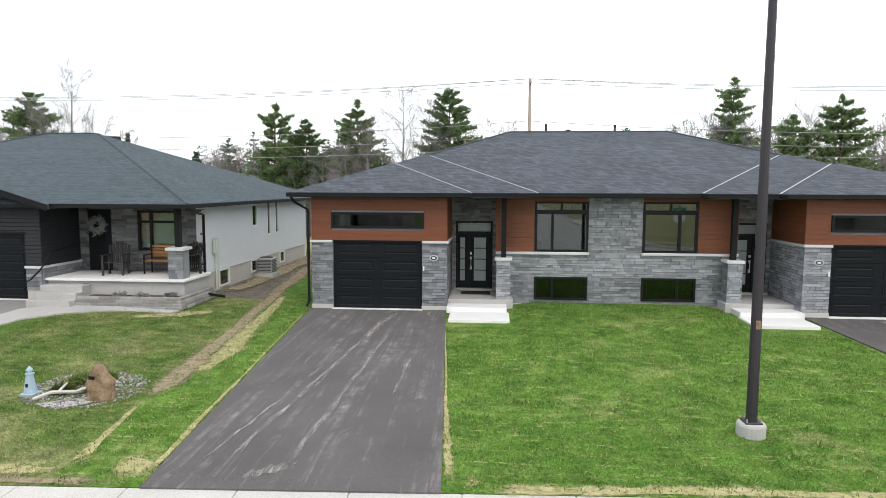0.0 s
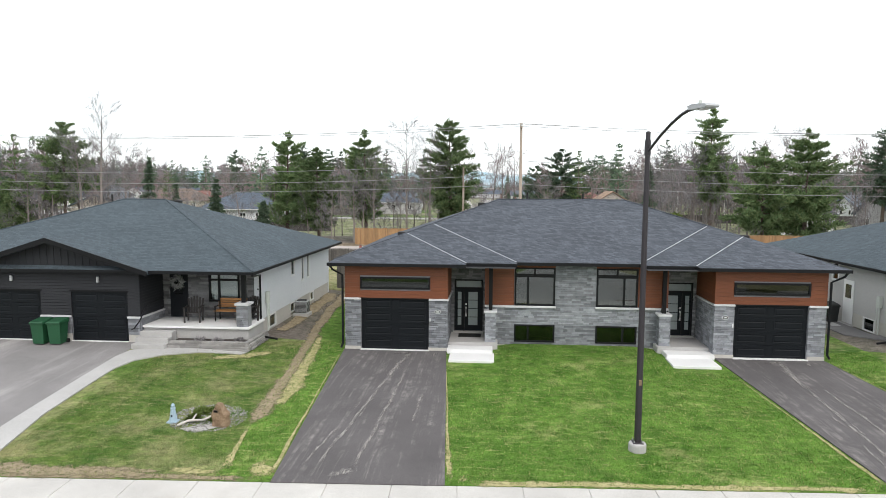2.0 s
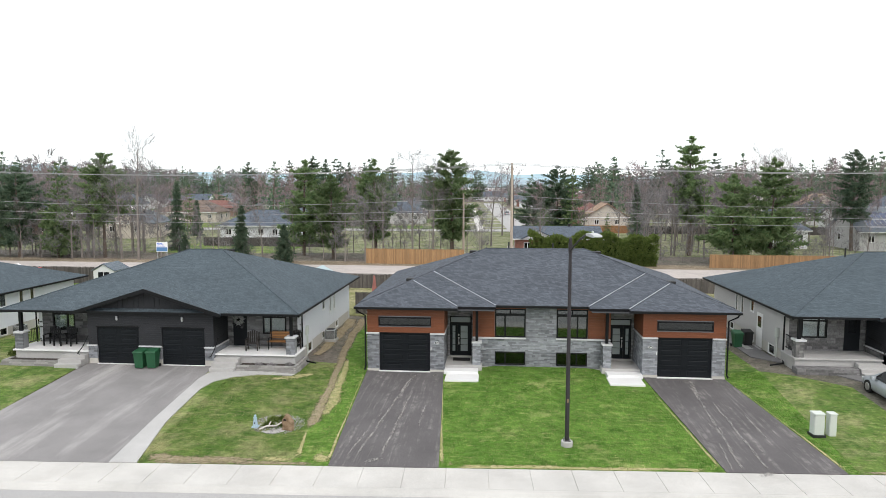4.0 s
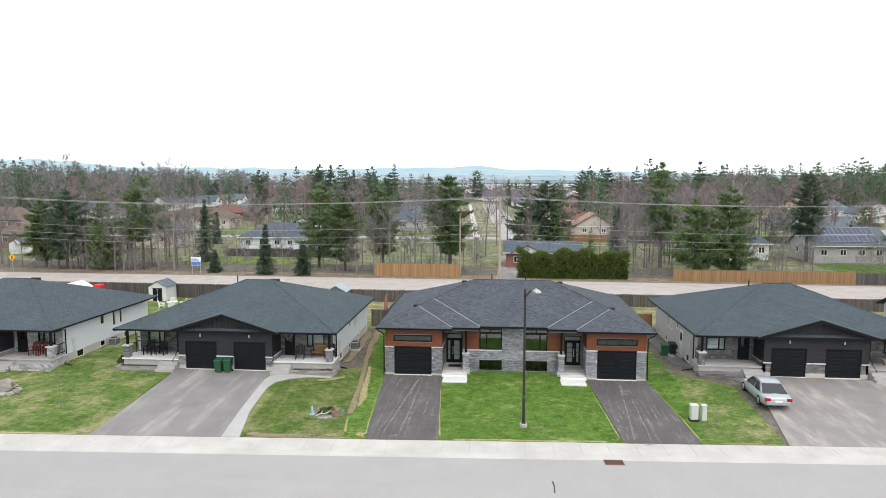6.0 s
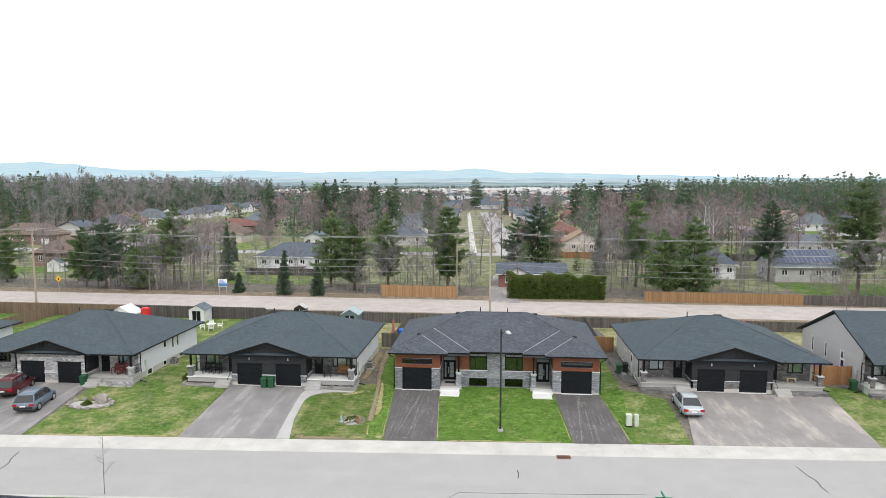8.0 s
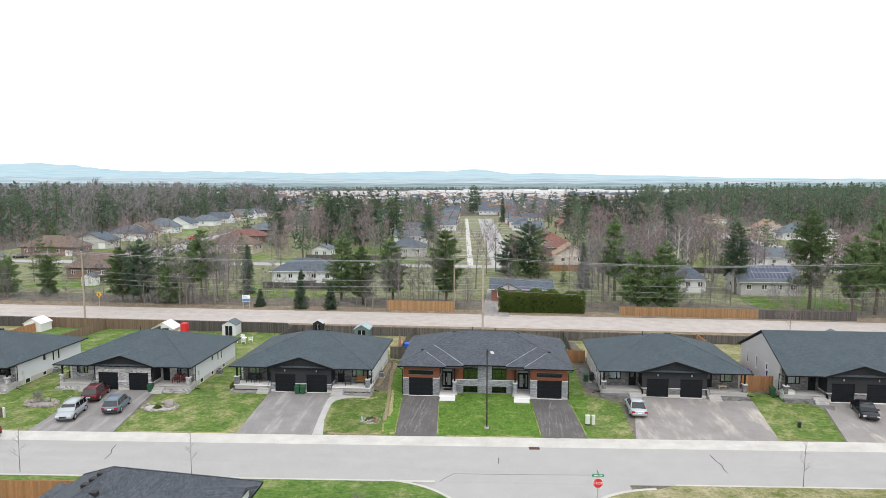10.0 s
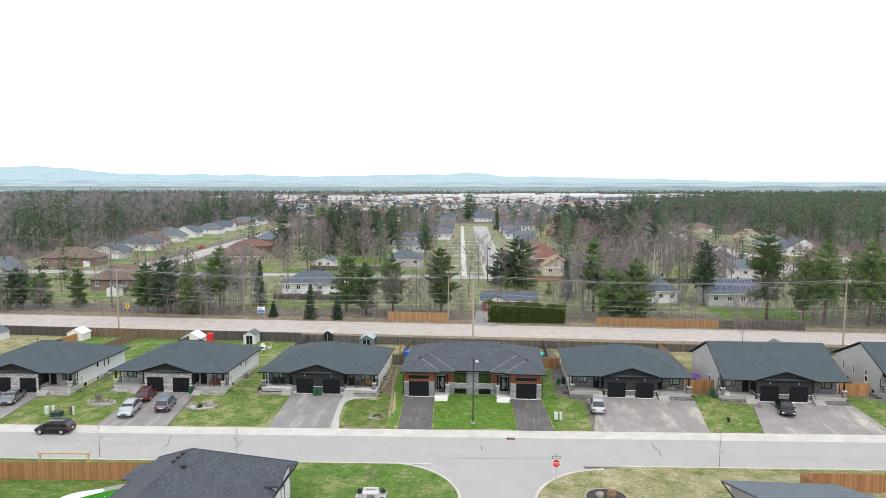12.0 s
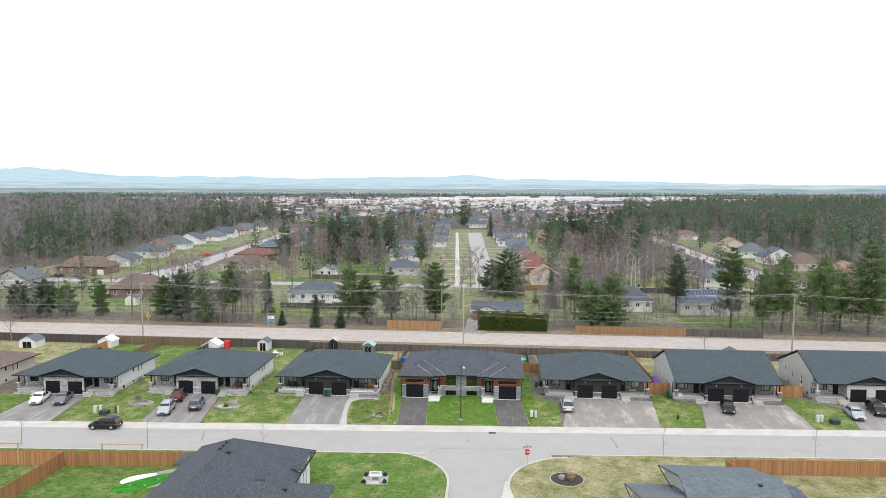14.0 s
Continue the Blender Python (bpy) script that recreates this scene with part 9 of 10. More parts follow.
# ---- porch furniture next door ----
def slat_bench(x, y, z, rz=0):
    t = thing("garden_bench", x, y, z, rz, "oiled wooden slat bench with dark iron ends", "bench")
    for k in range(5):
        part("seat_slat", box(B(), -0.62, 0.62, -0.25 + k * 0.1, -0.165 + k * 0.1, 0.42, 0.445), BENCH_WOOD, t)
    for k in range(4):
        part("back_slat", box(B(), -0.62, 0.62, 0.26 + k * 0.02, 0.285 + k * 0.02, 0.52 + k * 0.1, 0.6 + k * 0.1), BENCH_WOOD, t)
    for s in (-0.55, 0.55):
        bm = B()
        box(bm, s - 0.02, s + 0.02, -0.25, -0.21, 0, 0.42)
        box(bm, s - 0.02, s + 0.02, 0.22, 0.26, 0, 0.92)
        box(bm, s - 0.02, s + 0.02, -0.25, 0.24, 0.6, 0.64)
        box(bm, s - 0.02, s + 0.02, -0.25, -0.21, 0.42, 0.6)
        part("iron_end", bm, BLACK, t)


def porch_chair(x, y, z, rz=0, mat_=None, label="dark wooden porch armchair with a fanned back"):
    m = mat_ or DARK_WOOD
    t = thing("porch_chair", x, y, z, rz, label, "chair", "porch chairs")
    for k in range(5):
        part("seat_slat", box(B(), -0.27, 0.27, -0.25 + k * 0.1, -0.165 + k * 0.1, 0.4 - k * 0.012, 0.425 - k * 0.012), m, t)
    for k in range(6):
        u = -0.25 + k * 0.1
        bm = B()
        solid(bm, [Vector(p) for p in ((u - 0.035, 0.24, 0.35), (u + 0.035, 0.24, 0.35), (u + 0.035, 0.27, 0.35), (u - 0.035, 0.27, 0.35))], [Vector(p) for p in ((u * 1.2 - 0.04, 0.36, 1.05 - abs(u) * 0.5), (u * 1.2 + 0.04, 0.36, 1.05 - abs(u) * 0.5), (u * 1.2 + 0.04, 0.39, 1.05 - abs(u) * 0.5), (u * 1.2 - 0.04, 0.39, 1.05 - abs(u) * 0.5))])
        part("back_slat", bm, m, t)
    for s in (-0.3, 0.3):
        part("arm", box(B(), s - 0.05, s + 0.05, -0.32, 0.3, 0.62, 0.645), m, t)
        part("leg", box(B(), s - 0.03, s + 0.03, -0.28, -0.22, 0, 0.62), m, t)
        part("leg", box(B(), s - 0.03, s + 0.03, 0.22, 0.28, 0, 0.62), m, t)


PZ = 0.22 + 0.7
slat_bench(-5.75, 0.75, PZ, 0)
porch_chair(-7.15, 0.35, PZ, 10)
porch_chair(-4.95, 0.7, PZ, -20)
porch_chair(-18.0, 0.5, PZ, 0, BLACK, "black porch chair beside a window")
porch_chair(-19.0, 0.5, PZ, 0, BLACK, "black porch chair beside a window")
porch_chair(-27.6, -0.4, 0.9, 0, surface("dark_red_paint", (0.13, 0.02, 0.02), 0.6, 0.1), "dark red porch armchair beside a door")
porch_chair(-26.8, -0.4, 0.9, 0, surface("dark_red_paint_two", (0.13, 0.02, 0.02), 0.6, 0.1), "dark red porch armchair beside a door")
wr = thing("door_wreath", -8.25, 1.2, 2.45, 0, "grey and white twig wreath on a black door", "wreath")
rng = np.random.default_rng(12)
cen = [(0.2 * math.cos(a), -0.03, 0.2 * math.sin(a)) for a in np.linspace(0, 6.28, 60)]
v = blades(cen, [(c[0], -0.3, c[2]) for c in cen], 0.16, 8, rng, 0.7, 0.16)
tri_mesh("twigs", v, surface("silvery_twigs", (0.3, 0.31, 0.31), 0.9, 0.3, island=0.5, bump=0), wr)
bn2 = thing("porch_bench", 35.6, 2.3, 0.9, 0, "small pale wooden bench on a porch", "bench")
part("seat", soft_box(B(), -0.45, 0.45, -0.18, 0.18, 0.38, 0.43, 0.01), FENCE_PALE, bn2)
for s in (-0.38, 0.3):
    part("leg", box(B(), s, s + 0.08, -0.15, 0.15, 0, 0.376), FENCE_PALE, bn2)


# ---- sheds and garden things behind ----
def shed(x, y, w, d, h, wall_mat, roof_mat, label, rz=0):
    t = thing("garden_shed", x, y, ground_z(x, y) + 0.02, rz, label, "shed", "garden sheds")
    part("wall", box(B(), -w / 2, w / 2, 0, d, -0.1, h), wall_mat, t)
    part("gable", extrude(B(), [(-w / 2, h), (w / 2, h), (0, h + w * 0.28)], 0, 0.08), wall_mat, t)
    part("gable", extrude(B(), [(-w / 2, h), (w / 2, h), (0, h + w * 0.28)], d - 0.08, d), wall_mat, t)
    part("roof", gable_roof(B(), -w / 2 - 0.15, w / 2 + 0.15, -0.15, d + 0.15, h + 0.03, 0.56, "y", 0.06), roof_mat, t)
    door = part("door", box(B(), -w * 0.26, w * 0.26, -0.04, -0.003, 0, h * 0.92), DOOR_BLACK if wall_mat is not WHITE else SIDING_PALE, t)
    part("door_trim", box(B(), -0.02, 0.02, -0.06, -0.042, 0, h * 0.92), WHITE, door)


shed(-33.0, 27.0, 2.2, 2.4, 1.7, SIDING_PALE, SHINGLE_GREY, "pale garden shed with a grey gable roof")
shed(-11.2, 26.6, 2.3, 2.4, 1.45, surface("teal_grey_paint", (0.12, 0.17, 0.18), 0.7, 0.1), surface("pale_metal_roof", (0.4, 0.5, 0.52), 0.4, 0.1, metal=0.3), "teal-grey shed with a pale roof")
shed(-66.6, 27.0, 3.0, 2.6, 1.35, WHITE, WHITE, "white shed with a pale roof")
shed(-82.5, 25.5, 3.6, 3.0, 1.4, SIDING_PALE, SHINGLE_GREY, "pale shed with a grey roof")
shed(-43.9, 26.6, 3.6, 2.6, 0.95, WHITE, WHITE, "white canvas-roofed garden store")
shed(-18.8, 28.6, 1.6, 1.2, 1.9, BLACK_PLASTIC, SIDING_GREY, "dark plastic garden cabinet")
shed(59.2, 24, 2.4, 2.4, 2.0, SIDING_GREY, SHINGLE_GREY, "grey shed behind a fence")
shed(-88.5, 74, 3.0, 2.6, 2.1, WHITE, SHINGLE_GREY, "white shed in a garden beyond the highway")
rb = thing("red_canopy", -40.6, 27.4, 0, 0, "bright red folded canopy beside a store", "canopy")
part("cover", soft_box(B(), -0.5, 0.5, -0.5, 0.5, -0.1, 1.75, 0.08), RED_PAINT, rb)
um = thing("closed_parasol", -3.9, 18.6, -0.02, 0, "closed faded red parasol", "parasol")
part("canopy", rod(B(), (0, 0, 1.0), (0, 0, 2.6), 0.25, 0.07, 10), TARP_RED, um)
part("mast", rod(B(), (0, 0, 0), (0, 0, 1.05), 0.03), BLACK, um)
part("foot", rod(B(), (0, 0, -0.1), (0, 0, 0.08), 0.3, 0.28, 14), BLACK_PLASTIC, um)
bb = thing("blue_bin", -2.9, 19.2, -0.02, 0, "bright blue plastic tub in a garden", "tub")
part("tub", soft_box(B(), -0.45, 0.45, -0.4, 0.4, 0, 1.3, 0.08), BLUE_PLASTIC, bb)
bq = thing("covered_grill", -1.6, 18.2, -0.02, 0, "black covered barbecue grill", "grill")
part("cover", soft_box(B(), -0.6, 0.6, -0.35, 0.35, 0, 1.2, 0.15), BLACK_PLASTIC, bq)
tp = thing("paddling_pool", 19.2, 23.0, 0.02, 0, "teal paddling pool on the back lawn", "pool")
part("rim", rod(B(), (0, 0, 0.0), (0, 0, 0.35), 1.0, 0.98, 22), TEAL, tp)
pp = thing("play_slide", 40.8, 8.6, 0.15, 0, "purple plastic play slide", "slide")
part("slide", solid(B(), [Vector(p) for p in ((-0.3, -0.9, 0), (0.3, -0.9, 0), (0.3, 0.5, 0.9), (-0.3, 0.5, 0.9))], [Vector(p) for p in ((-0.35, -0.95, 0.2), (0.35, -0.95, 0.2), (0.35, 0.5, 1.2), (-0.35, 0.5, 1.2))]), PURPLE, pp)
part("steps", soft_box(B(), -0.3, 0.3, 0.504, 0.9, 0, 1.25, 0.05), PURPLE, pp)
pt = thing("patio_table", -28.8, 22.5, 0.0, 0, "white patio table in a back garden", "table")
part("tabletop", rod(B(), (0, 0, 0.7), (0, 0, 0.74), 0.6, 0.6, 18), WHITE, pt)
part("pedestal", rod(B(), (0, 0, 0), (0, 0, 0.7), 0.06), WHITE, pt)
for i in range(4):
    a = i * 1.57 + 0.4
    porch_chair(-28.8 + 1.1 * math.cos(a), 22.5 + 1.1 * math.sin(a), 0.0, math.degrees(a) - 90, WHITE, "white garden chair at a patio table")

# hedge by the highway
rng = np.random.default_rng(31)
n = 5200
hx = rng.uniform(10.4, 26.6, n)
side = rng.random(n)
hy = np.where(side < 0.5, 50.0 + rng.normal(0, 0.12, n), rng.uniform(50.0, 52.6, n))
top = 3.35 + 0.35 * np.sin(hx * 1.9) + 0.3 * np.sin(hx * 0.7 + 1)
hz = np.where(side < 0.5, rng.uniform(-0.2, 1, n) * top, top + rng.normal(0, 0.12, n))
hz = np.minimum(hz, top + 0.1)
v = blades(np.stack([hx, hy, hz], 1), np.tile((0, -0.7, 0.7), (n, 1)), 0.42, 5, rng, 0.6, 0.2)
hd = thing("cedar_hedge", 0, 0, -0.05, 0, "tall clipped cedar hedge beside the highway", "hedge")
tri_mesh("leaves", v, HEDGE, hd)
# added near-black filler: the shade inside the hedge as a base colour
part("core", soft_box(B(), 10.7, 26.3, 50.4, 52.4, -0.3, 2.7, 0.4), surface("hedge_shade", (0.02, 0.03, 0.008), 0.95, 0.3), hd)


# ---- poles, wires and road signs ----
def utility_pole(x, y, h, label, arm=True):
    t = thing("utility_pole", x, y, ground_z(x, y), -1.3, label, "utility pole", "utility poles along the highway")
    part("pole", rod(B(), (0, 0, -0.3), (0, 0, h), 0.17, 0.11, 12), POLE_WOOD, t)
    if arm:
        part("crossarm", box(B(), -0.06, 0.06, -1.1, 1.1, h - 0.5, h - 0.36), POLE_WOOD, t)
        for s in (-1, -0.35, 0.35, 1):
            part("insulator", rod(B(), (0, s, h - 0.36), (0, s, h - 0.16), 0.05, 0.04, 8), GALV, t)


PX = (-205, -134, -63, 7.7, 73, 144, 215)
py = lambda x: 33.4 - 0.03 * x
for x in PX:
    utility_pole(x, py(x), 12.6, "tall weathered timber utility pole beside the highway")
utility_pole(1.6, 53.8, 9.4, "weathered timber service pole beside a fence", False)
for oy, oz, sag in ((-1.0, 12.45, 1.0), (0.0, 12.6, 1.1), (1.0, 12.45, 1.0), (0.12, 9.3, 1.2), (0.12, 8.1, 1.0), (0.12, 7.2, 0.9)):
    w = thing("power_line", 0, 0, 0, 0, "thin grey power line between poles", "cable", "power lines")
    for a, b in zip(PX, PX[1:]):
        pts = []
        for i in range(9):
            f = i / 8
            pts.append((a + (b - a) * f, py(a + (b - a) * f) + oy, -0.25 + oz - sag * 4 * f * (1 - f)))
        part("wire", tube(B(), pts, 0.023, 4), WIRE, w)
sg = thing("road_sign", -69.6, 49.6, -0.25, 0, "yellow diamond warning sign on a post", "sign")
part("post", box(B(), -0.04, 0.04, -0.03, 0.03, -0.2, 3.0), GALV, sg)
part("sign_plate", extrude(B(), [(0, 1.8), (0.6, 2.4), (0, 3.0), (-0.6, 2.4)], -0.05, -0.035), SIGN_YELLOW, sg)
part("symbol", box(B(), -0.1, 0.1, -0.058, -0.051, 2.15, 2.65), BLACK, sg)
bs = thing("information_sign", -39.0, 49.2, -0.25, 0, "white and blue board on two posts", "sign")
for s in (-0.7, 0.62):
    part("post", box(B(), s, s + 0.08, -0.03, 0.03, -0.2, 2.9), GALV, bs)
part("board", box(B(), -0.8, 0.8, -0.06, -0.034, 1.5, 2.8), SIGN_WHITE, bs)
part("stripe", box(B(), -0.76, 0.76, -0.07, -0.062, 1.55, 2.1), surface("blue_sign_sheet", (0.08, 0.2, 0.4), 0.5, 0.05, bump=0), bs)
for k in range(3):
    part("lettering_bar", box(B(), -0.7, 0.5 - k * 0.2, -0.068, -0.062, 2.22 + k * 0.18, 2.29 + k * 0.18), BLUE_PLASTIC, bs)
rp = thing("round_pool", 24.8, 60, -0.2, 0, "round above-ground pool with a pale rim", "pool")
part("rim", rod(B(), (0, 0, 1.2), (0, 0, 1.32), 2.9, 2.9, 30), WHITE, rp)
part("wall", rod(B(), (0, 0, 0), (0, 0, 1.196), 2.8, 2.8, 30), SIDING_PALE, rp)


# ---- worn ground: earth path, straw edges, drive scuffs ----
def ragged(name, pts, widths, dz, material, label, category, seed=0, step=0.25, rough=0.35, kind="structure", parent=None):
    """A sheet of uneven width along a line, laid on the ground."""
    rng = random.Random(seed)
    line = []
    for (a, wa), (b, wb) in zip(zip(pts, widths), zip(pts[1:], widths[1:])):
        n = max(1, int(math.hypot(b[0] - a[0], b[1] - a[1]) / step))
        for i in range(n):
            f = i / n
            line.append((a[0] + (b[0] - a[0]) * f, a[1] + (b[1] - a[1]) * f, wa + (wb - wa) * f))
    line.append((*pts[-1], widths[-1]))
    vs, fs = [], []
    for i, (x, y, w) in enumerate(line):
        x2, y2, _ = line[min(i + 1, len(line) - 1)]
        x1, y1, _ = line[max(i - 1, 0)]
        dx, dy = x2 - x1, y2 - y1
        k = math.hypot(dx, dy) or 1
        nx, ny = -dy / k, dx / k
        j = 0.05 * math.sin(i * 0.37 + seed) * rough * w / 0.4
        for s in (-1, -0.4, 0.4, 1):
            d = s * w / 2 * (1 + rough * rng.uniform(-1, 1) * (abs(s) == 1)) + j
            px, py_ = x + nx * d, y + ny * d
            vs.append((px, py_, ground_z(px, py_) + dz))
    for i in range(len(line) - 1):
        for q in range(3):
            a = i * 4 + q
            fs.append((a, a + 1, a + 5, a + 4))
    ob = raw(name, vs, fs, material, parent)
    ob.data.attributes.new("soft", "FLOAT", "POINT").data.foreach_set("value", [(0.0, 1.0, 1.0, 0.0)[i % 4] * min(1.0, (i // 4) / 3, (len(line) - 1 - i // 4) / 3) for i in range(len(vs))])
    return tagged(ob, label, category, kind=kind) if parent is None else ob


def frayed(name, col, col2, scale=9.0, stretch=(1, 1, 1), cover=1.0, body=0.45):
    """Loose earth, straw or dust that thins out towards its edges."""
    m, n, l, p = node_set(name)
    pos = n.new("ShaderNodeNewGeometry").outputs["Position"]
    mp = n.new("ShaderNodeMapping")
    mp.inputs["Scale"].default_value = stretch
    l.new(pos, mp.inputs["Vector"])
    at = n.new("ShaderNodeAttribute")
    at.attribute_name = "soft"
    f = math_node(n, l, "ADD", math_node(n, l, "MULTIPLY", at.outputs["Fac"], body), noise_node(n, l, mp.outputs[0], scale, 6, 0.75))
    f = range_node(n, l, f, 0.66, 0.98, 0, cover)
    c = mix_node(n, l, range_node(n, l, noise_node(n, l, pos, 2.5, 5, 0.7), 0.3, 0.7, 0, 1), col, col2)
    c = mix_node(n, l, 1.0, c, range_node(n, l, noise_node(n, l, pos, 40, 3, 0.7), 0.3, 0.7, 0.7, 1.3), "MULTIPLY")
    l.new(c, p.inputs["Base Color"])
    p.inputs["Roughness"].default_value = 0.95
    p.inputs["Specular IOR Level"].default_value = 0.1
    mx = n.new("ShaderNodeMixShader")
    l.new(f, mx.inputs[0])
    l.new(n.new("ShaderNodeBsdfTransparent").outputs[0], mx.inputs[1])
    l.new(p.outputs[0], mx.inputs[2])
    l.new(mx.outputs[0], n["Material Output"].inputs["Surface"])
    return m


DIRT_LOOSE = frayed("loose_dry_earth", (0.33, 0.27, 0.19), (0.24, 0.2, 0.12))
STRAW_LOOSE = frayed("loose_dry_turf", (0.46, 0.41, 0.23), (0.3, 0.29, 0.12), 7.0)
ragged("earth_path", [(-1.55, -8.2), (-1.6, -7.0), (-1.75, -5.0), (-1.95, -3.0), (-2.3, 0.0), (-2.75, 3.0), (-3.3, 8.0), (-3.6, 13.5)], [0.12, 0.85, 0.7, 0.6, 0.65, 0.75, 0.9, 1.2], 0.046, DIRT_LOOSE, "trodden bare earth path between two lots", "path", 3)
ragged("sod_seam", [(-1.12, -11.0), (-1.3, -9.6), (-1.5, -8.3), (-1.55, -7.8)], [0.5, 0.22, 0.15, 0.12], 0.044, STRAW_LOOSE, "dry pale seam between two lawns", "lawn", 5)
ragged("dry_turf", [(-1.25, -6.8), (-1.35, -5.0), (-1.55, -3.0), (-1.85, -0.5), (-2.3, 2.5)], [0.5, 0.95, 0.85, 0.6, 0.3], 0.043, STRAW_LOOSE, "dry pale strip of new turf", "lawn", 8)
for u0, u1, sd in ((-7.0, 0.0, 1), (4.5, 14.2, 2), (19.0, 23.0, 3), (-27.5, -15.8, 4), (37.3, 43.0, 5), (58.5, 64, 6), (-49, -37, 7)):
    pts = [in_street(u0 + (u1 - u0) * i / 6, 0.14) for i in range(7)]
    ragged("worn_edge", pts, [0.42, 0.34, 0.4, 0.3, 0.36, 0.3, 0.5], 0.042, DIRT_LOOSE if sd in (1, 3, 5, 6) else STRAW_LOOSE, "bare dry edge of a lawn along the walk", "lawn", 20 + sd, rough=0.6)
for (xa, ya), (xb, yb), sd in (((4.30, -10.9), (3.6, -1.95), 1), ((0.08, -11.1), (-0.75, -0.2), 2), ((14.4, -10.4), (13.85, -2.0), 3), ((18.85, -10.2), (18.1, -0.2), 4)):
    ragged("turf_edge", [(xa, ya), ((xa + xb) / 2, (ya + yb) / 2), (xb, yb)], [0.22, 0.07, 0.05], 0.047, STRAW_LOOSE, "dry pale edge of turf beside a drive", "lawn", 40 + sd, rough=0.7)

SCUFF = frayed("dusty_scuffed_asphalt", (0.38, 0.36, 0.34), (0.27, 0.255, 0.24), 8.0, (1.6, 0.3, 1), 0.95, 0.31)
for k, (xa, ya, xb, yb, w) in enumerate(((1.62, -3.6, 2.05, -0.2, 0.42), (1.02, -10.4, 1.66, -3.4, 0.22), (1.95, -10.4, 2.2, -3.0, 0.2), (0.62, -10.7, 1.0, -7.6, 0.12), (1.4, -7.6, 1.5, -5.9, 0.12), (1.1, -6.8, 1.25, -5.6, 0.1), (3.0, -7.8, 3.06, -4.6, 0.12), (2.9, -0.9, 3.15, -0.25, 0.3), (1.3, -0.6, 2.4, -0.35, 0.3), (1.3, -10.9, 2.2, -10.3, 0.5))):
    for ox in (0.0, 14.1):
        n = 9
        pts = [(xa + (xb - xa) * i / n + ox + 0.02 * math.sin(i * 2.1 + k), ya + (yb - ya) * i / n) for i in range(n + 1)]
        ragged("scuff_mark", pts, [w * (0.45 + 0.55 * abs(math.sin(i * 1.7 + k))) for i in range(n)] + [w * 0.2], 0.0735, SCUFF, "pale dusty scuff on asphalt", "scuff", 60 + k, step=0.12, rough=0.5)

for k, (x, y, rx, ry) in enumerate(((-0.25, -10.5, 0.55, 0.6), (-1.9, -10.75, 0.8, 0.3), (-3.6, -10.85, 1.2, 0.22), (4.62, -10.55, 0.25, 0.5), (5.6, -10.75, 0.7, 0.15))):
    ragged("dry_patch", [(x - rx, y), (x - rx * 0.5, y + ry * 0.1), (x, y), (x + rx * 0.5, y - ry * 0.1), (x + rx, y)], [0.05, ry * 1.1, ry * 1.5, ry * 1.2, 0.06], 0.043, STRAW_LOOSE if k != 2 else DIRT_LOOSE, "dry worn patch of turf by the walk", "lawn", 90 + k, step=0.12, rough=0.5)

ragged("bare_earth", [in_street(-7.0, 0.5), in_street(-6.3, 0.42), in_street(-5.2, 0.36), in_street(-4.0, 0.3), in_street(-2.6, 0.26)], [0.5, 0.95, 0.75, 0.6, 0.3], 0.045, DIRT_LOOSE, "bare brown earth at the edge of a lawn", "ground", 120, step=0.14, rough=0.5)
ragged("bare_earth", [(-4.2, 2.0), (-4.1, 5.0), (-4.2, 9.0), (-4.4, 13.0)], [0.8, 1.1, 1.2, 1.4], 0.05, DIRT_LOOSE, "bare trodden earth beside a house wall", "ground", 121, step=0.2, rough=0.4)
ragged("bare_earth", [(-5.4, -2.4), (-4.8, -2.0), (-4.0, -1.6), (-3.2, -0.8)], [0.3, 0.7, 0.8, 0.4], 0.044, STRAW_LOOSE, "thin dry turf beside a walk", "ground", 122, step=0.14, rough=0.5)

# blades of grass on the near lawns: too many to count
GRASS_BLADE = grass_blade("sod_blades", **SOD_TONES)
LAWN_BLADE = grass_blade("lawn_blades", **GRASS_TONES)
BLADE_DRY = foliage("dry_blades", (0.3, 0.29, 0.12), (0.48, 0.43, 0.22), 0.45)


def grass(name, label, n, corners, material, seed, size, keep):
    rng = np.random.default_rng(seed)
    (ax, ay), (bx, by), (cx, cy), (dx, dy) = corners
    s, t = rng.random(n), rng.random(n)
    x = (1 - t) * ((1 - s) * ax + s * bx) + t * ((1 - s) * dx + s * cx)
    y = (1 - t) * ((1 - s) * ay + s * by) + t * ((1 - s) * dy + s * cy)
    ok = keep(x, y)
    x, y = x[ok], y[ok]
    z = np.array([ground_z(float(a), float(b)) for a, b in zip(x, y)]) + 0.03
    v = blades(np.stack([x, y, z], 1), np.tile((0, 0, 1.0), (len(x), 1)), size, 1, rng, 0.5, 0.16)
    return tagged(tri_mesh(name, v, material), label, "grass", kind="stuff")


def off_drives(x, y):
    f = (y + 11.1) / 11.1
    l0, r0 = 0.2 - 0.9 * f, 4.24 - 0.76 * f
    l1, r1 = 14.48 - 0.6 * f, 18.78 - 0.78 * f
    pad = ((x > 3.45) & (x < 5.45) | (x > 11.9) & (x < 13.9)) & (y > -2.0)
    return ~(((x > l0) & (x < r0)) | ((x > l1) & (x < r1)) | pad | (y > 1.0) & (x > -0.7) & (x < 18))


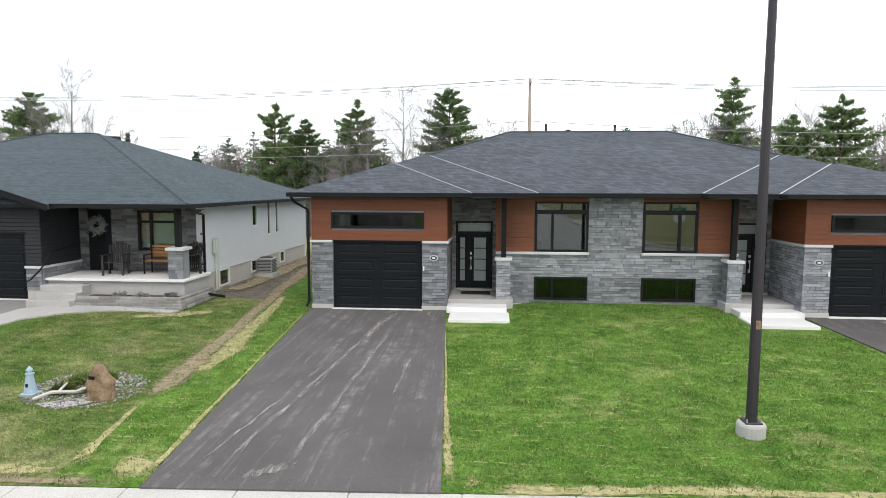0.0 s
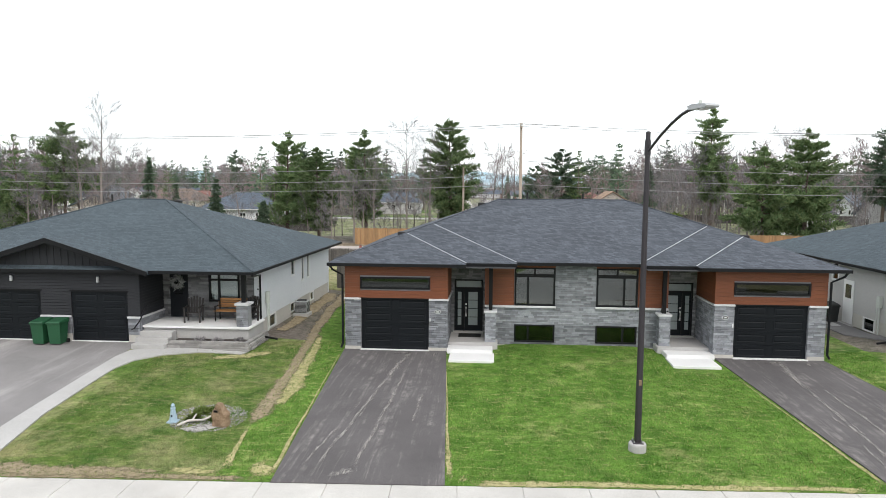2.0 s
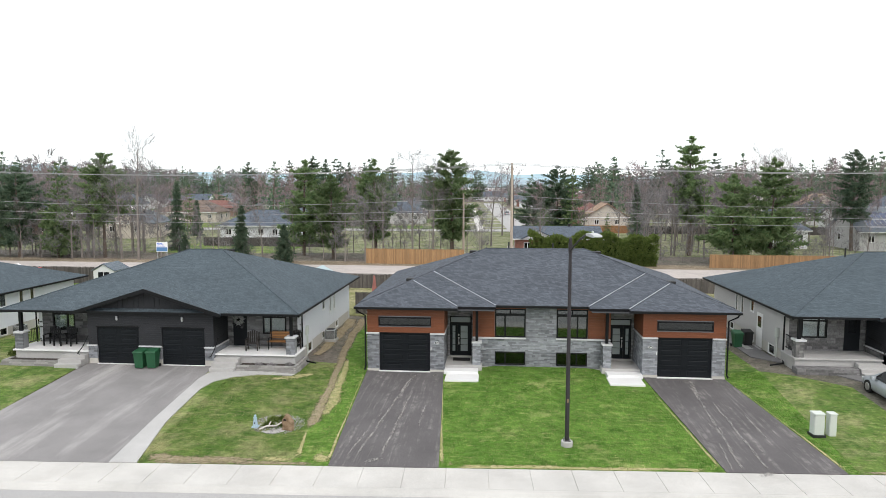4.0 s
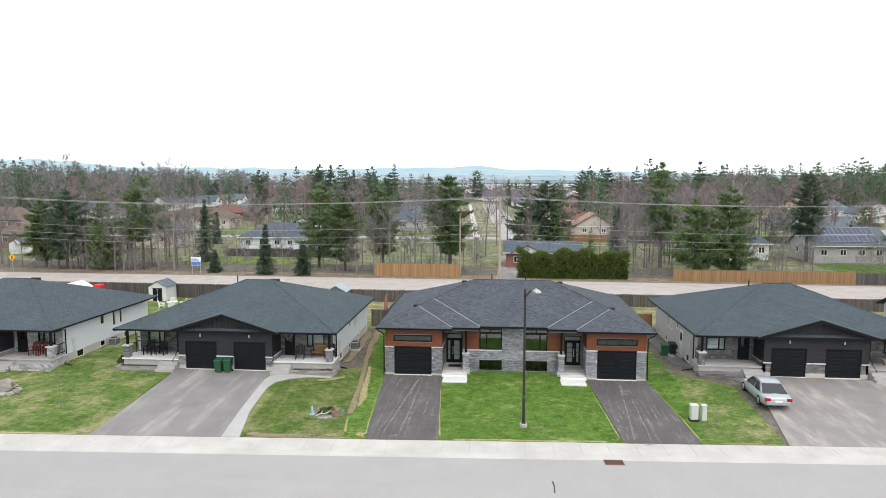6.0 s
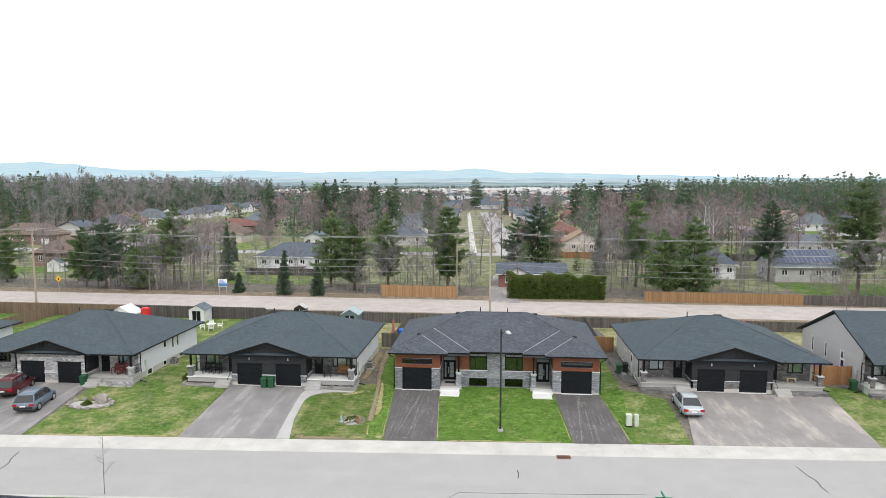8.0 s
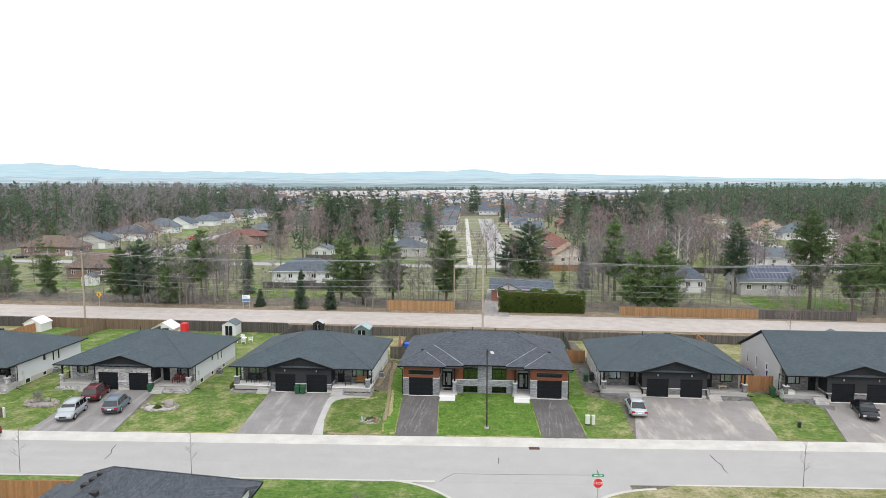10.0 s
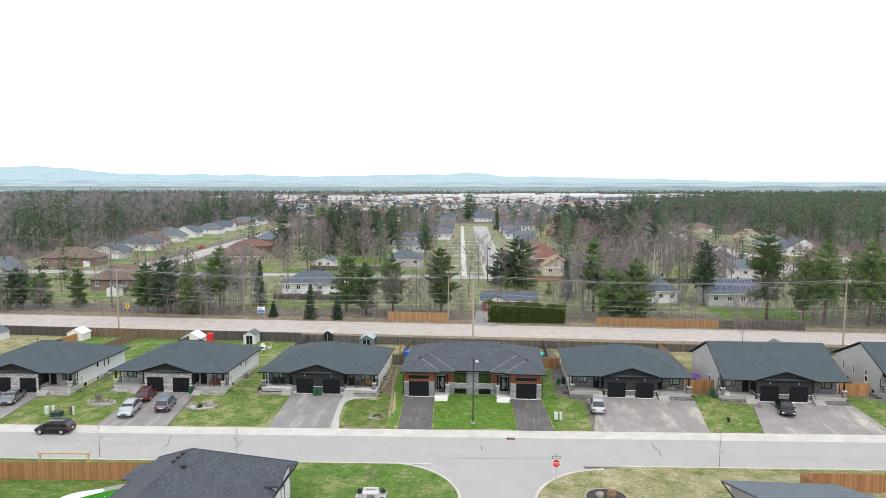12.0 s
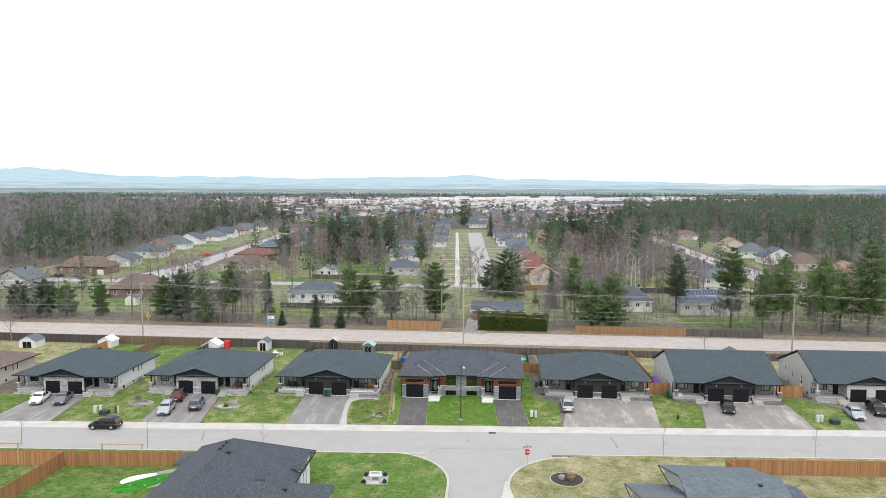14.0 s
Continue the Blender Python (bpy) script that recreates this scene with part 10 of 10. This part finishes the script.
SOD_C = [in_street(-1.2, 0.05), in_street(19.3, 0.05), (20.1, 1.2), (-2.4, 1.2)]
grass("sod_grass", "short green blades of new turf", 110000, SOD_C, GRASS_BLADE, 1, 0.05, off_drives)
grass("sod_grass_dry", "scattered dry blades in new turf", 20000, SOD_C, BLADE_DRY, 2, 0.05, off_drives)
NEXT_C = [in_street(-7.2, 0.05), in_street(-1.25, 0.05), (-2.5, 1.2), (-7.4, -1.6)]
bed = lambda x, y: (((x + 2.93) / 1.0) ** 2 + ((y + 7.55) / 0.95) ** 2 > 1)
grass("lawn_grass", "short mixed blades of a patchy lawn", 45000, NEXT_C, LAWN_BLADE, 3, 0.045, bed)
grass("lawn_grass_dry", "scattered dry blades of a patchy lawn", 5000, NEXT_C, BLADE_DRY, 4, 0.045, bed)


# ---- stones, laid last ----
STONE_ME = {}
singles = {}
for parent, m, length, z0, z1, openings, single, mat_, depth, seed, big in STONE_LATER:
    sv, sf = [], []
    for a, b, c, d, r in stone_places(length, z0, z1, openings, seed, big):
        proud = depth * (0.86 + 0.22 * r)
        t = m @ Matrix.Translation((a + 0.003, depth - proud, c + 0.003)) @ Matrix.Diagonal((b - a - 0.006, proud, d - c - 0.006, 1))
        if single and singles.get(parent, 0) < 300:
            if mat_ not in STONE_ME:
                STONE_ME[mat_] = stone_mesh()
                STONE_ME[mat_].materials.append(mat_)
            ob = new("stone", STONE_ME[mat_])
            ob.parent = parent
            ob.matrix_local = t
            singles[parent] = singles.get(parent, 0) + 1
        else:
            k = len(sv)
            ring = ((0, 1, 0), (1, 1, 0), (1, 1, 1), (0, 1, 1), (0, 0.16, 0), (1, 0.16, 0), (1, 0.16, 1), (0, 0.16, 1), (0.014, 0, 0.045), (0.986, 0, 0.04), (0.988, 0, 0.96), (0.012, 0, 0.965))
            sv += [t @ Vector(p) for p in ring]
            for o in (0, 4):
                sf += [(k + o + i, k + o + (i + 1) % 4, k + o + 4 + (i + 1) % 4, k + o + 4 + i) for i in range(4)]
            sf.append((k + 8, k + 9, k + 10, k + 11))
    if sv:
        tagged(raw("stonework", sv, sf, mat_, parent), kind="stuff")
